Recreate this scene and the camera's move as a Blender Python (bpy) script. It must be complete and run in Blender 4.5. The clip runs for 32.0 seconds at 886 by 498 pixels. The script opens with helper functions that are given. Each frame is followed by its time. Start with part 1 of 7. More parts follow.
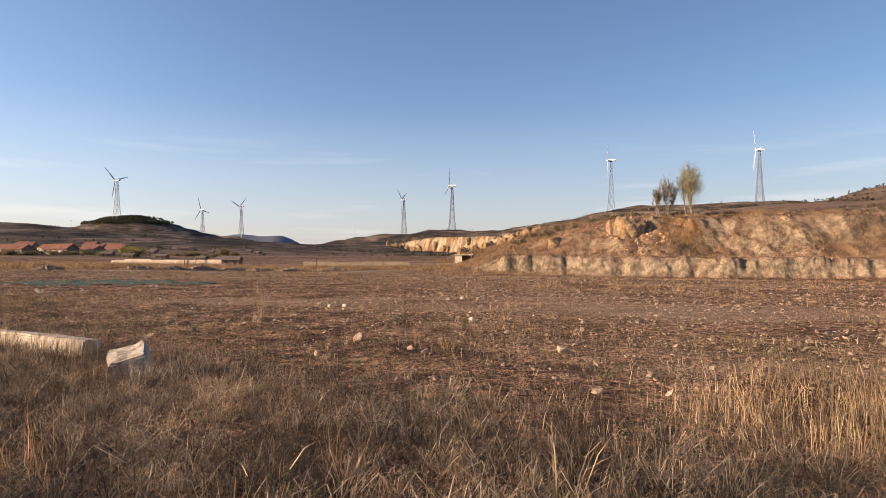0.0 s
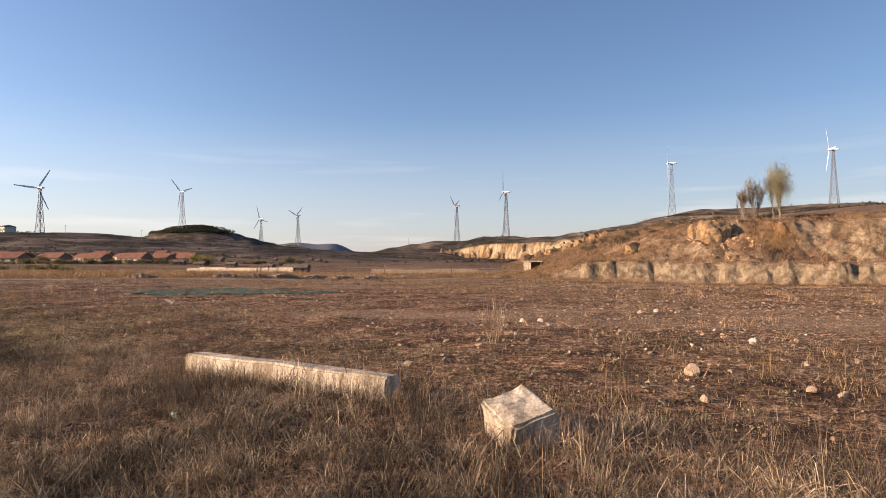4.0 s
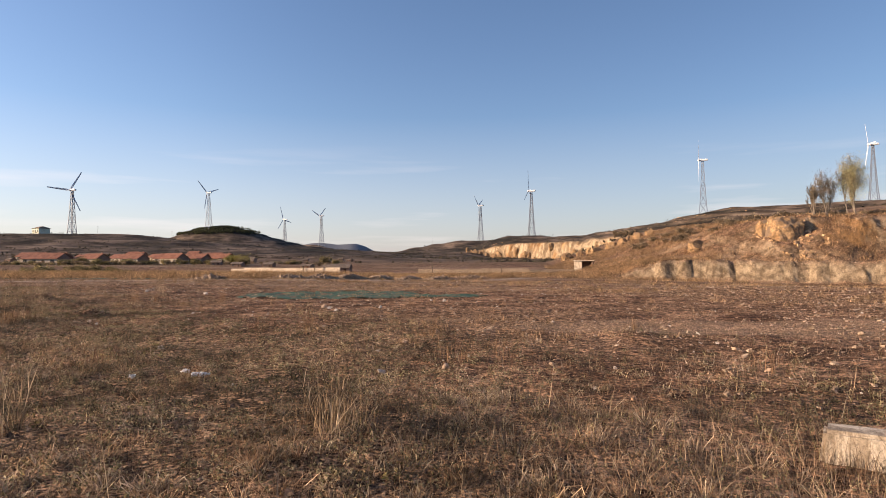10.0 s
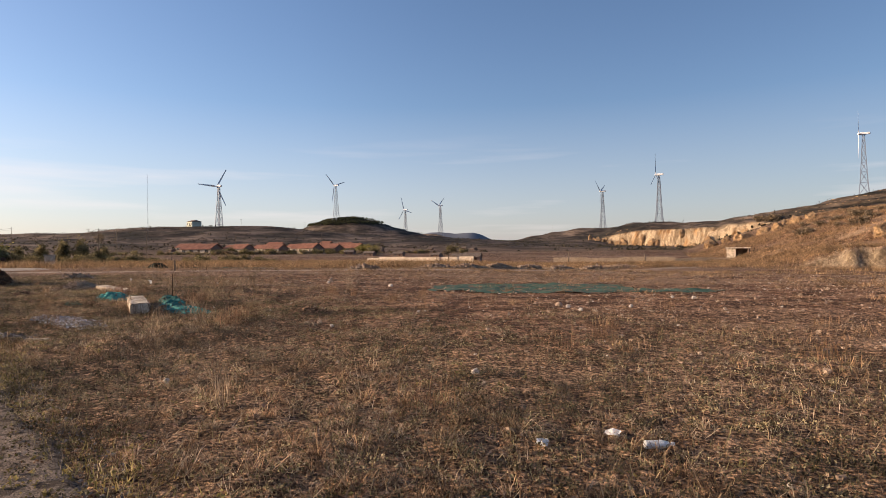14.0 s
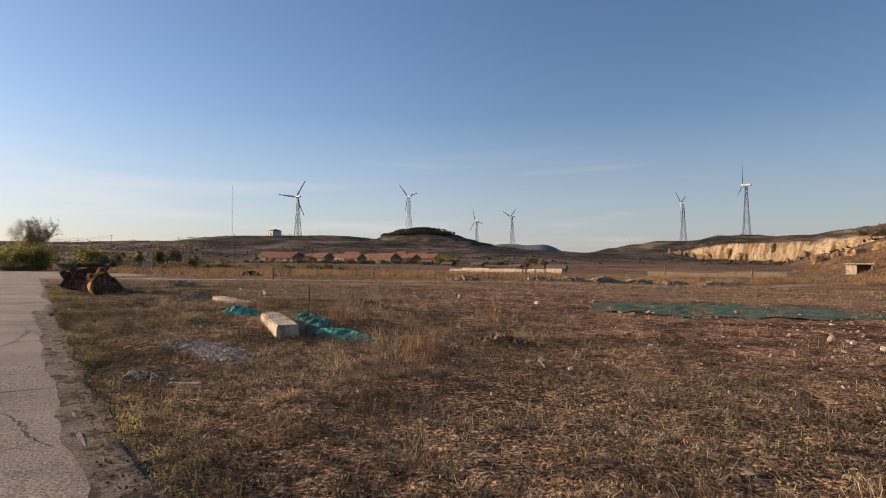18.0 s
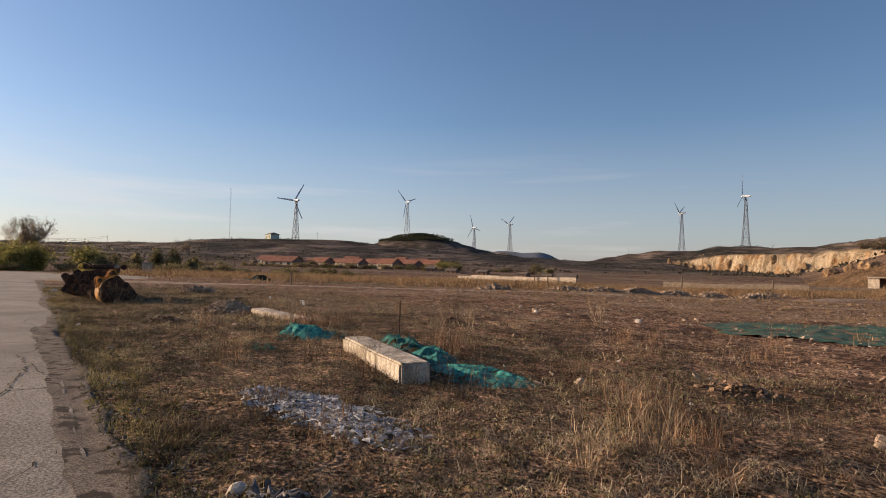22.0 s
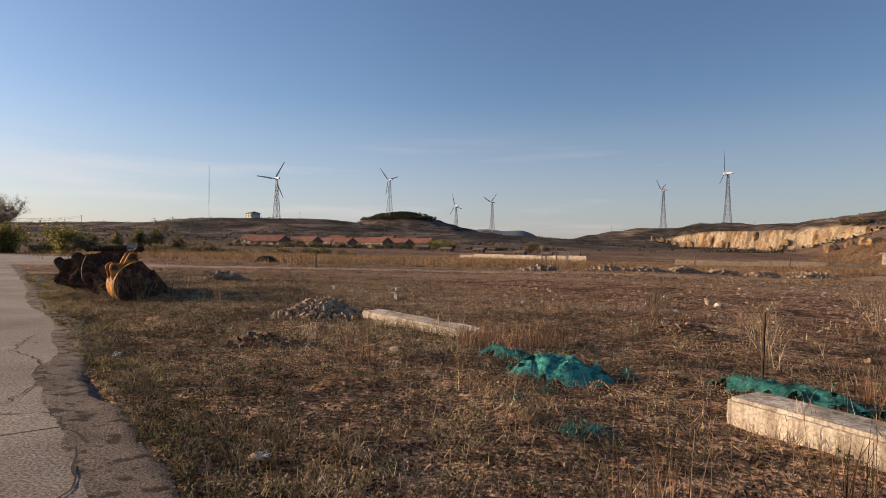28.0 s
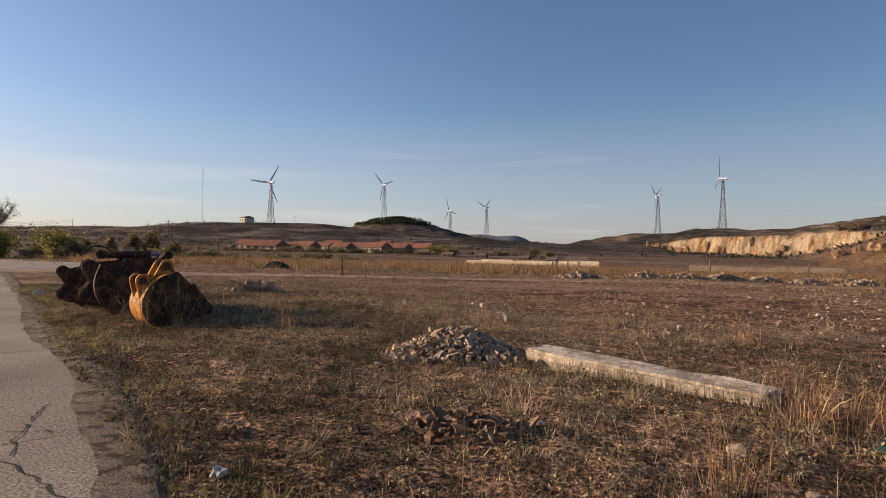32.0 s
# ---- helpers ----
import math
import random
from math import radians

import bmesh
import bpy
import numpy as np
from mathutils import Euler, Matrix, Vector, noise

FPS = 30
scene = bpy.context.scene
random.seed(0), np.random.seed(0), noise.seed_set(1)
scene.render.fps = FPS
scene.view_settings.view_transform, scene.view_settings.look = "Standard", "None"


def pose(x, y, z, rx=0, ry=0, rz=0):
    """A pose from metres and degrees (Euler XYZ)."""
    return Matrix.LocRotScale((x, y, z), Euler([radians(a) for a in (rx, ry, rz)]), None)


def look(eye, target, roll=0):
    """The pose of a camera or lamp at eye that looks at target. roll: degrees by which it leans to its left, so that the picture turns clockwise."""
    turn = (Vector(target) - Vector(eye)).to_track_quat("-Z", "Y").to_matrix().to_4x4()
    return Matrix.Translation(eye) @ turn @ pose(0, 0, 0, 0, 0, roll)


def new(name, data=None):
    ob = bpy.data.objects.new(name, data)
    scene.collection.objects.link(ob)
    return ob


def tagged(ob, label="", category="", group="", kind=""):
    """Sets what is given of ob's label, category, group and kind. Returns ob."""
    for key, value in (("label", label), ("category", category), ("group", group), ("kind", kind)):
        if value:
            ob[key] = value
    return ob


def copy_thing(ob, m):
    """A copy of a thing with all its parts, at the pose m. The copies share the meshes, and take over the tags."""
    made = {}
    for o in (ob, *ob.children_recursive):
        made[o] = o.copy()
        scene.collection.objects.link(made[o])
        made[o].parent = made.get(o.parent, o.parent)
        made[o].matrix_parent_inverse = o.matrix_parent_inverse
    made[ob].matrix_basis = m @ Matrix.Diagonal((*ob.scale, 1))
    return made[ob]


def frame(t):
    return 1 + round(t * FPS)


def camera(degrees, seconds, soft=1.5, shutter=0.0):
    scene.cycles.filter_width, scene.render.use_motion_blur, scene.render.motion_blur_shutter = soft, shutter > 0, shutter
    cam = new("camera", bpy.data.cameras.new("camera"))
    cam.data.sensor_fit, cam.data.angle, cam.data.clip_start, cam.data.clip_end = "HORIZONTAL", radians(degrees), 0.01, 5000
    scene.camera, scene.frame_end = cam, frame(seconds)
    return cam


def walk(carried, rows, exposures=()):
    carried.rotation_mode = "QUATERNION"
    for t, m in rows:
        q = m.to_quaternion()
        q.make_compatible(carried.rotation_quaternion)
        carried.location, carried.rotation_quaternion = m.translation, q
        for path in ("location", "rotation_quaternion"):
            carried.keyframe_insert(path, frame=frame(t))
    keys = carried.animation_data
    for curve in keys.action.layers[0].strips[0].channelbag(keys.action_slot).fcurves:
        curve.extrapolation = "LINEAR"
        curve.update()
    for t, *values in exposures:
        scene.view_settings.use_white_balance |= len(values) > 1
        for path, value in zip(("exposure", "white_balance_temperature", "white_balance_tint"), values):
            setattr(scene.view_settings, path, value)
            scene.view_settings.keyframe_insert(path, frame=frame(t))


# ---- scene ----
cam = camera(73.8, 32.0, soft=0.85)
PATH = [
    (0, (0.000, -0.000, 1.597), (-0.000, 9.999, 1.720), 0.16),
    (0.5, (-0.564, 0.303, 1.615), (-0.766, 10.300, 1.730), 0.07),
    (1, (-1.152, 0.635, 1.620), (-1.578, 10.625, 1.763), 0.09),
    (1.5, (-1.731, 0.889, 1.623), (-2.332, 10.869, 1.836), 0.14),
    (2, (-2.248, 1.194, 1.641), (-2.925, 11.169, 1.838), 0.24),
    (2.5, (-2.788, 1.519, 1.624), (-3.524, 11.488, 1.890), 0.17),
    (3, (-3.302, 1.868, 1.604), (-4.046, 11.837, 1.860), 0.10),
    (3.5, (-3.838, 2.169, 1.600), (-4.638, 12.133, 1.877), 0.06),
    (4, (-4.372, 2.461, 1.584), (-5.227, 12.421, 1.824), -0.11),
    (4.5, (-4.933, 2.731, 1.589), (-5.842, 12.687, 1.819), -0.13),
    (6.5, (-7.214, 3.964, 1.610), (-8.188, 13.912, 1.902), -0.20),
    (7, (-7.838, 4.270, 1.620), (-8.777, 14.221, 1.942), -0.25),
    (7.5, (-8.423, 4.592, 1.598), (-9.280, 14.551, 1.891), -0.36),
    (8, (-9.015, 4.873, 1.586), (-9.824, 14.834, 1.930), -0.71),
    (8.5, (-9.591, 5.163, 1.576), (-10.397, 15.126, 1.879), -0.66),
    (9, (-10.176, 5.410, 1.580), (-11.046, 15.366, 1.911), -0.49),
    (9.5, (-10.769, 5.691, 1.560), (-11.735, 15.640, 1.862), -0.39),
    (10, (-11.378, 6.006, 1.556), (-12.563, 15.932, 1.794), -0.29),
    (10.5, (-11.950, 6.356, 1.564), (-13.450, 16.242, 1.686), -0.33),
    (11, (-12.505, 6.792, 1.593), (-14.359, 16.619, 1.612), -0.18),
    (11.5, (-13.064, 7.182, 1.590), (-15.219, 16.947, 1.567), 0.06),
    (12, (-13.653, 7.558, 1.592), (-16.069, 17.262, 1.543), 0.14),
    (12.5, (-14.181, 7.804, 1.612), (-16.831, 17.446, 1.633), -0.05),
    (13, (-14.718, 8.070, 1.615), (-17.529, 17.667, 1.670), -0.30),
    (13.5, (-15.294, 8.342, 1.616), (-18.277, 17.886, 1.705), -0.50),
    (14, (-15.853, 8.685, 1.600), (-18.954, 18.192, 1.659), -0.57),
    (14.5, (-16.413, 9.031, 1.604), (-19.642, 18.495, 1.655), -0.67),
    (16.5, (-18.627, 10.373, 1.607), (-22.401, 19.630, 1.874), -0.67),
    (17, (-19.201, 10.653, 1.590), (-23.136, 19.842, 1.860), -0.55),
    (17.5, (-19.759, 11.014, 1.597), (-23.835, 20.142, 1.862), -0.21),
    (18, (-20.254, 11.265, 1.607), (-24.447, 20.340, 1.858), 0.26),
    (18.5, (-20.766, 11.593, 1.602), (-25.012, 20.645, 1.805), 0.45),
    (19, (-21.275, 11.894, 1.597), (-25.538, 20.936, 1.852), 0.73),
    (19.5, (-21.778, 12.232, 1.567), (-26.022, 21.281, 1.880), 0.97),
    (20, (-22.323, 12.516, 1.557), (-26.551, 21.571, 1.902), 1.24),
    (20.5, (-22.839, 12.824, 1.575), (-27.009, 21.904, 1.988), 1.56),
    (21, (-23.377, 13.116, 1.587), (-27.537, 22.199, 2.033), 1.57),
    (21.5, (-23.906, 13.314, 1.615), (-28.069, 22.395, 2.058), 1.48),
    (22, (-24.468, 13.606, 1.626), (-28.597, 22.707, 1.986), 1.20),
    (22.5, (-25.030, 13.917, 1.635), (-29.154, 23.021, 1.972), 1.09),
    (23, (-25.589, 14.223, 1.629), (-29.717, 23.327, 1.919), 1.14),
    (23.5, (-26.145, 14.472, 1.620), (-30.274, 23.575, 1.904), 1.19),
    (24, (-26.663, 14.788, 1.616), (-30.710, 23.930, 1.835), 1.19),
    (24.5, (-27.204, 15.107, 1.607), (-31.185, 24.277, 1.854), 1.06),
    (25, (-27.746, 15.369, 1.602), (-31.666, 24.565, 1.843), 1.17),
    (25.5, (-28.304, 15.617, 1.602), (-32.214, 24.819, 1.778), 1.50),
    (27.5, (-30.479, 16.911, 1.593), (-34.264, 26.167, 1.612), 0.93),
    (28, (-31.001, 17.195, 1.595), (-34.812, 26.440, 1.598), 0.81),
    (28.5, (-31.510, 17.515, 1.604), (-35.299, 26.769, 1.546), 0.85),
    (29, (-32.044, 17.813, 1.587), (-35.810, 27.076, 1.534), 0.63),
    (29.5, (-32.524, 18.096, 1.589), (-36.257, 27.373, 1.484), 0.78),
    (30, (-33.034, 18.339, 1.586), (-36.738, 27.628, 1.487), 1.05),
    (30.5, (-33.516, 18.629, 1.581), (-37.184, 27.932, 1.486), 0.85),
    (31, (-33.997, 18.956, 1.585), (-37.659, 28.260, 1.510), 0.96),
    (31.5, (-34.472, 19.266, 1.590), (-38.149, 28.565, 1.620), 0.85),
    (32, (-34.956, 19.579, 1.597), (-38.655, 28.869, 1.686), 0.88),
]
SKY_STRENGTH, SUN_STRENGTH = 0.105, 5.0
walk(cam, [(t, look(eye, target, roll)) for t, eye, target, roll in PATH],
     [(0, 0.87, 7000, 22), (9, 0.86, 7000, 22), (14, 0.66, 6950, 21), (20, 0.38, 6800, 18), (32, 0.35, 6900, 20)])

# ---- sky and sun ----
SUN_AZ, SUN_EL = radians(254), radians(16)  # clockwise from +y, above the horizon
world = bpy.data.worlds.new("sky")
scene.world = world
world.use_nodes = True
wn, wl = world.node_tree.nodes, world.node_tree.links
wn.clear()
sky = wn.new("ShaderNodeTexSky")
sky.sky_type, sky.sun_disc = "NISHITA", False
sky.sun_elevation, sky.sun_rotation = SUN_EL, SUN_AZ
sky.altitude, sky.air_density, sky.dust_density, sky.ozone_density = 120, 1.0, 0.9, 3.0
back = wn.new("ShaderNodeBackground")
back.inputs["Strength"].default_value = SKY_STRENGTH
wout = wn.new("ShaderNodeOutputWorld")
# thin streaks of high cloud low over the horizon
coord = wn.new("ShaderNodeTexCoord")
flat = wn.new("ShaderNodeMapping")
flat.inputs["Scale"].default_value = (1.6, 1.6, 22.0)
wl.new(coord.outputs["Generated"], flat.inputs["Vector"])
wisp = wn.new("ShaderNodeTexNoise")
wisp.inputs["Scale"].default_value, wisp.inputs["Detail"].default_value = 1.7, 4.0
wl.new(flat.outputs["Vector"], wisp.inputs["Vector"])
thin = wn.new("ShaderNodeMapRange")
thin.inputs["From Min"].default_value, thin.inputs["From Max"].default_value = 0.54, 0.80
thin.inputs["To Max"].default_value = 0.45
wl.new(wisp.outputs["Fac"], thin.inputs["Value"])
up = wn.new("ShaderNodeSeparateXYZ")
wl.new(coord.outputs["Generated"], up.inputs[0])
low = wn.new("ShaderNodeMapRange")
low.inputs["From Min"].default_value, low.inputs["From Max"].default_value = 0.20, 0.10
wl.new(up.outputs["Z"], low.inputs["Value"])
both = wn.new("ShaderNodeMath")
both.operation = "MULTIPLY"
wl.new(thin.outputs[0], both.inputs[0])
wl.new(low.outputs[0], both.inputs[1])
cloud = wn.new("ShaderNodeMix")
cloud.data_type = "RGBA"
wl.new(both.outputs[0], cloud.inputs[0])
deep = wn.new("ShaderNodeHueSaturation")
deep.inputs["Saturation"].default_value = 1.07
wl.new(sky.outputs[0], deep.inputs["Color"])
# pale haze low over the land, deeper blue overhead
haze = wn.new("ShaderNodeMapRange")
haze.inputs["From Min"].default_value, haze.inputs["From Max"].default_value = 0.24, -0.02
haze.inputs["To Max"].default_value = 0.57
wl.new(up.outputs["Z"], haze.inputs["Value"])
hazy = wn.new("ShaderNodeMix")
hazy.data_type = "RGBA"
wl.new(haze.outputs[0], hazy.inputs[0])
wl.new(deep.outputs[0], hazy.inputs[6])
hazy.inputs[7].default_value = (3.55, 3.68, 4.2, 1)
dome = wn.new("ShaderNodeMapRange")
dome.inputs["From Min"].default_value, dome.inputs["From Max"].default_value = 0.15, 0.6
dome.inputs["To Min"].default_value, dome.inputs["To Max"].default_value = 1.02, 1.0
wl.new(up.outputs["Z"], dome.inputs["Value"])
# brighter towards the sun's side of the sky, deeper away from it
sunward = wn.new("ShaderNodeVectorMath")
sunward.operation = "DOT_PRODUCT"
wl.new(coord.outputs["Generated"], sunward.inputs[0])
sunward.inputs[1].default_value = (math.sin(SUN_AZ), math.cos(SUN_AZ), 0)
aside = wn.new("ShaderNodeMapRange")
aside.inputs["From Min"].default_value, aside.inputs["From Max"].default_value = -0.75, 0.25
aside.inputs["To Min"].default_value, aside.inputs["To Max"].default_value = 0.77, 1.10
wl.new(sunward.outputs["Value"], aside.inputs["Value"])
wl.new(dome.outputs[0], deep.inputs["Value"])
shaded = wn.new("ShaderNodeVectorMath")
shaded.operation = "SCALE"
wl.new(hazy.outputs[2], shaded.inputs[0])
wl.new(aside.outputs[0], shaded.inputs["Scale"])
wl.new(shaded.outputs[0], cloud.inputs[6])
cloud.inputs[7].default_value = (6.0, 5.9, 5.8, 1)
wl.new(cloud.outputs[2], back.inputs["Color"])
wl.new(back.outputs[0], wout.inputs["Surface"])
sun_data = bpy.data.lights.new("sun", "SUN")
sun_data.energy, sun_data.angle, sun_data.color = SUN_STRENGTH, radians(0.6), (1.0, 0.785, 0.525)
sun = new("sun", sun_data)
sun_way = Vector((math.sin(SUN_AZ) * math.cos(SUN_EL), math.cos(SUN_AZ) * math.cos(SUN_EL), math.sin(SUN_EL)))
sun.matrix_world = look(sun_way * 400, (0, 0, 0))

# ---- materials ----


def material(name, rough=0.85, metal=0.0):
    m = bpy.data.materials.new(name)
    m.use_nodes = True
    b = m.node_tree.nodes["Principled BSDF"]
    b.inputs["Roughness"].default_value, b.inputs["Metallic"].default_value = rough, metal
    b.inputs["Specular IOR Level"].default_value = 0.25
    return m, m.node_tree.nodes, m.node_tree.links, b


def noise_of(n, l, scale, detail=5.0, coord="Object", rough=0.6, stretch=None):
    """A noise texture at that many bumps a metre; coord Position: world metres."""
    if coord == "Position":
        src = n.new("ShaderNodeNewGeometry").outputs["Position"]
    else:
        src = n.new("ShaderNodeTexCoord").outputs["Object"]
    if stretch:
        mp = n.new("ShaderNodeMapping")
        mp.inputs["Scale"].default_value = stretch
        l.new(src, mp.inputs["Vector"])
        src = mp.outputs["Vector"]
    t = n.new("ShaderNodeTexNoise")
    t.inputs["Scale"].default_value, t.inputs["Detail"].default_value, t.inputs["Roughness"].default_value = scale, detail, rough
    l.new(src, t.inputs["Vector"])
    return t.outputs["Fac"]


def ramp(n, l, fac, stops):
    r = n.new("ShaderNodeValToRGB")
    while len(r.color_ramp.elements) < len(stops):
        r.color_ramp.elements.new(0.5)
    for e, (p, c) in zip(r.color_ramp.elements, stops):
        e.position, e.color = p, (*c, 1) if len(c) == 3 else c
    l.new(fac, r.inputs["Fac"])
    return r.outputs["Color"]


def mix(n, l, fac, a, b, kind="MIX"):
    m = n.new("ShaderNodeMix")
    m.data_type, m.blend_type = "RGBA", kind
    for src, sock in ((fac, 0), (a, 6), (b, 7)):
        if isinstance(src, (int, float)):
            m.inputs[sock].default_value = src
        elif isinstance(src, tuple):
            m.inputs[sock].default_value = (*src, 1)
        else:
            l.new(src, m.inputs[sock])
    return m.outputs[2]


def bump(n, l, b, height, strength=0.5, dist=0.02):
    k = n.new("ShaderNodeBump")
    k.inputs["Strength"].default_value, k.inputs["Distance"].default_value = strength, dist
    l.new(height, k.inputs["Height"])
    l.new(k.outputs["Normal"], b.inputs["Normal"])


def grained(name, low, high, scale, rough=0.85, metal=0.0, fine=8.0, depth=0.01, coord="Object", spots=None, strength=0.5, vary=0.0, deep=0.38):
    """Two noises, a coarse one between the two colours and a fine one for grain and relief; spots: a third colour in patches."""
    m, n, l, b = material(name, rough, metal)
    big = noise_of(n, l, scale, 4, coord)
    small = noise_of(n, l, scale * fine, 4, coord, 0.6)
    col = ramp(n, l, big, [(0.32, low), (0.68, high)])
    grain = ramp(n, l, small, [(0.379, (1 - deep,) * 3), (0.621, (1 + 0.7 * deep,) * 3)])
    col = mix(n, l, 0.8, col, grain, "MULTIPLY")
    if spots:
        sp = ramp(n, l, noise_of(n, l, scale * 1.9, 3, coord), [(0.528, (0, 0, 0)), (0.599, (1, 1, 1))])
        col = mix(n, l, sp, col, spots)
    if vary:
        rnd = n.new("ShaderNodeNewGeometry").outputs["Random Per Island"]
        col = mix(n, l, 1.0, col, ramp(n, l, rnd, [(0.0, (1 - vary,) * 3), (1.0, (1 + vary,) * 3)]), "MULTIPLY")
    l.new(col, b.inputs["Base Color"])
    bump(n, l, b, small, strength, depth)
    return m


def bladed(name, stops, rough=0.75, thin=0.25):
    """Dry plants: every blade takes its own colour of the ramp and lets some light through."""
    m, n, l, b = material(name, rough)
    rnd = n.new("ShaderNodeNewGeometry").outputs["Random Per Island"]
    col = ramp(n, l, rnd, stops)
    # tone patches and tufts, contrast raised in place of shade between plants
    patch = ramp(n, l, noise_of(n, l, 0.45, 3, "Position"), [(0.40, (0.46, 0.46, 0.43)), (0.60, (1.3, 1.25, 1.16))])
    col = mix(n, l, 1.0, col, patch, "MULTIPLY")
    tuft = ramp(n, l, noise_of(n, l, 3.5, 3, "Position"), [(0.401, (0.38, 0.36, 0.35)), (0.599, (1.5, 1.48, 1.43))])
    col = mix(n, l, 0.85, col, tuft, "MULTIPLY")
    l.new(col, b.inputs["Base Color"])
    glow = n.new("ShaderNodeBsdfTranslucent")
    l.new(col, glow.inputs["Color"])
    both_sides = n.new("ShaderNodeMixShader")
    both_sides.inputs[0].default_value = thin
    l.new(b.outputs[0], both_sides.inputs[1])
    l.new(glow.outputs[0], both_sides.inputs[2])
    l.new(both_sides.outputs[0], n["Material Output"].inputs["Surface"])
    return m


def ground_material():
    m, n, l, b = material("earth", 0.95)
    b.inputs["Specular IOR Level"].default_value = 0.1
    geo = n.new("ShaderNodeNewGeometry")
    wide = noise_of(n, l, 0.05, 5, "Position")
    mid = noise_of(n, l, 0.55, 6, "Position", 0.65)
    fine = noise_of(n, l, 20.0, 3, "Position", 0.6)
    clods = noise_of(n, l, 4.6, 3, "Position", 0.55)
    soil = ramp(n, l, mid, [(0.39, (0.08, 0.042, 0.025)), (0.5, (0.212, 0.118, 0.071)), (0.621, (0.39, 0.237, 0.147))])
    straw = ramp(n, l, fine, [(0.39, (0.11, 0.064, 0.038)), (0.61, (0.37, 0.24, 0.14))])
    col = mix(n, l, ramp(n, l, wide, [(0.445, (0.1, 0.1, 0.1)), (0.566, (0.75, 0.75, 0.75))]), soil, straw)
    # hollows darkened and crumbs lightened: shading of the relief put into the colour
    grain = ramp(n, l, fine, [(0.39, (0.3, 0.3, 0.3)), (0.5, (0.95, 0.95, 0.95)), (0.61, (1.6, 1.6, 1.6))])
    col = mix(n, l, 0.9, col, grain, "MULTIPLY")
    col = mix(n, l, 0.8, col, ramp(n, l, clods, [(0.417, (0.36, 0.34, 0.33)), (0.583, (1.5, 1.48, 1.45))]), "MULTIPLY")
    sand = ramp(n, l, noise_of(n, l, 1.0, 4, "Position", 0.6, (0.018, 0.085, 0.1)), [(0.528, (0, 0, 0)), (0.566, (0.45, 0.45, 0.45))])
    col = mix(n, l, sand, col, mix(n, l, 0.7, (0.40, 0.28, 0.185), grain, "MULTIPLY"))
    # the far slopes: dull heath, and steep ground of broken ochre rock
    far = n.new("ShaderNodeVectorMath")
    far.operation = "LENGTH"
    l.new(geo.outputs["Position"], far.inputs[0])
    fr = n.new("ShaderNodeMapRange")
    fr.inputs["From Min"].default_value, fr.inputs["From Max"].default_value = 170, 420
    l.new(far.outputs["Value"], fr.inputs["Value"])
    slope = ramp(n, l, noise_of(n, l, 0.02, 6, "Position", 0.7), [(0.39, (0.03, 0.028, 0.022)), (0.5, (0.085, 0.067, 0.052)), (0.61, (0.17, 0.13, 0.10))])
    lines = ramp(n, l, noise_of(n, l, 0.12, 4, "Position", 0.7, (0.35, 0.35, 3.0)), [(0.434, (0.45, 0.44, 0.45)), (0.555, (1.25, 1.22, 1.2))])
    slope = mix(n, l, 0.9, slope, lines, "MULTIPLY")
    # haze painted into the colour: the farthest hills turn blue-grey
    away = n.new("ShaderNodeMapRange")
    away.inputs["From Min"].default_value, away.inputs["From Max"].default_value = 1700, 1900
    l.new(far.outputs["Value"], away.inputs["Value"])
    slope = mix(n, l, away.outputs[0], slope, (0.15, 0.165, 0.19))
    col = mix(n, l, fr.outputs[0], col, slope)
    xyz = n.new("ShaderNodeSeparateXYZ")
    l.new(geo.outputs["Normal"], xyz.inputs[0])
    steep = ramp(n, l, xyz.outputs["Z"], [(0.6, (1, 1, 1)), (0.93, (0, 0, 0))])
    rocky = noise_of(n, l, 0.16, 6, "Position", 0.7, (1, 1, 0.35))
    rock = ramp(n, l, rocky, [(0.39, (0.14, 0.083, 0.046)), (0.46, (0.27, 0.155, 0.075)), (0.53, (0.37, 0.21, 0.095)), (0.61, (0.37, 0.265, 0.16))])
    scree = ramp(n, l, noise_of(n, l, 1.1, 5, "Position", 0.7), [(0.417, (0.25, 0.19, 0.128)), (0.555, (0.48, 0.375, 0.255))])
    rock = mix(n, l, ramp(n, l, noise_of(n, l, 0.045, 4, "Position"), [(0.52, (1, 1, 1)), (0.62, (0, 0, 0))]), rock, scree)
    high = n.new("ShaderNodeSeparateXYZ")
    l.new(geo.outputs["Position"], high.inputs[0])
    foot = n.new("ShaderNodeMapRange")
    foot.inputs["From Min"].default_value, foot.inputs["From Max"].default_value = 2.8, 1.6
    l.new(high.outputs["Z"], foot.inputs["Value"])
    # upright darker and lighter bands in the colour, no relief of their own
    rock_bands = ramp(n, l, noise_of(n, l, 0.17, 6, "Position", 0.7, (1, 1, 0.12)), [(0.43, (0.42, 0.38, 0.35)), (0.55, (1.12, 1.12, 1.1))])
    rock = mix(n, l, 0.85, rock, rock_bands, "MULTIPLY")
    foot_bands = ramp(n, l, noise_of(n, l, 1.4, 4, "Position", 0.6, (1, 1, 0.15)), [(0.40, (0.62, 0.58, 0.55)), (0.58, (1.15, 1.15, 1.15))])
    rock = mix(n, l, foot.outputs[0], rock, mix(n, l, 0.7, scree, foot_bands, "MULTIPLY"))
    rock = mix(n, l, 0.45, rock, grain, "MULTIPLY")
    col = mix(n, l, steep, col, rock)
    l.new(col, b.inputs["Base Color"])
    add = n.new("ShaderNodeMath")
    add.operation = "ADD"
    l.new(fine, add.inputs[0])
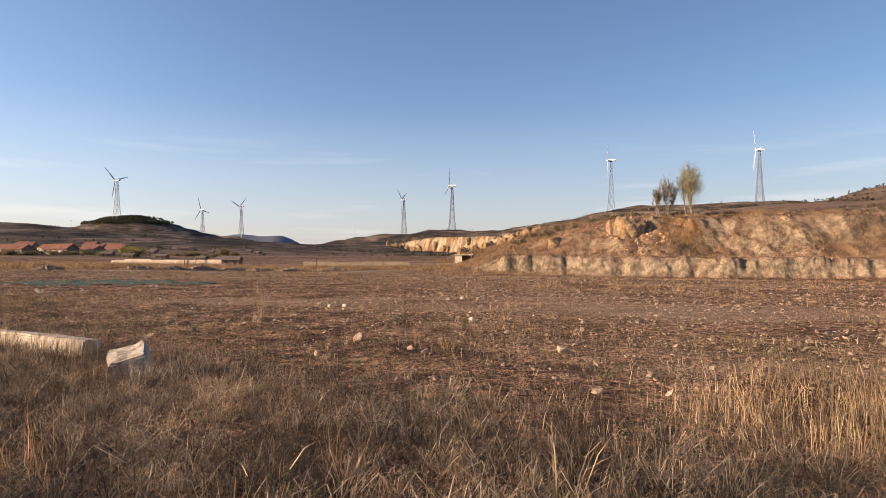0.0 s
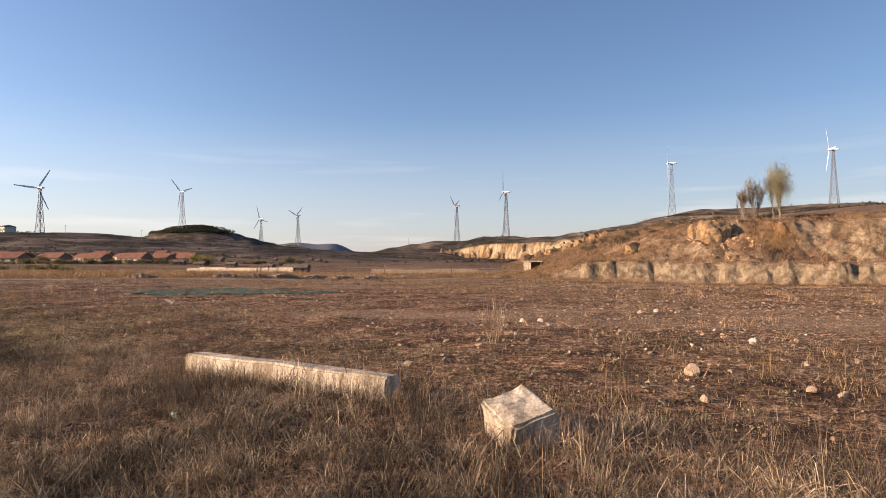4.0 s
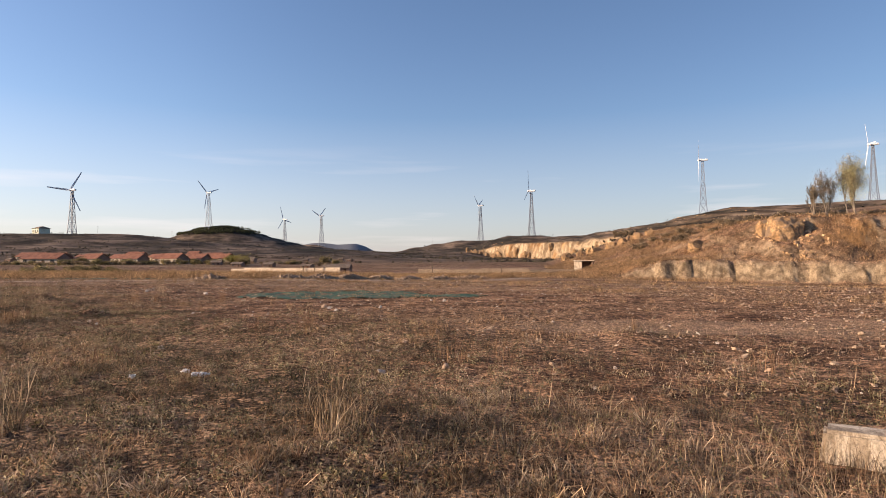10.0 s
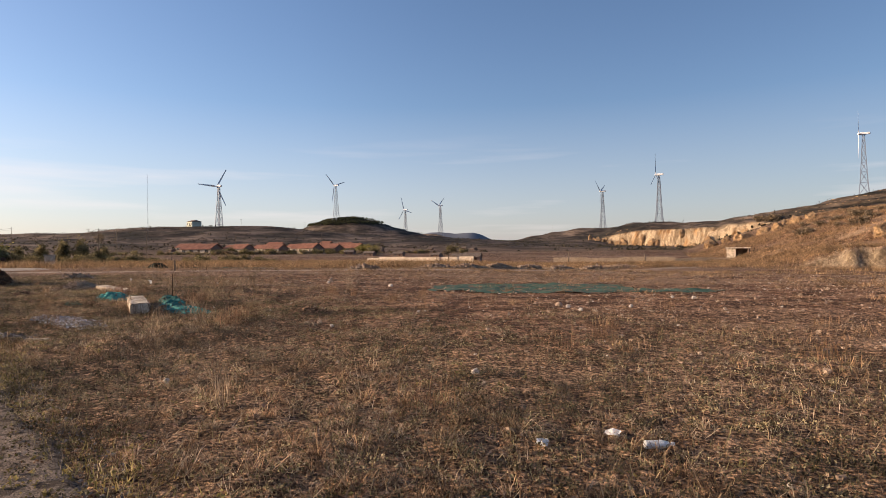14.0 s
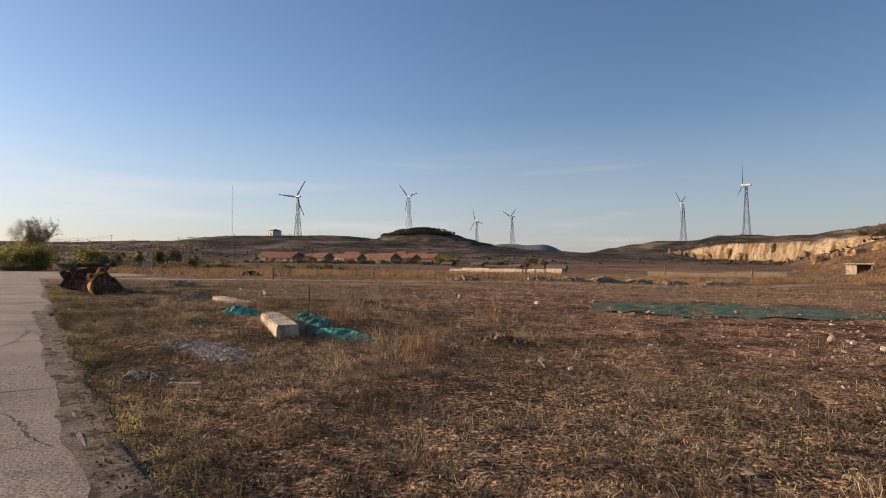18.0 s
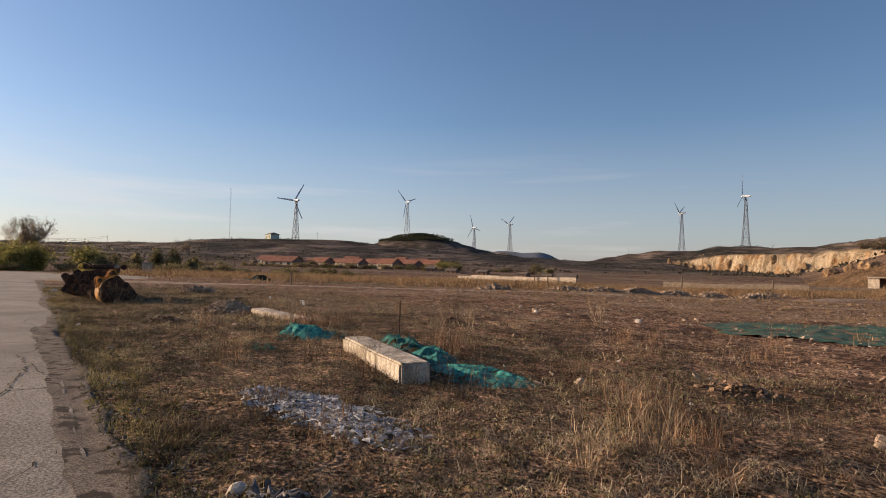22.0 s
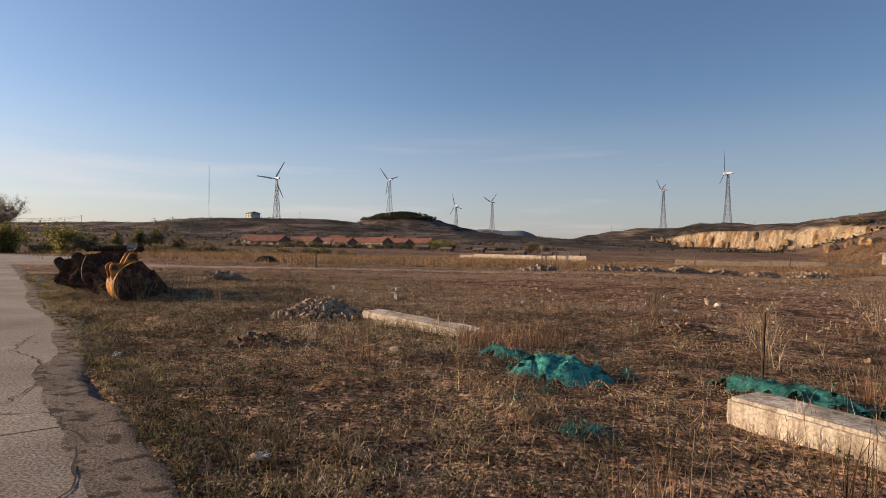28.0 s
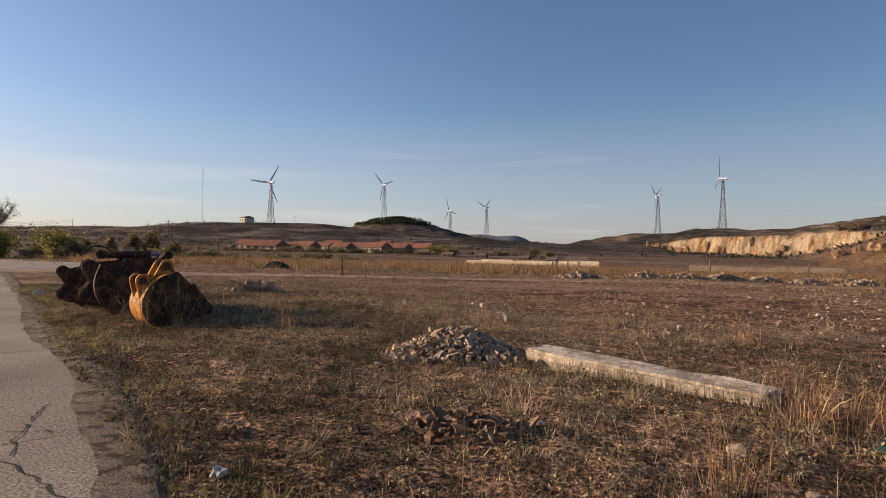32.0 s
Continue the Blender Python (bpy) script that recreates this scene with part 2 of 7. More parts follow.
    l.new(clods, add.inputs[1])
    # broken rock on the steep ground: coarse relief under the fine
    crag = n.new("ShaderNodeBump")
    crag.inputs["Distance"].default_value = 0.7
    l.new(steep, crag.inputs["Strength"])
    l.new(noise_of(n, l, 1.1, 7, "Position", 0.75, (1.6, 1.0, 0.5)), crag.inputs["Height"])
    bump(n, l, b, add.outputs[0], 1.0, 0.09)
    l.new(crag.outputs["Normal"], b.inputs["Normal"].links[0].from_node.inputs["Normal"])
    return m


M_GROUND = ground_material()


def concrete_material():
    """Cast concrete with rain streaks and pitting."""
    m, n, l, b = material("weathered_concrete", 0.92)
    base = ramp(n, l, noise_of(n, l, 2.2, 5), [(0.39, (0.42, 0.355, 0.275)), (0.61, (0.64, 0.56, 0.45))])
    streak = ramp(n, l, noise_of(n, l, 9.0, 5, "Object", 0.7, (1, 1, 0.12)), [(0.434, (0.5, 0.45, 0.4)), (0.544, (1.05, 1.05, 1.05))])
    pits = noise_of(n, l, 34, 6, "Object", 0.75)
    col = mix(n, l, 0.75, base, streak, "MULTIPLY")
    col = mix(n, l, 0.8, col, ramp(n, l, pits, [(0.39, (0.5, 0.5, 0.5)), (0.555, (1.1, 1.1, 1.1))]), "MULTIPLY")
    l.new(col, b.inputs["Base Color"])
    bump(n, l, b, pits, 0.7, 0.02)
    return m


M_CONCRETE = concrete_material()
M_ROAD = grained("road_concrete", (0.226, 0.186, 0.147), (0.395, 0.333, 0.266), 0.45, 0.95, 0, 95, 0.012, "Position", None, 0.9, 0.0, 0.62)
M_CRACK = grained("crack_dirt", (0.035, 0.028, 0.022), (0.07, 0.055, 0.045), 6, 0.95, 0, 6, 0.01, "Position")
M_SHOULDER = grained("gritty_shoulder", (0.168, 0.129, 0.099), (0.314, 0.246, 0.188), 2.4, 0.97, 0, 26, 0.05, "Position", (0.067, 0.047, 0.034), 1.0, 0.0, 0.75)
M_STONE = grained("field_stone", (0.226, 0.154, 0.104), (0.429, 0.324, 0.232), 3, 0.9, 0, 8, 0.01, vary=0.35)
M_WHITESTONE = grained("pale_stone", (0.42, 0.36, 0.30), (0.66, 0.59, 0.5), 4, 0.85, 0, 8, 0.01)
M_CHIP = grained("grey_slate_chip", (0.24, 0.235, 0.235), (0.56, 0.55, 0.54), 4, 0.6, 0, 8, 0.004, vary=0.6)
M_NET = grained("green_netting", (0.021, 0.121, 0.104), (0.059, 0.363, 0.298), 9, 0.8, 0, 9, 0.03, spots=(0.011, 0.110, 0.107), vary=0.5, deep=0.6)
M_NETFLAT = grained("faded_green_netting", (0.03, 0.075, 0.052), (0.065, 0.125, 0.09), 1.2, 0.9, 0, 14, 0.02, "Position", (0.16, 0.11, 0.065))
M_TOWER = grained("galvanised_tower_steel", (0.16, 0.19, 0.24), (0.22, 0.26, 0.32), 0.2, 0.55, 0.2, 8, 0.002)
M_BLADE = grained("white_turbine_shell", (0.589, 0.627, 0.684), (0.703, 0.731, 0.760), 0.1, 0.4, 0, 8, 0.001)
M_YELLOW = grained("worn_yellow_paint", (0.40, 0.16, 0.016), (0.62, 0.27, 0.03), 3.2, 0.6, 0.0, 9, 0.012, spots=(0.15, 0.07, 0.03), deep=0.6)
# rusty steel; also the dark colour painted for shade on bucket side plates
M_RUST_AND_SHADE = grained("rusty_and_shaded_steel", (0.03, 0.018, 0.013), (0.085, 0.046, 0.028), 3, 0.8, 0.0, 8, 0.012, spots=(0.16, 0.075, 0.035), deep=0.6)
M_RUSTBROWN = grained("brown_rust", (0.078, 0.048, 0.030), (0.156, 0.099, 0.064), 4, 0.8, 0.0, 8, 0.012, spots=(0.036, 0.024, 0.018), deep=0.6)
M_TILE = grained("red_roof_tile", (0.16, 0.068, 0.045), (0.29, 0.13, 0.085), 0.5, 0.85, 0, 10, 0.03)
M_WALL = grained("village_plaster", (0.30, 0.26, 0.21), (0.52, 0.46, 0.37), 0.6, 0.9, 0, 9, 0.01)
# brick tone, dark to include the shade on the gables
M_GABLE = grained("brick_with_gable_shade", (0.17, 0.11, 0.085), (0.28, 0.185, 0.14), 0.6, 0.9, 0, 9, 0.01)
M_DARK = grained("dark_opening", (0.02, 0.02, 0.022), (0.04, 0.04, 0.042), 1, 0.4, 0, 5, 0.002)
M_PALEWALL = grained("pale_render", (0.46, 0.375, 0.285), (0.62, 0.52, 0.405), 0.35, 0.9, 0, 9, 0.01)
M_BARK = grained("pale_bark", (0.19, 0.155, 0.12), (0.34, 0.29, 0.23), 2.5, 0.9, 0, 6, 0.02)
M_WOODPOST = grained("grey_wood", (0.10, 0.075, 0.055), (0.2, 0.155, 0.115), 3, 0.9, 0, 8, 0.01)
M_GRASS = bladed("dry_brown_grass", [(0.0, (0.067, 0.049, 0.040)), (0.25, (0.163, 0.119, 0.089)), (0.5, (0.286, 0.217, 0.159)), (0.75, (0.480, 0.397, 0.305)), (0.9, (0.211, 0.203, 0.108)), (1.0, (0.126, 0.126, 0.071))])
M_STRAW = bladed("tall_straw_grass", [(0.0, (0.179, 0.118, 0.072)), (0.5, (0.333, 0.239, 0.152)), (1.0, (0.508, 0.401, 0.278))])
M_WEED = bladed("low_green_weeds", [(0.0, (0.115, 0.107, 0.042)), (0.5, (0.218, 0.193, 0.077)), (1.0, (0.380, 0.299, 0.131))])
M_REED = bladed("reddish_reed_grass", [(0.0, (0.16, 0.085, 0.055)), (0.5, (0.25, 0.15, 0.09)), (1.0, (0.36, 0.24, 0.14))])
M_STEM = bladed("dead_stems", [(0.0, (0.16, 0.115, 0.08)), (0.6, (0.34, 0.26, 0.18)), (1.0, (0.48, 0.40, 0.3))])
M_CURL = bladed("curled_dry_grass", [(0.0, (0.073, 0.055, 0.041)), (0.3, (0.183, 0.137, 0.102)), (0.6, (0.309, 0.241, 0.179)), (0.85, (0.464, 0.400, 0.316)), (1.0, (0.178, 0.166, 0.104))])
M_OLIVE = bladed("olive_matted_grass", [(0.0, (0.066, 0.064, 0.032)), (0.4, (0.181, 0.166, 0.079)), (0.75, (0.337, 0.298, 0.158)), (1.0, (0.552, 0.476, 0.304))])
M_HEATH = bladed("heath_twigs", [(0.0, (0.035, 0.034, 0.024)), (0.6, (0.075, 0.066, 0.046)), (1.0, (0.13, 0.11, 0.08))])
M_BRUSH = bladed("dry_brush", [(0.0, (0.17, 0.108, 0.066)), (0.5, (0.29, 0.19, 0.115)), (1.0, (0.43, 0.30, 0.185))])
M_ORE = grained("ochre_rock", (0.28, 0.16, 0.08), (0.55, 0.37, 0.2), 0.35, 0.92, 0, 7, 0.12, "Position", (0.24, 0.17, 0.115), 0.9, 0.45, 0.5)
M_SCREE = grained("grey_tan_scree", (0.22, 0.165, 0.12), (0.42, 0.335, 0.25), 0.7, 0.95, 0, 7, 0.06, "Position", (0.17, 0.125, 0.09), 0.9, 0.35, 0.5)
M_LEAF = bladed("young_leaves", [(0.0, (0.29, 0.30, 0.16)), (0.5, (0.44, 0.44, 0.26)), (1.0, (0.58, 0.56, 0.36))], 0.75, 0.45)
M_TWIG = bladed("bare_twigs", [(0.0, (0.16, 0.125, 0.09)), (0.6, (0.29, 0.235, 0.17)), (1.0, (0.40, 0.34, 0.25))], 0.75, 0.4)
M_SHRUB = bladed("dark_shrub_leaves", [(0.0, (0.128, 0.117, 0.067)), (0.6, (0.247, 0.221, 0.119)), (1.0, (0.405, 0.338, 0.189))], 0.75, 0.45)
M_WILLOW = bladed("bright_willow_leaves", [(0.0, (0.195, 0.191, 0.068)), (0.6, (0.345, 0.330, 0.112)), (1.0, (0.510, 0.455, 0.188))], 0.75, 0.5)
M_TRASH = grained("crumpled_white_plastic", (0.6, 0.6, 0.58), (0.8, 0.8, 0.78), 6, 0.4, 0, 6, 0.01)
M_GREENTRASH = grained("pale_green_plastic", (0.32, 0.50, 0.38), (0.55, 0.68, 0.56), 6, 0.3, 0, 6, 0.01)

# ---- the lie of the land ----


def hash2(ix, iy, seed):
    h = (ix.astype(np.int64) * 374761393 + iy.astype(np.int64) * 668265263 + seed * 974711) & 0x7FFFFFFF
    h = ((h ^ (h >> 13)) * 1274126177) & 0x7FFFFFFF
    return ((h ^ (h >> 16)) & 0xFFFF) / 65535.0


def vnoise(x, y, seed=0):
    """Smooth value noise, -1 to 1, one bump per unit."""
    x, y = np.asarray(x, float), np.asarray(y, float)
    ix, iy = np.floor(x), np.floor(y)
    fx, fy = x - ix, y - iy
    fx, fy = fx * fx * (3 - 2 * fx), fy * fy * (3 - 2 * fy)
    a, b = hash2(ix, iy, seed), hash2(ix + 1, iy, seed)
    c, d = hash2(ix, iy + 1, seed), hash2(ix + 1, iy + 1, seed)
    return 2 * ((a + (b - a) * fx) * (1 - fy) + (c + (d - c) * fx) * fy) - 1


def fbm(x, y, octaves=4, seed=0):
    out, amp = 0.0, 1.0
    for k in range(octaves):
        out = out + amp * vnoise(x * 2**k + 13.7 * k, y * 2**k - 7.3 * k, seed + k)
        amp *= 0.5
    return out / 1.9


def step(a, b, v):
    v = np.clip((np.asarray(v, float) - a) / (b - a), 0, 1)
    return v * v * (3 - 2 * v)


def hill(x, y, cx, cy, along, across, turn, height):
    """A rounded hill; turn: degrees of its long axis from +x."""
    c, s = math.cos(math.radians(turn)), math.sin(math.radians(turn))
    u, v = (x - cx) * c + (y - cy) * s, -(x - cx) * s + (y - cy) * c
    return height * np.exp(-((u / along) ** 2) - (v / across) ** 2)


def road_side(x, y):
    """Metres to the field's side of the road's edge (negative on the road), and metres along the road."""
    u = x + 18.48, y - 10.45
    return u[0] * 0.510 + u[1] * 0.860, -u[0] * 0.860 + u[1] * 0.510


def terrain(x, y):
    x, y = np.asarray(x, float), np.asarray(y, float)
    r = np.hypot(x + 17, y - 9)
    z = 0.2 * step(22, 35, -x) * step(110, 60, r)
    z = z - 0.8 * step(35, 90, y + 0.3 * x) - 0.7 * step(-10, 35, x) * step(35, 85, y)
    z = z + 0.06 * fbm(x / 6, y / 6, 3, 5) * step(8, 30, r)
    # hummocks and hollows of the rough field
    z = z + (0.055 * fbm(x * 0.9, y * 0.9, 2, 62) + 0.04 * fbm(x * 2.6, y * 2.6, 2, 63)) * step(70, 35, r) * step(0.5, 1.6, road_side(x, y)[0])
    # beyond the field: the village's ground and the far slopes
    z = z + 2.4 * step(150, 230, r) * step(60, -60, x - 0.1 * y) + 10 * step(230, 800, r) + (10 * step(230, 540, r) - 10 * step(230, 800, r)) * step(-40, -160, x)
    for h in HILLS:
        z = z + hill(x, y, *h)
    # terraces of the slopes on the village's side
    z = z + 1.0 * np.sin(z * 1.1 + fbm(x / 90, y / 90, 2, 9)) * step(300, 420, r) * step(3, 12, z) * 0.8
    z = z + fbm(x / 55, y / 55, 4, 2) * 1.6 * step(260, 520, r)
    # the lower bank of the quarry: a torn step
    w = fbm(x / 5.0, y / 5.0, 4, 31)
    s1 = (y - (96.5 - 0.34 * np.clip(x - 5, 0, 80) - 0.25 * np.clip(5 - x, 0, 60))) + 1.5 * w
    inn = step(1, 12, x - 0.0 * y) * step(330, 260, r)
    gul = np.abs(fbm(x / 1.6, y / 5.0, 3, 33))
    s1 = s1 + 0.5 * vnoise(x / 1.1, y / 1.4, 35)
    z = z + (2.7 + 0.4 * fbm(x / 9.0, y / 9.0, 3, 36)) * step(0, 1.2 + 1.2 * gul, s1) * inn + 0.5 * np.abs(vnoise(x / 1.7, y / 1.7, 8)) * step(-1, 0.5, s1) * step(6, 2.5, s1) * inn
    # the upper bank with its plateau
    w2 = fbm(x / 14.0, y / 14.0, 4, 41)
    s2 = y - (113 + 0.35 * np.clip(36 - x, 0, 60) ** 1.1 - 0.28 * np.clip(x - 36, 0, 90)) + 5 * w2
    up = step(8, 42, x) * step(420, 240, y)
    z = z + up * (8.8 * step(0, 15, s2) + 0.7 * w2 * step(2, 8, s2) * step(40, 18, s2) + (0.8 * fbm(x / 4.5, y / 3.5, 4, 43) - 0.5 * np.abs(fbm(x / 4.0, y / 9.0, 4, 44)) + 0.5 * vnoise(x / 1.1, y / 1.1, 45)) * step(-2, 3, s2) * step(24, 12, s2))
    # the quarry's far rock face
    w3 = fbm(x / 30, y / 30, 4, 51)
    s3 = y - (640 - 1.2 * np.clip(x, -40, 140)) + 26 * w3
    far = step(-70, -10, x) * step(250, 170, x)
    z = z - far * 10 * step(-260, -60, s3) * step(14, 0, s3) * step(2, 9, z) + far * 9 * step(0, 10, s3) * step(220, 90, s3)
    side, along = road_side(x, y)
    onroad = step(0.25, 0.0, side) * step(-6.6, -6.3, side) * step(62, 58, along)
    return z - 0.16 * onroad


HILLS = [
    (-422, 1131, 150, 60, 133, 28),
    (-372, 445, 150, 85, 20, 15.5),
    (-400, 765, 90, 70, -15, 30),
    (-290, 810, 120, 60, -20, 6),
    (-560, 760, 260, 120, 15, 14),
    (-620, 330, 260, 120, 100, 7),
    (-800, 2300, 110, 180, 0, 74),
    (-640, 2350, 90, 180, 0, 62),
    (-69, 960, 120, 80, 0, 27),
    (8, 765, 130, 70, -10, 14),
    (190, 640, 120, 130, 30, 35),
    (330, 560, 110, 160, 0, 40),
    (110, 230, 70, 60, 0, 5),
    (260, 300, 120, 120, 0, 34),
]

# ---- mesh helpers ----


def thing(name, mesh, mat, label, category, group="", kind=""):
    if mat:
        mesh.materials.append(mat)
    return tagged(new(name, mesh), label, category, group, kind)


def empty(name, m, label, category, group=""):
    ob = new(name)
    ob.matrix_basis = m
    return tagged(ob, label, category, group)


def part(name, bm, mat, parent, label=""):
    me = bpy.data.meshes.new(name)
    bm.to_mesh(me)
    bm.free()
    me.materials.append(mat)
    ob = new(name, me)
    ob.parent = parent
    return tagged(ob, label)


def finish(name, bm, smooth=False):
    me = bpy.data.meshes.new(name)
    bm.to_mesh(me)
    bm.free()
    if smooth:
        me.shade_smooth()
    return me


def soup(name, verts, tris, smooth=False):
    """A mesh from arrays of places and triangles."""
    me = bpy.data.meshes.new(name)
    v, f = np.ascontiguousarray(verts, np.float32), np.ascontiguousarray(tris, np.int32)
    me.vertices.add(len(v))
    me.vertices.foreach_set("co", v.ravel())
    me.loops.add(f.size)
    me.loops.foreach_set("vertex_index", f.ravel())
    me.polygons.add(len(f))
    me.polygons.foreach_set("loop_start", np.arange(len(f), dtype=np.int32) * f.shape[1])
    me.polygons.foreach_set("use_smooth", np.full(len(f), smooth))
    me.update(calc_edges=True)
    return me


def box(bm, x0, y0, z0, x1, y1, z1, m=None, bevel=0.0):
    vs = [bm.verts.new((x, y, z)) for z in (z0, z1) for x, y in ((x0, y0), (x1, y0), (x1, y1), (x0, y1))]
    fs = [bm.faces.new([vs[i] for i in q]) for q in ((3, 2, 1, 0), (4, 5, 6, 7), (0, 1, 5, 4), (1, 2, 6, 5), (2, 3, 7, 6), (3, 0, 4, 7))]
    if bevel:
        edges = list({e for f in fs for e in f.edges})
        vs = list({v for f in bmesh.ops.bevel(bm, geom=edges, offset=bevel, segments=2, affect="EDGES")["faces"] for v in f.verts} | {v for v in vs if v.is_valid})
    if m is not None:
        for v in vs:
            v.co = m @ v.co
    return vs


def rod(bm, a, b, r0, r1=None, sides=5):
    """A tapered rod from a to b."""
    a, b = Vector(a), Vector(b)
    r1 = r0 if r1 is None else r1
    q = (b - a).to_track_quat("Z", "Y")
    rings = []
    for p, r in ((a, r0), (b, r1)):
        rings.append([bm.verts.new(p + q @ Vector((r * math.cos(k * math.tau / sides), r * math.sin(k * math.tau / sides), 0))) for k in range(sides)])
    for k in range(sides):
        bm.faces.new((rings[0][k], rings[0][(k + 1) % sides], rings[1][(k + 1) % sides], rings[1][k]))
    bm.faces.new(rings[0][::-1])
    bm.faces.new(rings[1])


def rough_up(bm, amount, scale, seed=0.0):
    """Uneven, worn surface: shifts the points by a noise."""
    for v in bm.verts:
        v.co += noise.noise_vector(v.co * scale + Vector((seed, seed * 1.7, -seed))) * amount


def ground_z(x, y):
    return float(terrain(x, y))


def lattice_block(size, cuts, wear, seed, edge=0.03):
    """A cast block with chipped edges, standing on z = 0."""
    bm = bmesh.new()
    box(bm, -size[0] / 2, -size[1] / 2, 0, size[0] / 2, size[1] / 2, size[2], None, edge)
    bmesh.ops.subdivide_edges(bm, edges=[e for e in bm.edges if e.calc_length() > 0.25], cuts=cuts, use_grid_fill=True)
    bmesh.ops.triangulate(bm, faces=[f for f in bm.faces if len(f.verts) > 4])
    rough_up(bm, wear, 4.0, seed)
    rough_up(bm, wear * 0.5, 14.0, seed + 3)
    return bm


# ---- the ground: one sheet out to the horizon ----


def ground_sheet():
    rings = np.concatenate([
        [0.3], np.geomspace(0.6, 4, 14), np.arange(4.2, 36, 0.19), np.geomspace(36.5, 62, 24), np.arange(63, 80, 1.1), np.arange(80, 100, 0.55), np.arange(100, 152, 0.7),
        np.geomspace(154, 520, 56), np.arange(524, 690, 3.0), np.geomspace(696, 4600, 58)])
    view = np.radians(np.arange(-72, 52, 0.29))
    rest = np.radians(np.concatenate([np.arange(52, 112, 0.9), np.arange(112, 288, 4.0)]))
    turn = np.concatenate([view, rest])
    r, a = np.meshgrid(rings, turn, indexing="ij")
    x, y = -17 + r * np.sin(a), 9 + r * np.cos(a)
    z = terrain(x, y)
    z = z + (0.012 * fbm(x * 1.6, y * 1.6, 3, 61) - 0.014) * step(60, 40, r) * step(0.0, 0.5, road_side(x, y)[0])
    v = np.stack([x, y, z], -1).reshape(-1, 3)
    nr, na = r.shape
    i, j = np.meshgrid(np.arange(nr - 1), np.arange(na), indexing="ij")
    k = (j + 1) % na
    quads = np.stack([i * na + j, i * na + k, (i + 1) * na + k, (i + 1) * na + j], -1).reshape(-1, 4)
    me = soup("ground", v, quads[:, ::-1], True)
    return me


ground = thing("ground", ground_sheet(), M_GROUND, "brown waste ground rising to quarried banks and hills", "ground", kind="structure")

# ---- the concrete road along the field ----
EDGE_TURN = math.degrees(math.atan2(0.510, -0.860))  # the way along the road, from +x


def road_point(along, side, z=0.0):
    return Vector((-18.48 - 0.860 * along + 0.510 * side, 10.45 + 0.510 * along + 0.860 * side, z))


road = tagged(new("road"), "old pale concrete road with cracked slabs", "road", kind="structure")


EDGE_ALONG = (-30, 3, 9, 14, 18, 20.5, 21.5, 22.5, 24, 26, 28, 31, 36, 60)
EDGE_OUT = (0.28, 0.32, 0.15, 0.05, 0.0, -0.12, -0.12, 0.02, 0.16, 0.27, 0.29, 0.08, 0.25, 0.1)


def road_edge(a):
    """The road's worn edge; its wander is placed to fit the camera's view."""
    return float(np.interp(a, EDGE_ALONG, EDGE_OUT))


def road_slab(a0, a1, s0, s1, seed):
    """One cast slab: its field-side edge is broken and uneven."""
    rnd = random.Random(seed)
    bm = bmesh.new()
    n, w = 18, 4
    top, low = {}, {}
    for i in range(n + 1):
        for j in range(w + 1):
            a = a0 + 0.012 + (a1 - a0 - 0.024) * i / n
            s = s0 + 0.012 + (s1 - s0 - 0.024) * j / w
            if j == w and s1 > -0.5:
                s += road_edge(a) + 0.05 * noise.noise((a * 0.9, 3.0, 0)) + 0.03 * noise.noise((a * 2.6, 9.0, 0)) + 0.008 * rnd.uniform(-1, 1)
            p = road_point(a, s)
            h = road_height(p.x, p.y) + 0.004 * rnd.uniform(-1, 1)
            top[i, j] = bm.verts.new((p.x, p.y, h))
            low[i, j] = bm.verts.new((p.x, p.y, h - 0.14)) if i in (0, n) or j in (0, w) else None
    for i in range(n):
        for j in range(w):
            bm.faces.new((top[i, j], top[i, j + 1], top[i + 1, j + 1], top[i + 1, j]))
    for i in range(n):
        for j in (0, w):
            bm.faces.new((top[i, j], top[i + 1, j], low[i + 1, j], low[i, j]))
    for j in range(w):
        for i in (0, n):
            bm.faces.new((top[i, j], top[i, j + 1], low[i, j + 1], low[i, j]))
    bmesh.ops.recalc_face_normals(bm, faces=bm.faces)
    part("slab", bm, M_ROAD, road)


def road_height(x, y):
    return float(0.2 * step(22, 35, -x) * step(110, 60, math.hypot(x + 17, y - 9))) + 0.012


for k in range(20):
    a0 = -30 + 4.5 * k
    road_slab(a0, a0 + 4.5, -3.15, 0.0, k)
    road_slab(a0, a0 + 4.5, -6.3, -3.15, 100 + k)


def crack_line(bm, pts, width, seed):
    """A dark jagged strip of loosened concrete and dirt along the given road points."""
    rnd = random.Random(seed)
    path = []
    for (a, s), (b, u) in zip(pts, pts[1:]):
        m = max(2, int(math.hypot(b - a, u - s) / 0.09))
        path += [(a + (b - a) * q / m + rnd.uniform(-0.035, 0.035), s + (u - s) * q / m + rnd.uniform(-0.035, 0.035)) for q in range(m)]
    last = None
    for i, (a, s) in enumerate(path):
        w = width * rnd.uniform(0.35, 1.2)
        p, q = road_point(a, s - w), road_point(a + w * 0.6, s + w)
        for c in (p, q):
            c.z = road_height(c.x, c.y) + 0.007
        now = bm.verts.new(p), bm.verts.new(q)
        if last:
            bm.faces.new((last[0], last[1], now[1], now[0]))
        last = now


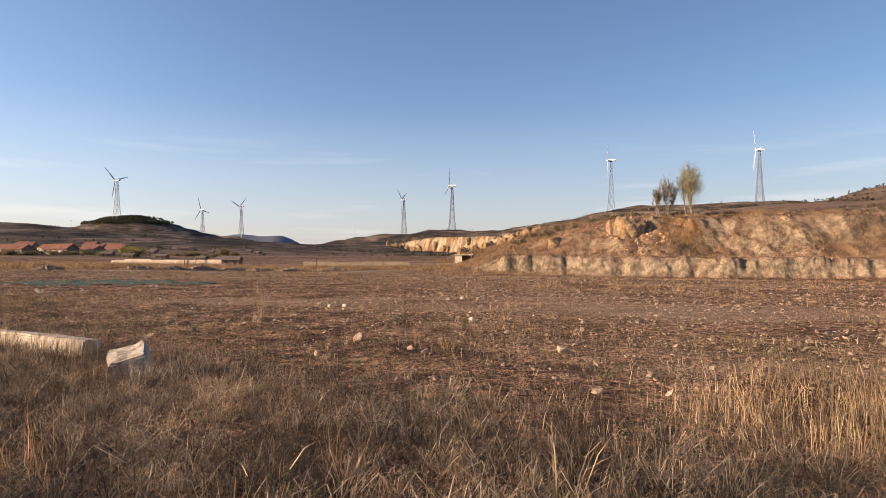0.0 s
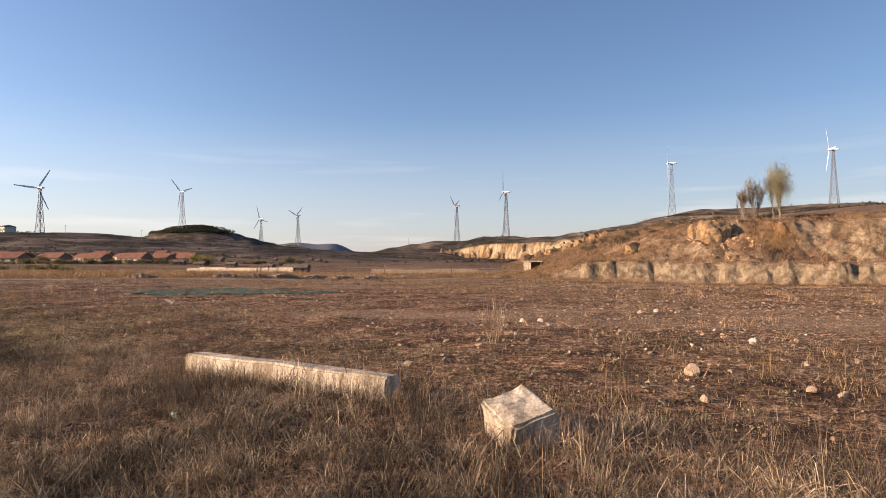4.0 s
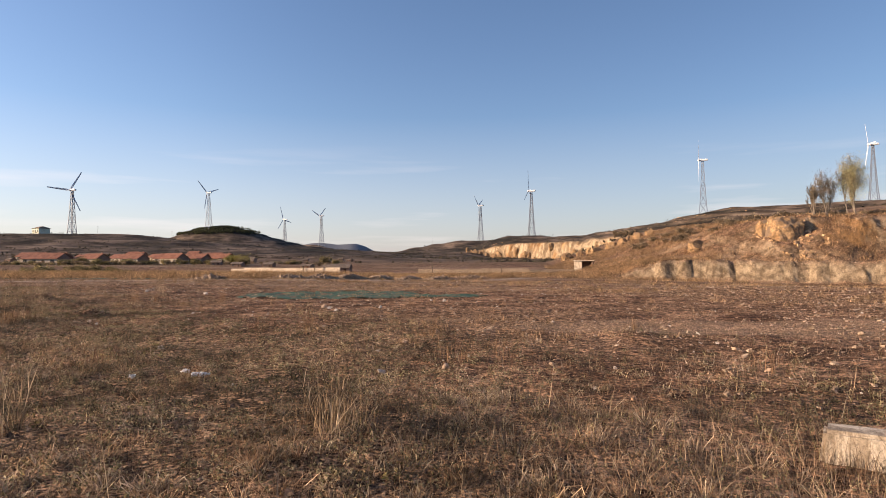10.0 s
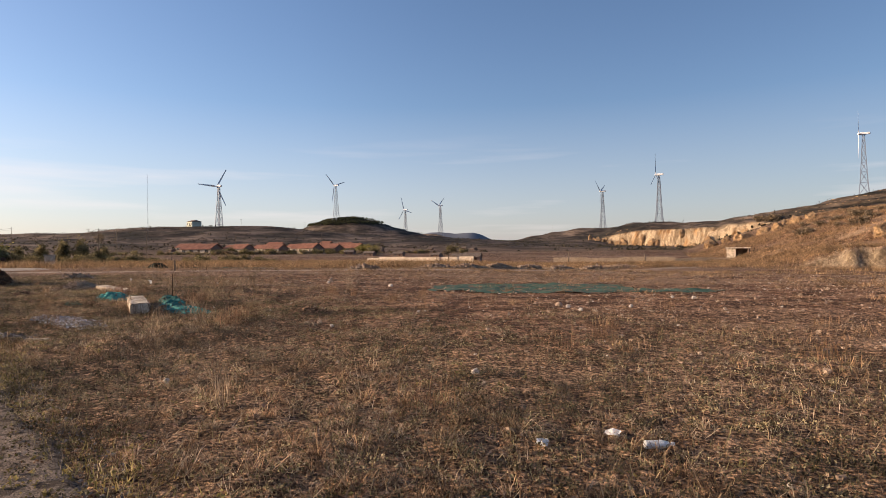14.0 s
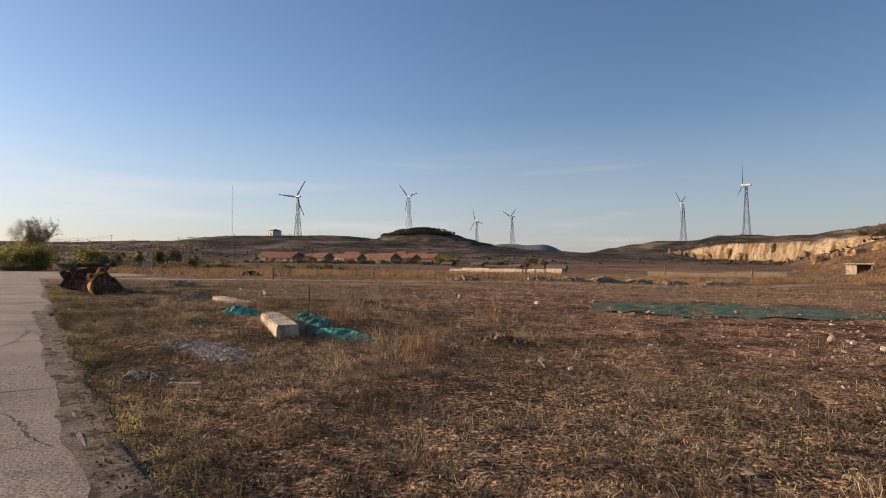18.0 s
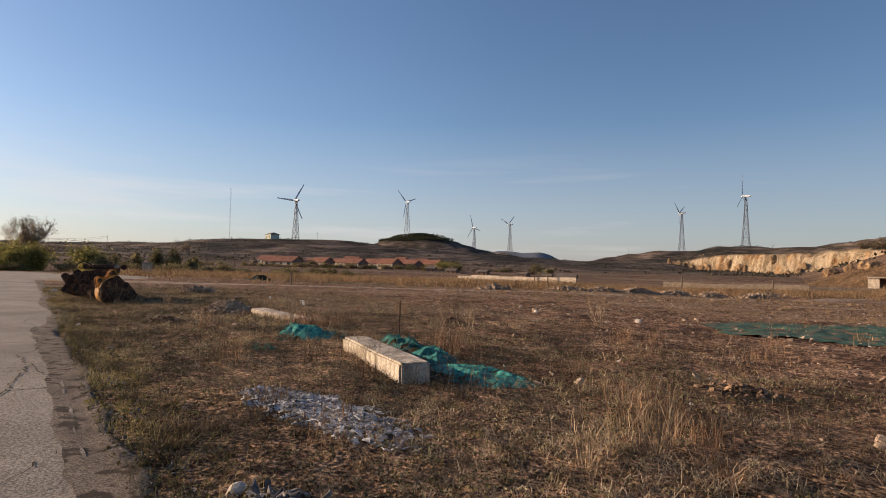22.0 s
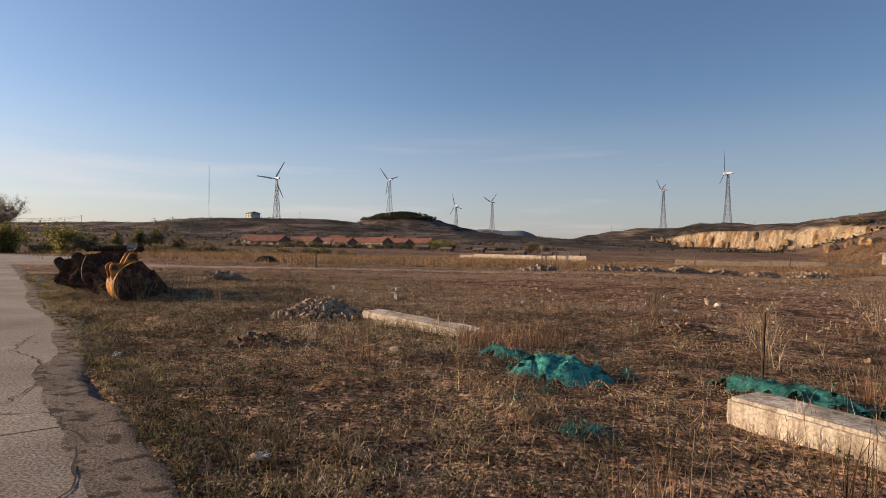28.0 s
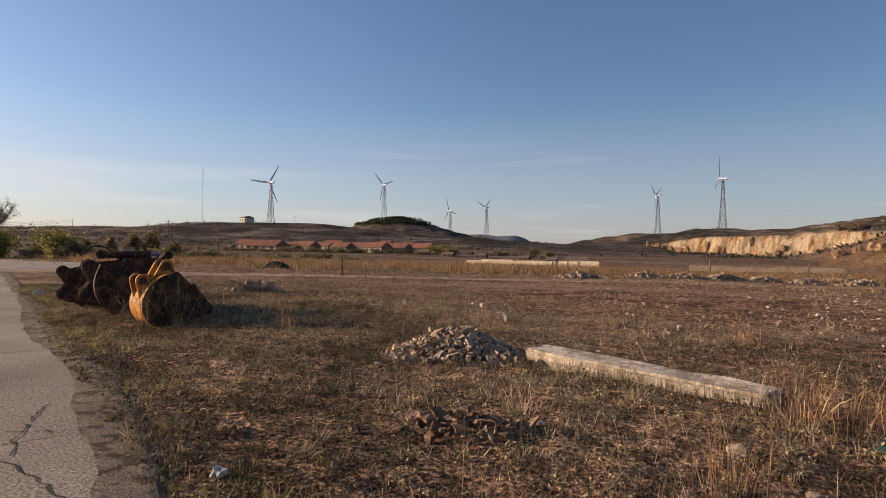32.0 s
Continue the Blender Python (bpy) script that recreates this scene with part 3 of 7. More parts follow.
CRACKS = [
    [(25.1, -0.1), (24.5, -0.3), (23.6, -0.45), (22.8, -0.23), (22.3, -0.2), (22.0, -0.25), (21.4, -0.22), (20.6, -0.5), (19.9, -1.2)],
    [(24.35, -0.5), (24.2, -0.2), (24.0, 0.12)],
    [(22.2, -0.9), (22.15, -0.5), (22.0, -0.1)],
    [(20.3, -0.75), (19.95, -0.23), (18.96, -0.11), (18.0, -0.29), (17.8, -0.46), (16.7, -0.29), (15.7, -0.44), (14.96, -0.5), (13.9, -0.9)],
    [(18.0, -0.29), (18.1, -0.55), (18.5, -1.4), (18.3, -3.0)],
    [(16.7, -0.29), (16.0, -0.16), (15.5, 0.0)],
    [(9.5, -1.1), (9.52, -0.49), (9.31, -0.08)],
    [(9.5, -0.49), (9.14, -0.36), (8.23, -0.2), (7.9, 0.0)],
    [(8.2, -0.22), (7.96, -0.42), (7.5, -0.9), (6.9, -1.6)],
    [(12.4, -0.1), (11.6, -0.5), (11.9, -1.1), (11.2, -1.8)],
    [(27.5, -0.4), (28.6, -1.0), (29.5, -0.8), (31, -1.6)],
    [(4.2, -0.2), (4.9, -0.7), (6.0, -0.5)],
]
for k, pts in enumerate(CRACKS):
    bm = bmesh.new()
    crack_line(bm, pts, 0.011 if len(pts) > 4 else 0.008, k)
    part("crack", bm, M_CRACK, road, "dark open crack filled with dirt")


def strip(name, a0, a1, s_in, s_out, lift, mat, label, category, seed, cell=0.25):
    """A low bed along the road between two wavering lines."""
    n, w = int((a1 - a0) / cell), 5
    bm = bmesh.new()
    rows = []
    for i in range(n + 1):
        a = a0 + (a1 - a0) * i / n
        lo = road_edge(a) + s_in + 0.13 * noise.noise((a * 0.8, seed, 0)) + 0.06 * noise.noise((a * 3.7, seed, 0))
        hi = road_edge(a) + s_out + 0.16 * noise.noise((a * 0.9, seed + 5, 0)) + 0.08 * noise.noise((a * 4, seed, 2))
        row = []
        for j in range(w + 1):
            p = road_point(a, lo + (hi - lo) * j / w)
            edge = 0.0 if 0 < j < w else -0.05
            p.z = max(ground_z(p.x, p.y) + lift, road_height(p.x, p.y) - 0.004) + edge + 0.012 * noise.noise((p.x * 4, p.y * 4, seed))
            if j < 2:
                p.z = road_height(p.x, p.y) + 0.006
            row.append(bm.verts.new(p))
        rows.append(row)
    for r0, r1 in zip(rows, rows[1:]):
        for j in range(w):
            bm.faces.new((r0[j], r0[j + 1], r1[j + 1], r1[j]))
    bmesh.ops.recalc_face_normals(bm, faces=bm.faces)
    return thing(name, finish(name, bm, True), mat, label, category, kind="structure")


strip("road_shoulder", -30, 60, -0.14, 0.34, 0.02, M_SHOULDER, "gritty brown shoulder of broken concrete and dirt beside the road", "shoulder", 4.2)

# ---- the yard where the road opens out ----
def yard():
    bm = bmesh.new()
    rows = []
    for i in range(31):
        a = 58 + 62 * i / 30
        wide = 0.4 + 13 * float(step(60, 78, a)) * float(step(120, 96, a))
        row = []
        for j in range(13):
            s = -9 - 18 * float(step(62, 80, a)) + (9 + 18 * float(step(62, 80, a)) + wide + 0.6 * noise.noise((a * 0.4, 8, 0))) * j / 12
            p = road_point(a, s)
            p.z = ground_z(p.x, p.y) + (0.03 if 0 < j < 12 else -0.06)
            row.append(bm.verts.new(p))
        rows.append(row)
    for r0, r1 in zip(rows, rows[1:]):
        for j in range(12):
            bm.faces.new((r0[j], r0[j + 1], r1[j + 1], r1[j]))
    bmesh.ops.recalc_face_normals(bm, faces=bm.faces)
    return thing("yard", finish("yard", bm, True), M_ROAD, "wide pale concrete yard where the road opens out", "yard", kind="structure")


yard()

# ---- wind turbines ----


def turbine():
    """A lattice tower 45 m high with a three-bladed rotor; +x is the way the rotor faces."""
    t = empty("wind_turbine", Matrix(), "white three-bladed wind turbine on a grey lattice tower", "wind turbine", "wind turbines")
    H, levels = 44.0, [0, 9, 17, 24, 30, 35.5, 40, 44]
    half = lambda z: 3.2 - 2.5 * (z / H) ** 0.75
    corner = lambda z, k: Vector((half(z) * (1, -1, -1, 1)[k], half(z) * (1, 1, -1, -1)[k], z))
    for k in range(4):
        bm = bmesh.new()
        for a, b in zip(levels, levels[1:]):
            rod(bm, corner(a, k), corner(b, k), 0.30 - 0.1 * a / H, 0.30 - 0.1 * b / H, 4)
        part("leg", bm, M_TOWER, t)
    for a, b in zip(levels, levels[1:]):
        for k in range(4):
            bm = bmesh.new()
            rod(bm, corner(a, k), corner(b, (k + 1) % 4), 0.13, 0.13, 4)
            rod(bm, corner(b, k), corner(a, (k + 1) % 4), 0.13, 0.13, 4)
            part("cross_brace", bm, M_TOWER, t)
        bm = bmesh.new()
        for k in range(4):
            rod(bm, corner(b, k), corner(b, (k + 1) % 4), 0.13, 0.13, 4)
        part("ring_frame", bm, M_TOWER, t)
    bm = bmesh.new()
    box(bm, -4.2, -1.0, 44.0, 2.0, 1.0, 46.1, None, 0.35)
    for v in bm.verts:
        if v.co.x < -3:
            v.co.z = 45.2 + (v.co.z - 45.2) * 0.7
    part("nacelle", bm, M_BLADE, t)
    bm = bmesh.new()
    rings = [[bm.verts.new((x, r * math.cos(k * math.tau / 10), 45.1 + r * math.sin(k * math.tau / 10))) for k in range(10)] for x, r in ((2.0, 0.8), (2.8, 0.95), (3.5, 0.7), (3.9, 0.2))]
    for p, q in zip(rings, rings[1:]):
        for k in range(10):
            bm.faces.new((p[k], p[(k + 1) % 10], q[(k + 1) % 10], q[k]))
    bm.faces.new(rings[-1])
    bm.faces.new(rings[0][::-1])
    hub = part("hub", bm, M_BLADE, t)
    for k in range(3):
        bm = bmesh.new()
        secs = []
        for q in range(9):
            u = q / 8
            r = 0.7 + 19.3 * u
            c = (0.55 + 1.2 * math.sin(min(1, u * 5) * math.pi / 2) * (1 - 0.82 * u)) * 0.55
            th = 0.42 * (1 - 0.85 * u)
            tw = radians(16 * (1 - u))
            ring = []
            for e in range(8):
                ax, ay = c * math.cos(e * math.tau / 8), 0.5 * th * math.sin(e * math.tau / 8)
                ring.append(bm.verts.new((2.9 + ax * math.sin(tw) + ay * math.cos(tw), ax * math.cos(tw) - ay * math.sin(tw), r)))
            secs.append(ring)
        for p, q in zip(secs, secs[1:]):
            for e in range(8):
                bm.faces.new((p[e], p[(e + 1) % 8], q[(e + 1) % 8], q[e]))
        bm.faces.new(secs[-1])
        rot = Matrix.Translation((0, 0, 45.1)) @ Matrix.Rotation(k * math.tau / 3 + 0.35, 4, "X")
        bm.transform(rot)
        part("rotor_blade", bm, M_BLADE, t)
    return t


def spin(t, angle):
    """Another stand-still of the rotor."""
    for o in t.children:
        if o.name.startswith("rotor_blade"):
            o.matrix_basis = Matrix.Translation((0, 0, 45.1)) @ Matrix.Rotation(angle, 4, "X") @ Matrix.Translation((0, 0, -45.1))


TURBINES = [  # place, hub height over the ground, turn of the rotor
    (-401.5, 487.8, 46.5, 0.2), (-410.6, 742.0, 48.8, 0.9), (-479.5, 1175.0, 61.0, 1.4), (-371.0, 1084.0, 58.0, 0.5),
    (-63.2, 951.4, 57.0, 0.75), (11.6, 756.0, 58.0, 1.7), (175.8, 616.2, 54.0, 0.1), (298.7, 556.0, 49.5, 0.1)]
first = turbine()
for k, (x, y, hub_z, turn) in enumerate(TURBINES):
    z = ground_z(x, y) - 0.3
    s = hub_z / 45.1
    m = Matrix.Translation((x, y, z)) @ Matrix.Rotation(radians(164), 4, "Z")
    if k == 0:
        first.scale = (s, s, s)
        first.matrix_basis = m @ Matrix.Diagonal((s, s, s, 1))
        spin(first, turn)
    else:
        c = copy_thing(first, m)
        c.scale = (s, s, s)
        spin(c, turn)

# ---- cast concrete blocks in the field ----


def along_matrix(a, b, z, tip=(0, 0)):
    """A pose at the middle between two ground points, its x axis from a to b."""
    a, b = Vector(a), Vector(b)
    return Matrix.Translation((*((a + b) / 2), z)) @ Matrix.Rotation(math.atan2(b.y - a.y, b.x - a.x), 4, "Z") @ Euler((radians(tip[0]), radians(tip[1]), 0)).to_matrix().to_4x4()


def cast_block(name, size, m, wear, seed, label, cuts=3):
    ob = thing(name, finish(name, lattice_block(size, cuts, wear, seed), False), M_CONCRETE, label, "concrete block", "concrete blocks")
    ob.matrix_basis = m
    return ob


# front top edges run from the first to the second point; the blocks lie behind them
def behind(a, b, depth):
    d = (Vector(b) - Vector(a)).normalized()
    n = Vector((-d.y, d.x)) if Vector((-d.y, d.x)).y > 0 else Vector((d.y, -d.x))
    return [tuple(Vector(p) + n * depth / 2) for p in (a, b)]


cast_block("concrete_beam", (3.8, 0.30, 0.40), along_matrix(*behind((-8.96, 10.94), (-5.66, 9.24), 0.30), -0.15, (-3, -0.3)), 0.022, 1, "long pale concrete beam lying in dry grass", 5)
cast_block("concrete_block", (0.48, 0.60, 0.44), Matrix.Translation((-4.12, 7.92, -0.10)) @ Matrix.Rotation(radians(27), 4, "Z") @ Matrix.Rotation(radians(11), 4, "X") @ Matrix.Rotation(radians(-12), 4, "Y"), 0.035, 2, "broken square concrete block tilted in dry grass")
cast_block("concrete_beam", (3.25, 0.46, 0.36), along_matrix(*behind((-30.62, 22.82), (-28.34, 20.72), 0.46), 0.0, (0, 0.0)), 0.016, 3, "pale concrete beam beside green netting", 5)
cast_block("concrete_beam", (2.95, 0.42, 0.42), along_matrix(*behind((-36.78, 27.2), (-34.18, 25.9), 0.42), -0.06, (3.0, 1.8)), 0.034, 4, "worn concrete slab with a broken end beside a rubble heap", 5)

# ---- plants: blades, leaves and limbs ----


def blades(xyz, height, width, lean, rng, bend=0.35, lite=False):
    """Tapered, bent blades at the given places: five points and three triangles each."""
    n = len(xyz)
    h = height * rng.uniform(0.45, 1.15, n)
    a, face = rng.uniform(0, math.tau, n), rng.uniform(0, math.tau, n)
    tilt = np.abs(rng.normal(0, lean, n))
    side = np.stack([np.cos(face), np.sin(face), np.zeros(n)], 1) * (width * rng.uniform(0.6, 1.3, n))[:, None] * 0.5
    out = np.stack([np.cos(a), np.sin(a), np.zeros(n)], 1)
    sin, cos = np.sin(np.clip(tilt, 0, 1.45))[:, None], np.cos(np.clip(tilt, 0, 1.45))[:, None]
    mid = xyz + (out * sin * 0.5 + np.array([0, 0, 1.0]) * cos * 0.55) * h[:, None]
    t2 = np.clip(tilt + bend * rng.uniform(0, 1.6, n), 0, 1.6)[:, None]
    tip = mid + (out * np.sin(t2) + np.array([0, 0, 1.0]) * np.cos(t2)) * h[:, None] * 0.5
    v = np.stack([xyz - side, xyz + side, mid - side * 0.8, mid + side * 0.8, tip], 1).reshape(-1, 3)
    b = np.arange(n)[:, None] * 5
    f = np.concatenate([b + np.array([[0, 1, 3]]), b + np.array([[0, 3, 2]]), b + np.array([[2, 3, 4]])], 1).reshape(-1, 3)
    if lite:
        v = np.stack([xyz - side, xyz + side, tip], 1).reshape(-1, 3)
        f = np.arange(n * 3).reshape(-1, 3)
    return v, f


def leaves(xyz, size, rng):
    """Small folded leaves, two triangles each, turned every way."""
    n = len(xyz)
    d1, d2 = rng.normal(0, 1, (n, 3)), rng.normal(0, 1, (n, 3))
    d1 /= np.linalg.norm(d1, axis=1)[:, None] + 1e-9
    d2 -= d1 * (d1 * d2).sum(1)[:, None]
    d2 /= np.linalg.norm(d2, axis=1)[:, None] + 1e-9
    s = (size * rng.uniform(0.5, 1.4, n))[:, None]
    fold = np.cross(d1, d2) * s * 0.25
    v = np.stack([xyz, xyz + d1 * s * 0.5 + d2 * s * 0.35 + fold, xyz + d1 * s, xyz + d1 * s * 0.5 - d2 * s * 0.35 + fold], 1).reshape(-1, 3)
    b = np.arange(n)[:, None] * 4
    return v, np.concatenate([b + np.array([[0, 1, 2]]), b + np.array([[0, 2, 3]])], 1).reshape(-1, 3)


def joined(*pairs):
    vs, fs, n = [], [], 0
    for v, f in pairs:
        vs.append(v)
        fs.append(f + n)
        n += len(v)
    return np.concatenate(vs), np.concatenate(fs)


def on_ground(x, y, sink=0.01):
    return np.stack([x, y, terrain(x, y) - sink], 1)


def soup_part(name, pair, mat, parent, label="", smooth=False):
    me = soup(name, *pair, smooth)
    me.materials.append(mat)
    ob = new(name, me)
    ob.parent = parent
    return tagged(ob, label)


def limbs(seed, height, spread, stems=3, upright=1.0, depth=4):
    """The limbs of a tree as segments (from, to, thickness) and the ends of its twigs."""
    rnd = random.Random(seed)
    segs, ends = [], []

    def grow(p, d, length, r, level):
        q = p + d * length
        segs.append((p, q, r, r * 0.7))
        if level >= 1:
            ends.append(q)
            ends.append(p.lerp(q, 0.6))
            ends.append(p.lerp(q, 0.25))
        if level == depth:
            return
        for k in range(rnd.choice((2, 3, 3)) if level else 4):
            turn = Vector((rnd.gauss(0, 1), rnd.gauss(0, 1), rnd.gauss(0, 0.6))) * spread
            nd = (d + turn + Vector((0, 0, upright * 0.35))).normalized()
            start = p.lerp(q, rnd.uniform(0.25, 1.0))
            grow(start, nd, length * rnd.uniform(0.55, 0.8), r * 0.55, level + 1)

    for k in range(stems):
        lean = Vector((rnd.gauss(0, 0.16), rnd.gauss(0, 0.16), 1)).normalized()
        grow(Vector((rnd.uniform(-0.2, 0.2) * stems, rnd.uniform(-0.2, 0.2) * stems, -0.2)), lean, height * 0.36, height * 0.009, 0)
    top = max(e.z for e in ends)
    s = height / top
    return [(a * s, b * s, r, q) for a, b, r, q in segs], np.array([tuple(e * s) for e in ends])


def tree(name, m, seed, height, spread, stems, leafmat, leaf_n, leaf_size, label, scatter=0.35, twig_n=6, upright=1.0, crown=None):
    t = empty(name, m, label, "tree", "trees")
    segs, ends = limbs(seed, height, spread, stems, upright)
    bm = bmesh.new()
    for a, b, r, q in segs:
        rod(bm, a, b, max(r, 0.012), max(q, 0.01), 5)
    part("trunk", bm, M_BARK, t)
    rng = np.random.default_rng(seed)
    tw = ends[rng.integers(0, len(ends), len(ends) * twig_n)] + rng.normal(0, 0.06, (len(ends) * twig_n, 3))
    soup_part("branching", blades(tw, height * 0.06, 0.03, 1.0, rng), M_TWIG, t)
    if leaf_n:
        pts = ends[rng.integers(0, len(ends), leaf_n)] + rng.normal(0, scatter, (leaf_n, 3))
        if crown:  # an upright oval of clumps round the stems
            wide, high, mid = crown
            k = rng.normal(0, 1, (90, 3))
            k *= (rng.uniform(0.25, 1.0, 90) ** 0.4 / np.linalg.norm(k, axis=1))[:, None]
            clumps = k * np.array([wide, wide, high]) + np.array([0, 0, mid])
            more = clumps[rng.integers(0, 90, leaf_n)] + rng.normal(0, 1, (leaf_n, 3)) * np.array([0.5, 0.5, 0.65])
            pts = np.concatenate([pts[: leaf_n // 2], more])
        soup_part("crown", leaves(pts, leaf_size, rng), leafmat, t)
    return t


def stand(x, y, turn=0.0, sink=0.05):
    return Matrix.Translation((x, y, ground_z(x, y) - sink)) @ Matrix.Rotation(radians(turn), 4, "Z")


tree("tree", stand(53.8, 128.6), 11, 12.0, 0.24, 4, M_LEAF, 6000, 0.15, "slender tree with young yellow-green leaves on the bank's top", 0.4, 2, 1.8, (2.5, 4.4, 7.2))
tree("tree", stand(49.3, 129.5), 12, 9.0, 0.26, 3, M_TWIG, 3200, 0.12, "half-bare young tree on the bank's top", 0.4, 3, 1.6, (1.7, 3.4, 5.2))
tree("tree", stand(47.0, 128.5), 13, 6.8, 0.3, 4, M_LEAF, 0, 0.2, "bare grey sapling on the bank's top", 0.3, 4, 1.3)
tree("tree", stand(-169.5, 98.0), 14, 11.6, 0.34, 4, M_TWIG, 7500, 0.17, "large spreading tree in thin bud behind a hedge", 0.5, 7, 1.0, (4.0, 3.7, 7.2))
tree("tree", stand(-168.5, 103.0), 15, 5.6, 0.4, 3, M_TWIG, 1800, 0.16, "smaller bare tree behind a hedge", 0.4, 6, 1.0, (1.7, 1.7, 3.5))
tree("tree", stand(-300, 262), 16, 8.0, 0.55, 3, M_TWIG, 600, 0.3, "bare tree on a far slope", 0.6)


def shrub_mesh(name, seed, radius, height, n, size, mat):
    """A crown of clumped leaves over thin stems, open at the edges."""
    rng = np.random.default_rng(seed)
    k = 14
    c = np.stack([rng.normal(0, radius * 0.45, k), rng.normal(0, radius * 0.45, k), height * rng.uniform(0.25, 0.85, k)], 1)
    pts = c[rng.integers(0, k, n)] + rng.normal(0, 1, (n, 3)) * np.array([radius * 0.26, radius * 0.26, height * 0.16])
    pts[:, 2] = np.abs(pts[:, 2])
    stems = np.zeros((26, 3))
    stems[:, :2] = rng.normal(0, radius * 0.2, (26, 2))
    v, f = joined(leaves(pts, size, rng), blades(stems, height * 1.05, 0.05, 0.3, rng))
    me = soup(name, v, f)
    me.materials.append(mat)
    return me


SHRUBS = [shrub_mesh("shrub", 21, 2.0, 3.0, 1100, 0.38, M_SHRUB), shrub_mesh("shrub", 22, 2.4, 5.0, 1400, 0.40, M_WILLOW),
          shrub_mesh("shrub", 23, 1.5, 1.7, 420, 0.34, M_TWIG), shrub_mesh("shrub", 24, 1.5, 5.4, 1700, 0.42, M_SHRUB)]
SHRUB_LABELS = ["dark evergreen shrub in a hedge", "bright green willow bush in a hedge", "bare brown bush of thin twigs", "tall dark conifer beside a hedge"]


def shrub(kind, x, y, s, rnd, sz=None):
    ob = tagged(new(("shrub", "willow_bush", "bare_bush", "conifer")[kind], SHRUBS[kind]), SHRUB_LABELS[kind], "shrub", "shrubs")
    ob.matrix_basis = stand(x, y, rnd.uniform(0, 360)) @ Matrix.Diagonal((s, s, sz or s, 1))


rnd = random.Random(5)
for k in range(17):
    u = k / 16
    shrub(1 if rnd.random() < 0.75 else 0, -158 + 28 * u + rnd.uniform(-2, 2), 56 + 34 * u + rnd.uniform(-2, 2), rnd.uniform(0.75, 1.05), rnd)
for k in range(26):
    u = k / 25
    shrub(0 if rnd.random() < 0.6 else 2, -143 + 34 * u + rnd.uniform(-2, 2), 82 + 54 * u + rnd.uniform(-3, 3), rnd.uniform(0.7, 1.0), rnd)
for x, y, s in ((-149.6, 117.6, 1.0), (-147.2, 120.4, 1.05), (-152, 114, 0.8), (-143.5, 124, 0.75), (-156, 111, 0.7), (-128, 108, 0.6)):
    shrub(3, x, y, s, rnd)
for k in range(95):  # brush along the top of the quarry's bank and behind it
    x = rnd.uniform(20, 130)
    y = 140 + rnd.uniform(0, 50) - 0.2 * x
    shrub(2, x, y, rnd.uniform(0.7, 1.6), rnd, rnd.uniform(0.5, 1.0))
for k in range(16):
    u = rnd.random()
    shrub(rnd.choice((0, 2, 2)), -205 + 150 * u + rnd.uniform(-4, 4), 186 + 30 * u + rnd.uniform(-14, 8), rnd.uniform(0.6, 1.0), rnd)
for k in range(120):  # brush and yards before the village
    u = rnd.random()
    shrub(rnd.choice((0, 2, 2, 2)), -196 + 110 * u + rnd.uniform(-3, 3), 178 + 40 * u + rnd.uniform(-8, 4), rnd.uniform(0.45, 0.8), rnd, rnd.uniform(0.35, 0.7))
for k in range(34):  # low brush in front of the hedge
    u = rnd.random()
    shrub(rnd.choice((0, 0, 2)), -152 + 50 * u + rnd.uniform(-4, 4), 54 + 80 * u + rnd.uniform(-3, 3), rnd.uniform(0.6, 1.0), rnd, rnd.uniform(0.4, 0.7))
shrub(1, -120, 224, 1.1, rnd, 0.7)
shrub(1, -117, 226, 1.0, rnd, 0.7)
for x, y in ((90, 560), (94, 556), (84, 566)):
    shrub(2, x, y, 3.2, rnd)

# ---- woods on the far mound ----


M_WOODS = bladed("dark_pine_needles", [(0.0, (0.04, 0.046, 0.028)), (0.6, (0.085, 0.095, 0.05)), (1.0, (0.15, 0.155, 0.085))])


def woods():
    rng = np.random.default_rng(7)
    n = 900
    u, v = rng.normal(0, 48, n), rng.normal(0, 20, n)
    x, y = -398 + u * 0.97 - v * 0.26, 742 - u * 0.26 - v * 0.9
    keep = terrain(x, y) > 40.5
    x, y = x[keep], y[keep]
    pts = []
    for a, b, g in zip(x, y, terrain(x, y)):
        h = rng.uniform(1.6, 2.8)
        q = rng.uniform(0, 1, 34)
        w = (1 - q) * 1.5 + 0.2
        t = rng.uniform(0, math.tau, 34)
        pts.append(np.stack([a + w * np.cos(t), b + w * np.sin(t), g + 0.2 + q * h], 1))
    return leaves(np.concatenate(pts), 1.2, rng)


def heath():
    """Low scrub over the far slopes."""
    g = np.random.default_rng(17)
    n = 45000
    az, d = g.uniform(-1.25, 0.8, n), g.uniform(240, 1000, n)
    x, y = -20 + d * np.sin(az), 10 + d * np.cos(az)
    rows = np.sin(terrain(x, y) * 1.1 + fbm(x / 90, y / 90, 2, 9) + 1.4)
    keep = 0.8 * fbm(x / 45, y / 22, 3, 19) + 0.45 * rows + g.uniform(-0.5, 0.5, n) > 0.25
    x, y = x[keep], y[keep]
    k = 3
    c = np.repeat(on_ground(x, y, -0.2), k, 0) + g.normal(0, 1, (len(x) * k, 3)) * np.array([1.3, 1.3, 0.15])
    return leaves(c, 1.15, g)


thing("heath_scrub", soup("heath_scrub", *heath()), M_HEATH, "dark low scrub over the far slopes", "scrub", kind="stuff")
thing("woods", soup("woods", *woods()), M_WOODS, "dark low pine woods on a far hilltop", "woods", kind="stuff")

# ---- the village ----


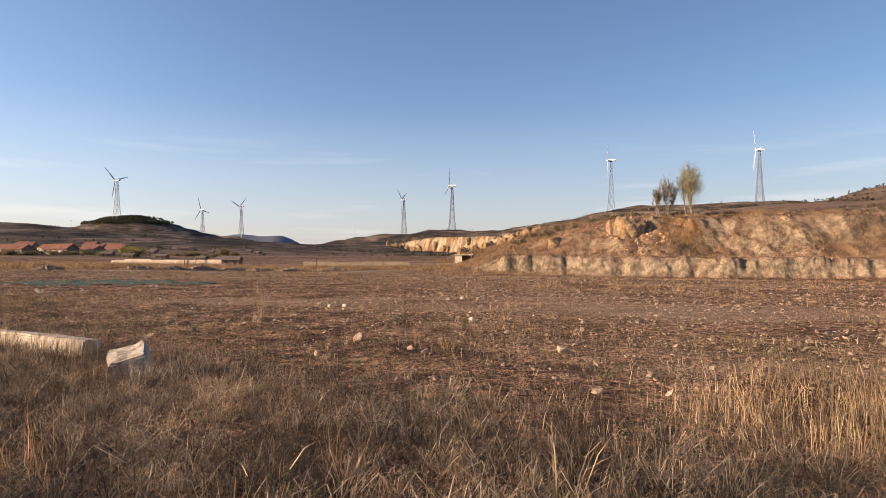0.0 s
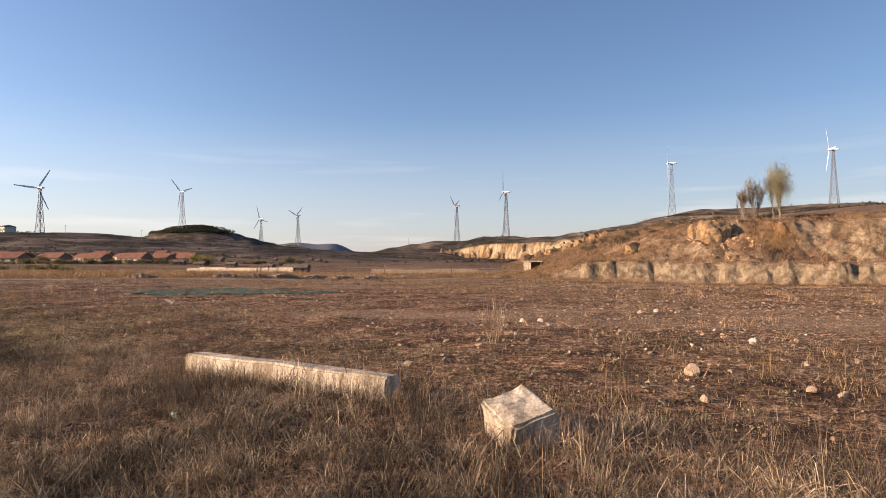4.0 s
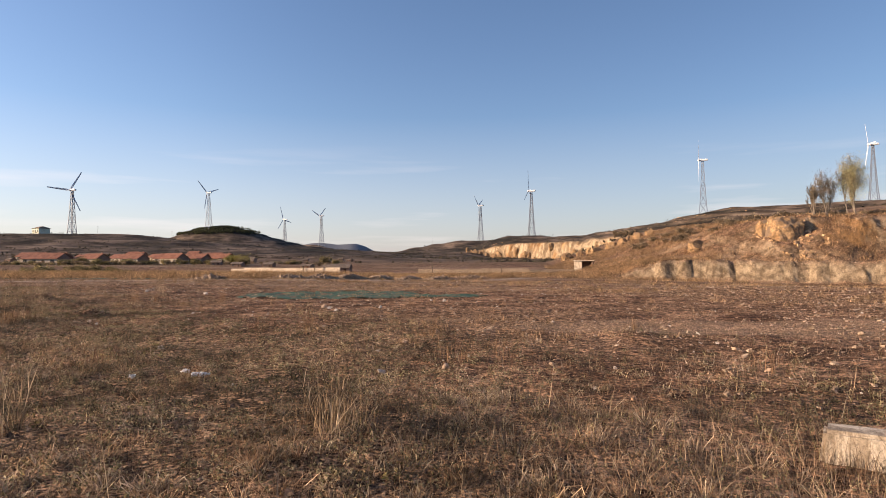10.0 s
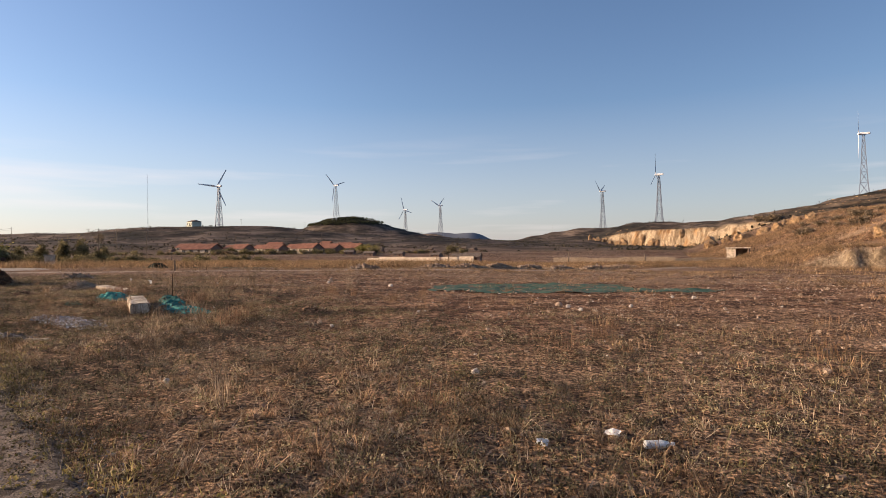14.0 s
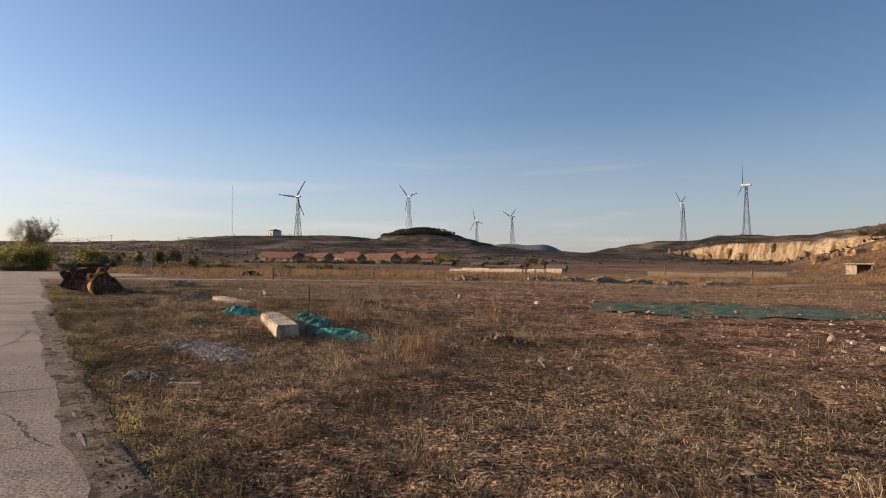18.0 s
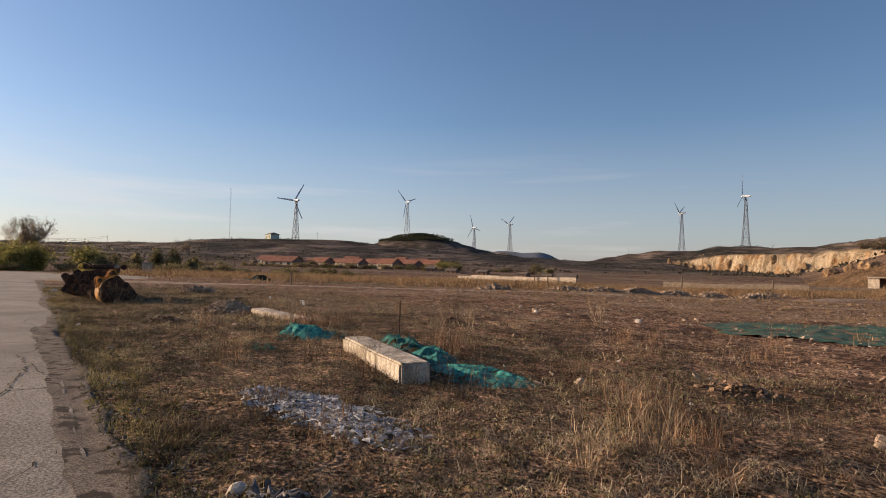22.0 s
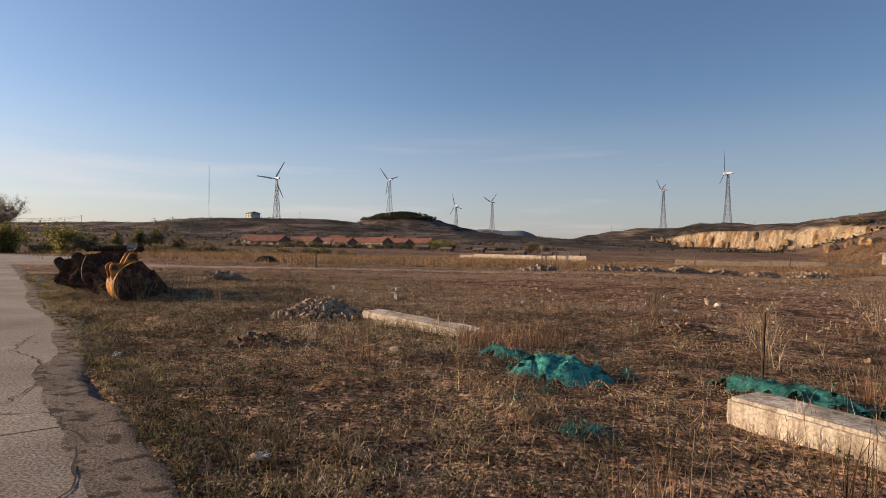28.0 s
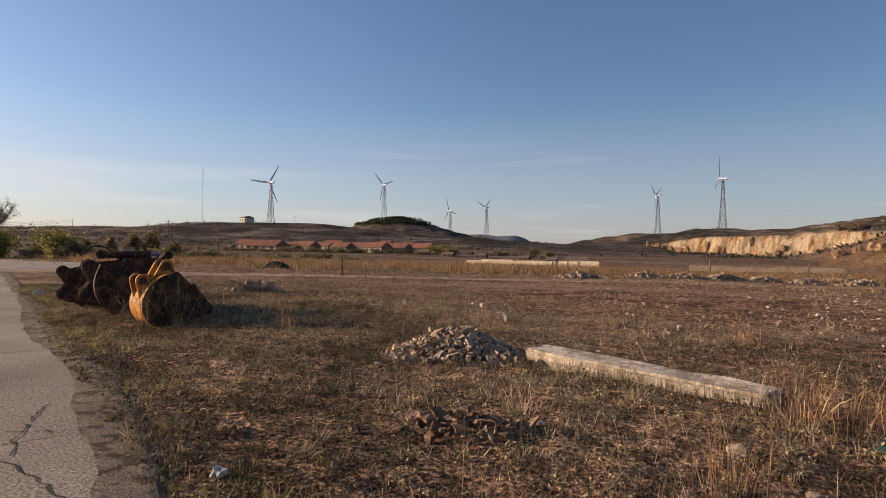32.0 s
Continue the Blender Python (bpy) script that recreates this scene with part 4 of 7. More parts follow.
def house(w, d, h, roof_h, seed, label, wallmat, roofmat):
    """A low house with a saddle roof, its ridge along x and its front towards -y."""
    rnd = random.Random(seed)
    t = empty("house", Matrix(), label, "house", "village houses")
    n = 0.25
    for x0, x1, y0, y1 in ((-w / 2, w / 2, -d / 2, -d / 2 + n), (-w / 2, w / 2, d / 2 - n, d / 2)):
        bm = bmesh.new()
        box(bm, x0, y0, -0.6, x1, y1, h)
        part("wall", bm, wallmat, t)
    for s in (-1, 1):
        bm = bmesh.new()
        prof = [(-d / 2 + n, -0.6), (d / 2 - n, -0.6), (d / 2 - n, h), (0, h + roof_h - 0.1), (-d / 2 + n, h)]
        a = [bm.verts.new((s * (w / 2 - n), y, z)) for y, z in prof]
        b = [bm.verts.new((s * w / 2, y, z)) for y, z in prof]
        bm.faces.new(a)
        bm.faces.new(b[::-1])
        for i in range(5):
            bm.faces.new((a[i], b[i], b[(i + 1) % 5], a[(i + 1) % 5]))
        bmesh.ops.recalc_face_normals(bm, faces=bm.faces)
        # gables are brick, coloured darker than the front for their shade
        part("gable_wall", bm, M_GABLE, t)
    for s in (-1, 1):
        bm = bmesh.new()
        e, n_col = 0.45, 28
        rows = []
        for k in range(n_col + 1):
            x = -w / 2 - 0.3 + (w + 0.6) * k / n_col
            lift = 0.05 * (k % 2)
            rows.append([bm.verts.new((x, s * y, z + lift)) for y, z in ((0, h + roof_h), (d / 2 + e, h - roof_h * e / (d / 2)), (d / 2 + e, h - roof_h * e / (d / 2) + 0.14), (0, h + roof_h + 0.14))])
        for p, q in zip(rows, rows[1:]):
            for i in range(4):
                bm.faces.new((p[i], p[(i + 1) % 4], q[(i + 1) % 4], q[i]))
        bm.faces.new(rows[0])
        bm.faces.new(rows[-1])
        bmesh.ops.recalc_face_normals(bm, faces=bm.faces)
        part("roof_slope", bm, roofmat, t)
    cols = max(2, int(w / 3))
    for k in range(cols):
        x = -w / 2 + w * (k + 0.5) / cols
        bm = bmesh.new()
        if k == cols // 2:
            box(bm, x - 0.55, -d / 2 - 0.05, -0.4, x + 0.55, -d / 2 + 0.02, 2.0)
            part("door", bm, M_RUST_AND_SHADE, t)
        else:
            box(bm, x - 0.7, -d / 2 - 0.04, 0.95, x + 0.7, -d / 2 + 0.02, 2.1)
            win = part("window", bm, M_DARK, t)
            bm = bmesh.new()
            box(bm, x - 0.8, -d / 2 - 0.09, 0.85, x + 0.8, -d / 2, 0.94)
            box(bm, x - 0.04, -d / 2 - 0.07, 0.95, x + 0.04, -d / 2 - 0.041, 2.1)
            part("window_frame", bm, M_WALL, win)
    bm = bmesh.new()
    box(bm, w * 0.3, 0.5, h + roof_h * 0.5, w * 0.3 + 0.5, 1.0, h + roof_h + 0.55)
    part("chimney", bm, M_GABLE, t)
    return t


HOUSES = [
    house(10, 6.5, 2.7, 1.9, 1, "low village house with a red tiled roof", M_WALL, M_TILE),
    house(14, 7, 2.6, 2.0, 2, "long village house with a faded red tiled roof", M_PALEWALL, M_TILE),
    house(8, 6, 2.6, 1.5, 3, "low brick shed with a grey roof", M_GABLE, M_SHOULDER)]


def place_house(kind, x, y, turn, s=1.0, used=set()):
    own = random.Random(round(x * 7 + y))
    m = Matrix.Translation((x, y, ground_z(x, y) - 0.2)) @ Matrix.Rotation(radians(turn + own.uniform(-4, 4)), 4, "Z") @ Matrix.Diagonal((own.uniform(0.8, 1.1), own.uniform(0.9, 1.1), own.uniform(0.82, 1.08), 1))
    if kind == 2:
        m = m @ Matrix.Diagonal((0.7, 0.7, 0.7, 1))
    if kind in used:
        ob = copy_thing(HOUSES[kind], m)
    else:
        ob = HOUSES[kind]
        used.add(kind)
        ob.matrix_basis = m
    return ob


for kind, x, y, turn in ((1, -174, 195, 4), (0, -162.5, 204, -10), (0, -151.5, 211, -12), (0, -141.5, 220, -13), (0, -134, 225, -13), (0, -127, 230, -14), (2, -56.5, 158, 4),
                         (2, -101, 190, 0), (2, -90, 189, 5), (2, -76, 186, -4), (2, -66, 176, 3), (2, -112, 197, 10)):
    place_house(kind, x, y, turn)
rnd = random.Random(9)
for k in range(26):
    az, dist = radians(rnd.uniform(27, 44)), rnd.uniform(262, 345)
    x, y = -20 - dist * math.sin(az), 12 + dist * math.cos(az)
    place_house(rnd.choice((0, 0, 0, 2)), x, y, -8 + rnd.uniform(-12, 12))
for k in range(9):
    az, dist = radians(rnd.uniform(12, 27)), rnd.uniform(225, 330)
    place_house(rnd.choice((2, 2, 0)), -20 - dist * math.sin(az), 12 + dist * math.cos(az), rnd.uniform(-15, 15))


M_PALEGREEN = grained("pale_green_plaster", (0.46, 0.50, 0.42), (0.62, 0.66, 0.56), 0.5, 0.9, 0, 9, 0.01)


def hill_house():
    t = empty("hill_house", Matrix.Translation((-371.6, 419, ground_z(-371.6, 419))) @ Matrix.Rotation(radians(-25), 4, "Z"), "square pale house with a flat hipped roof on a hilltop", "house")
    bm = bmesh.new()
    box(bm, -5.2, -4, -1, 5.2, 4, 4.0)
    part("wall", bm, M_PALEGREEN, t)
    bm = bmesh.new()
    vs = [bm.verts.new(p) for p in ((-5.8, -4.6, 4), (5.8, -4.6, 4), (5.8, 4.6, 4), (-5.8, 4.6, 4), (-3, 0, 5.7), (3, 0, 5.7))]
    for q in ((3, 2, 1, 0), (0, 1, 5, 4), (1, 2, 5), (2, 3, 4, 5), (3, 0, 4)):
        bm.faces.new([vs[i] for i in q])
    part("roof", bm, M_SHOULDER, t)
    for x in (-3.4, 0, 3.4):
        bm = bmesh.new()
        box(bm, x - 0.8, -4.06, 1.2, x + 0.8, -3.95, 2.9)
        part("window", bm, M_DARK, t)


hill_house()

# ---- low walls, shack and posts at the field's far end ----


M_TANWALL = grained("tan_earth_wall", (0.30, 0.22, 0.15), (0.45, 0.345, 0.24), 0.4, 0.95, 0, 9, 0.02)


def low_wall(a, b, height, seed, mat=None):
    a, b = Vector(a), Vector(b)
    n = max(2, int((b - a).length / 3.2))
    t = empty("low_wall", Matrix.Translation((a.x, a.y, 0)), "low pale rendered wall along the field's far end", "wall", "low walls")
    rnd = random.Random(seed)
    d = (b - a) / n
    for k in range(n):
        p, q = d * k, d * (k + 1)
        h = height * rnd.uniform(0.86, 1.06)
        bm = bmesh.new()
        z = ground_z(a.x + p.x, a.y + p.y)
        box(bm, 0, -0.15, z - 0.3, d.length - 0.02, 0.15, z + h, Matrix.Translation((p.x, p.y, 0)) @ Matrix.Rotation(math.atan2(d.y, d.x), 4, "Z"))
        part("wall_panel", bm, mat or M_PALEWALL, t)


low_wall((-75, 133.4), (-48, 128), 1.5, 1)
low_wall((-33, 139.5), (-8, 140), 1.0, 2, M_TANWALL)
low_wall((-8, 141), (4, 143), 0.8, 3, M_TANWALL)


def post(name, x, y, h, r, mat, label, lean=0.0):
    bm = bmesh.new()
    rod(bm, (0, 0, -0.3), (lean * h, 0, h), r, r * 0.85, 8)
    rough_up(bm, r * 0.15, 3)
    ob = thing(name, finish(name, bm), mat, label, "post", "posts")
    ob.matrix_basis = Matrix.Translation((x, y, ground_z(x, y)))


# a dry stick, built as a thin dark rod
post("wooden_post", -30.25, 24.25, 0.85, 0.016, M_RUST_AND_SHADE, "thin dark stick standing behind a concrete beam", 0.03)
post("wooden_post", -53.1, 49.3, 1.0, 0.07, M_WOODPOST, "short rusty post standing in dry grass")
for x, y, h in ((-53.6, 128.0, 2.0), (-56.6, 129.2, 1.7), (-29.5, 137.5, 2.2), (-66, 133.0, 1.9), (-14, 137.4, 1.7)):
    post("fence_post", x, y, h, 0.13, M_WOODPOST, "dark post in front of a low wall")


def shack():
    t = empty("shack", Matrix.Translation((5.5, 151.4, ground_z(5.5, 151.4))) @ Matrix.Rotation(radians(-12), 4, "Z"), "small concrete hut with a dark open side", "hut")
    for n, q, mat in (("side_wall", (-2.2, -1.4, -0.3, -1.9, 1.4, 1.7), M_PALEWALL), ("side_wall", (1.9, -1.4, -0.3, 2.2, 1.4, 1.7), M_GABLE), ("back_wall", (-1.9, 1.1, -0.3, 1.9, 1.4, 1.7), M_GABLE), ("front_wall", (-1.9, -1.4, -0.3, -0.4, -1.15, 1.7), M_PALEWALL), ("roof", (-2.5, -1.7, 1.7, 2.5, 1.6, 1.95), M_CONCRETE)):
        bm = bmesh.new()
        box(bm, *q)
        part(n, bm, mat, t)


shack()
bm = bmesh.new()
box(bm, -0.65, -0.5, -0.2, 0.65, 0.5, 1.9, None, 0.06)
box(bm, -0.75, -0.6, 1.9, 0.75, 0.6, 2.05)
ob = thing("utility_box", finish("utility_box", bm), M_WALL, "pale utility cabinet in front of a hedge", "utility box")
ob.matrix_basis = stand(-108.1, 81.4, 35)


def pole(x, y, h, arms):
    t = empty("utility_pole", Matrix.Translation((x, y, ground_z(x, y))) @ Matrix.Rotation(radians(40), 4, "Z"), "thin grey utility pole with crossarms", "utility pole", "utility poles")
    bm = bmesh.new()
    rod(bm, (0, 0, -0.5), (0, 0, h), 0.11, 0.07, 6)
    part("pole", bm, M_WOODPOST, t)
    for k in range(arms):
        bm = bmesh.new()
        box(bm, -0.8, -0.05, h - 0.5 - 0.8 * k, 0.8, 0.05, h - 0.4 - 0.8 * k)
        part("crossarm", bm, M_WOODPOST, t)


for x, y, h, arms in ((-262, 150, 9, 2), (-258, 153, 9, 2), (-232, 196, 9, 1), (-150, 128, 9, 2), (-147, 131, 9, 2), (-140, 134, 8, 1), (-330, 300, 10, 1), (-215, 262, 9, 2),
                      (-212, 265, 9, 2), (-290, 170, 9, 1), (-310, 400, 10, 1), (-265, 420, 10, 1), (-120, 800, 17, 1), (-182, 300, 9, 2), (120, 480, 10, 1), (-330, 235, 10, 1), (-300, 255, 10, 2)):
    pole(x, y, h, arms)


def mast():
    x, y = -386.4, 384
    t = empty("radio_mast", Matrix.Translation((x, y, ground_z(x, y))), "tall thin guyed radio mast on a hill", "radio mast")
    bm = bmesh.new()
    for k in range(3):
        c = Vector((0.35 * math.cos(k * 2.09), 0.35 * math.sin(k * 2.09), 0))
        rod(bm, c - Vector((0, 0, 0.5)), c + Vector((0, 0, 46)), 0.04, 0.04, 4)
    for k in range(30):
        a = Vector((0.35 * math.cos(k * 2.09), 0.35 * math.sin(k * 2.09), k * 1.5))
        b = Vector((0.35 * math.cos((k + 1) * 2.09), 0.35 * math.sin((k + 1) * 2.09), k * 1.5 + 1.5))
        rod(bm, a, b, 0.03, 0.03, 4)
    part("lattice_mast", bm, M_TOWER, t)


mast()


def cable(a, b, sag):
    bm = bmesh.new()
    a, b = Vector(a), Vector(b)
    pts = [a.lerp(b, k / 16) - Vector((0, 0, 4 * sag * (k / 16) * (1 - k / 16))) for k in range(17)]
    for p, q in zip(pts, pts[1:]):
        rod(bm, p, q, 0.035, 0.035, 4)
    thing("power_line", finish("power_line", bm), M_WOODPOST, "thin dark power line between poles", "cable", "power lines")


for (x0, y0, h0), (x1, y1, h1) in (((-290, 170, 9), (-262, 150, 9)), ((-262, 150, 9), (-232, 196, 9)), ((-290, 170, 9), (-330, 235, 10))):
    for dz in (0.4, 1.2):
        cable((x0, y0, ground_z(x0, y0) + h0 - dz), (x1, y1, ground_z(x1, y1) + h1 - dz), 1.0)

# ---- excavator buckets beside the road ----


def lobe(cx, cz, r, a0, a1):
    """Points of an arc, for the rounded end of a lug."""
    return [(cx + r * math.cos(radians(a0 + (a1 - a0) * k / 9)), cz + r * math.sin(radians(a0 + (a1 - a0) * k / 9))) for k in range(10)]


def bucket(m, label, paint, width=1.1, teeth=5):
    """An excavator bucket lying on its floor: curved shell, side plates, lip with teeth, two ears with a pin."""
    t = empty("excavator_bucket", m, label, "excavator bucket", "excavator buckets")
    knots = [(0.30, 1.0), (0.02, 0.98), (-0.24, 0.86), (-0.41, 0.65), (-0.48, 0.42), (-0.43, 0.2), (-0.28, 0.06), (-0.06, 0.0), (0.3, 0.0), (0.72, 0.05)]
    curve = []
    for k in range(len(knots) - 1):
        p = [Vector(knots[min(max(k + o, 0), len(knots) - 1)]) for o in (-1, 0, 1, 2)]
        for q in range(4):
            u = q / 4
            c = 0.5 * (2 * p[1] + (p[2] - p[0]) * u + (2 * p[0] - 5 * p[1] + 4 * p[2] - p[3]) * u * u + (3 * p[1] - p[0] - 3 * p[2] + p[3]) * u**3)
            curve.append((c.x, c.y))
    curve.append(knots[-1])
    hw = width / 2
    bm = bmesh.new()
    th = 0.045
    outer = [[bm.verts.new((x, s * hw, z)) for x, z in curve] for s in (-1, 1)]
    inner = []
    for s in (-1, 1):
        row = []
        for k, (x, z) in enumerate(curve):
            a, b = curve[max(k - 1, 0)], curve[min(k + 1, len(curve) - 1)]
            dx, dz = b[0] - a[0], b[1] - a[1]
            n = math.hypot(dx, dz)
            row.append(bm.verts.new((x - dz / n * th, s * hw, z + dx / n * th)))
        inner.append(row)
    for k in range(len(curve) - 1):
        bm.faces.new((outer[0][k], outer[1][k], outer[1][k + 1], outer[0][k + 1]))
        bm.faces.new((inner[0][k], inner[0][k + 1], inner[1][k + 1], inner[1][k]))
        for j in (0, 1):
            bm.faces.new((outer[j][k], outer[j][k + 1], inner[j][k + 1], inner[j][k]))
    for k in (0, len(curve) - 1):
        bm.faces.new((outer[0][k], outer[1][k], inner[1][k], inner[0][k]))
    bmesh.ops.recalc_face_normals(bm, faces=bm.faces)
    shell = part("shell", bm, paint, t)
    shell.data.shade_smooth()
    shell.data.set_sharp_from_angle(angle=radians(40))
    for s in (-1, 1):
        bm = bmesh.new()
        prof = curve + [(0.62, 0.34), (0.5, 0.66)]
        y0, y1 = s * hw, s * (hw + 0.035)
        a, b = [bm.verts.new((x, y0, z)) for x, z in prof], [bm.verts.new((x, y1, z)) for x, z in prof]
        bm.faces.new(a)
        bm.faces.new(b)
        for i in range(len(prof)):
            bm.faces.new((a[i], a[(i + 1) % len(prof)], b[(i + 1) % len(prof)], b[i]))
        bmesh.ops.recalc_face_normals(bm, faces=bm.faces)
        # side plates coloured dark for the shade on them
        side = part("side_plate", bm, M_RUST_AND_SHADE, t)
        bm = bmesh.new()
        ys = sorted((s * (hw + 0.036), s * (hw + 0.06)))
        vs = [[bm.verts.new((x, y, z)) for x, z in ((0.46, 0.68), (0.54, 0.7), (0.8, 0.1), (0.7, 0.04))] for y in ys]
        bm.faces.new(vs[0])
        bm.faces.new(vs[1])
        for i in range(4):
            bm.faces.new((vs[0][i], vs[0][(i + 1) % 4], vs[1][(i + 1) % 4], vs[1][i]))
        bmesh.ops.recalc_face_normals(bm, faces=bm.faces)
        part("wear_edge", bm, M_RUST_AND_SHADE, side)
    for s in (-0.24, 0.24):
        bm = bmesh.new()
        prof = [(-0.42, 0.62)] + lobe(-0.29, 0.96, 0.125, 195, 40) + [(-0.06, 1.01)] + lobe(0.2, 1.13, 0.125, 150, -40) + [(0.31, 1.0), (0.0, 0.96), (-0.22, 0.83)]
        a, b = [bm.verts.new((x, s - 0.03, z)) for x, z in prof], [bm.verts.new((x, s + 0.03, z)) for x, z in prof]
        bm.faces.new(a)
        bm.faces.new(b)
        for i in range(len(prof)):
            bm.faces.new((a[i], a[(i + 1) % len(prof)], b[(i + 1) % len(prof)], b[i]))
        bmesh.ops.triangulate(bm, faces=bm.faces)
        bmesh.ops.recalc_face_normals(bm, faces=bm.faces)
        ear = part("ear", bm, paint, t)
        # dark discs painted where the ears would have shaded pin holes
        for x, z in ((0.2, 1.13), (-0.29, 0.96)):
            bm = bmesh.new()
            rod(bm, (x, s - 0.045, z), (x, s + 0.045, z), 0.07, 0.07, 14)
            part("pin_hole_disc", bm, M_DARK, ear, "dark disc standing in for a pin hole")
    bm = bmesh.new()
    rod(bm, (0.2, -0.34, 1.13), (0.2, 0.34, 1.13), 0.045, 0.045, 12)
    part("pin", bm, M_RUST_AND_SHADE, t)
    for k in range(teeth):
        y = -hw + width * (k + 0.5) / teeth
        bm = bmesh.new()
        vs = [bm.verts.new(p) for p in ((0.68, y - 0.06, 0.0), (0.68, y + 0.06, 0.0), (0.68, y + 0.06, 0.12), (0.68, y - 0.06, 0.12), (0.93, y - 0.035, 0.05), (0.93, y + 0.035, 0.05), (0.93, y + 0.035, 0.075), (0.93, y - 0.035, 0.075))]
        for q in ((3, 2, 1, 0), (4, 5, 6, 7), (0, 1, 5, 4), (1, 2, 6, 5), (2, 3, 7, 6), (3, 0, 4, 7)):
            bm.faces.new([vs[i] for i in q])
        part("tooth", bm, M_RUST_AND_SHADE, t)
    return t


def bucket_pose(x, y, turn, tip, s, sink=0.04):
    c, q = math.cos(radians(tip)), math.sin(radians(tip))
    low = min(-px * q + pz * c for px, pz in ((0.72, 0.05), (0.3, 0.0), (-0.06, 0.0), (-0.28, 0.06), (-0.43, 0.2), (-0.48, 0.42), (-0.36, 0.72), (-0.3, 0.96)))
    return Matrix.Translation((x, y, ground_z(x, y) - sink - low * s)) @ Matrix.Rotation(radians(turn), 4, "Z") @ Matrix.Rotation(radians(tip), 4, "Y") @ Matrix.Diagonal((s, s, s, 1))


bucket(bucket_pose(-44.0, 28.1, 62, -14, 0.95), "worn yellow excavator bucket, side plates coloured dark for shade, lying on the verge", M_YELLOW, 0.95)
bucket(bucket_pose(-46.15, 29.5, 56, -68, 1.14), "rusty brown excavator bucket tipped on its back beside a yellow one", M_RUSTBROWN, 1.15)
bucket(bucket_pose(-47.85, 30.05, 54, -72, 1.02), "rusty brown excavator bucket tipped back at the row's end", M_RUSTBROWN, 0.7, 4)


def arm_piece():
    """A hydraulic cylinder and a bent hose lying over the rusty buckets."""
    x, y = -46.55, 29.4
    t = empty("hydraulic_cylinder", Matrix.Translation((x, y, ground_z(x, y) + 1.14)) @ Matrix.Rotation(radians(38), 4, "Z"), "rusty hydraulic cylinder resting on a bucket", "hydraulic cylinder")
    bm = bmesh.new()
    rod(bm, (-0.5, 0, 0.14), (0.45, 0, 0.17), 0.085, 0.085, 14)
    part("barrel", bm, M_RUST_AND_SHADE, t)
    bm = bmesh.new()
    rod(bm, (0.45, 0, 0.17), (0.8, 0, 0.18), 0.04, 0.04, 12)
    part("piston_rod", bm, M_TOWER, t)
    for p in (-0.55, 0.82):
        bm = bmesh.new()
        rod(bm, (p, -0.07, 0.15), (p, 0.07, 0.15), 0.1, 0.1, 14)
        part("end_eye", bm, M_RUST_AND_SHADE, t)
    bm = bmesh.new()
    pts = [Vector((-1.0 + 0.75 * k / 10, 0.05, 0.12 + 0.22 * math.sin(math.pi * k / 10))) for k in range(11)]
    for p, q in zip(pts, pts[1:]):
        rod(bm, p, q, 0.022, 0.022, 6)
    part("hose", bm, M_DARK, t)


arm_piece()

# ---- loose stones ----


def stone_mesh(seed, flat=0.7, subdiv=1):
    bm = bmesh.new()
    bmesh.ops.create_icosphere(bm, subdivisions=subdiv, radius=1.0)
    rnd = random.Random(seed)
    sx, sy = rnd.uniform(0.75, 1.25), rnd.uniform(0.7, 1.1)
    for v in bm.verts:
        v.co *= 1 + 0.35 * noise.noise(v.co * 1.3 + Vector((seed * 3.1, 0, seed))) + rnd.uniform(-0.1, 0.1)
        v.co = Vector((v.co.x * sx, v.co.y * sy, v.co.z))
    for k in range(9):  # split faces
        d = Vector((rnd.gauss(0, 1), rnd.gauss(0, 1), rnd.gauss(0, 0.8))).normalized()
        cut = rnd.uniform(0.52, 0.8)
        for v in bm.verts:
            over = v.co.dot(d) - cut
            if over > 0:
                v.co -= d * over * 0.95
    for v in bm.verts:
        v.co.z *= flat
    return bm


STONES = []
for k in range(8):
    me = finish("stone", stone_mesh(k, random.Random(k).uniform(0.45, 0.85), 2))
    me.materials.append(M_STONE)
    STONES.append(me)
PALE = []
for k in range(4):
    me = finish("stone", stone_mesh(40 + k, 0.75, 2))
    me.materials.append(M_WHITESTONE)
    PALE.append(me)


def stone(x, y, size, k, pale=False, label=""):
    ob = tagged(new("stone", (PALE if pale else STONES)[k % (4 if pale else 8)]), label or ("pale white stone lying in the field" if pale else "rough tan field stone lying on bare earth"), "stone", "field stones")
    ob.matrix_basis = Matrix.Translation((x, y, ground_z(x, y) + size * 0.22)) @ Euler((k * 0.3 % 0.5, k * 0.7 % 0.4, k * 1.9)).to_matrix().to_4x4() @ Matrix.Diagonal((size, size, size, 1))


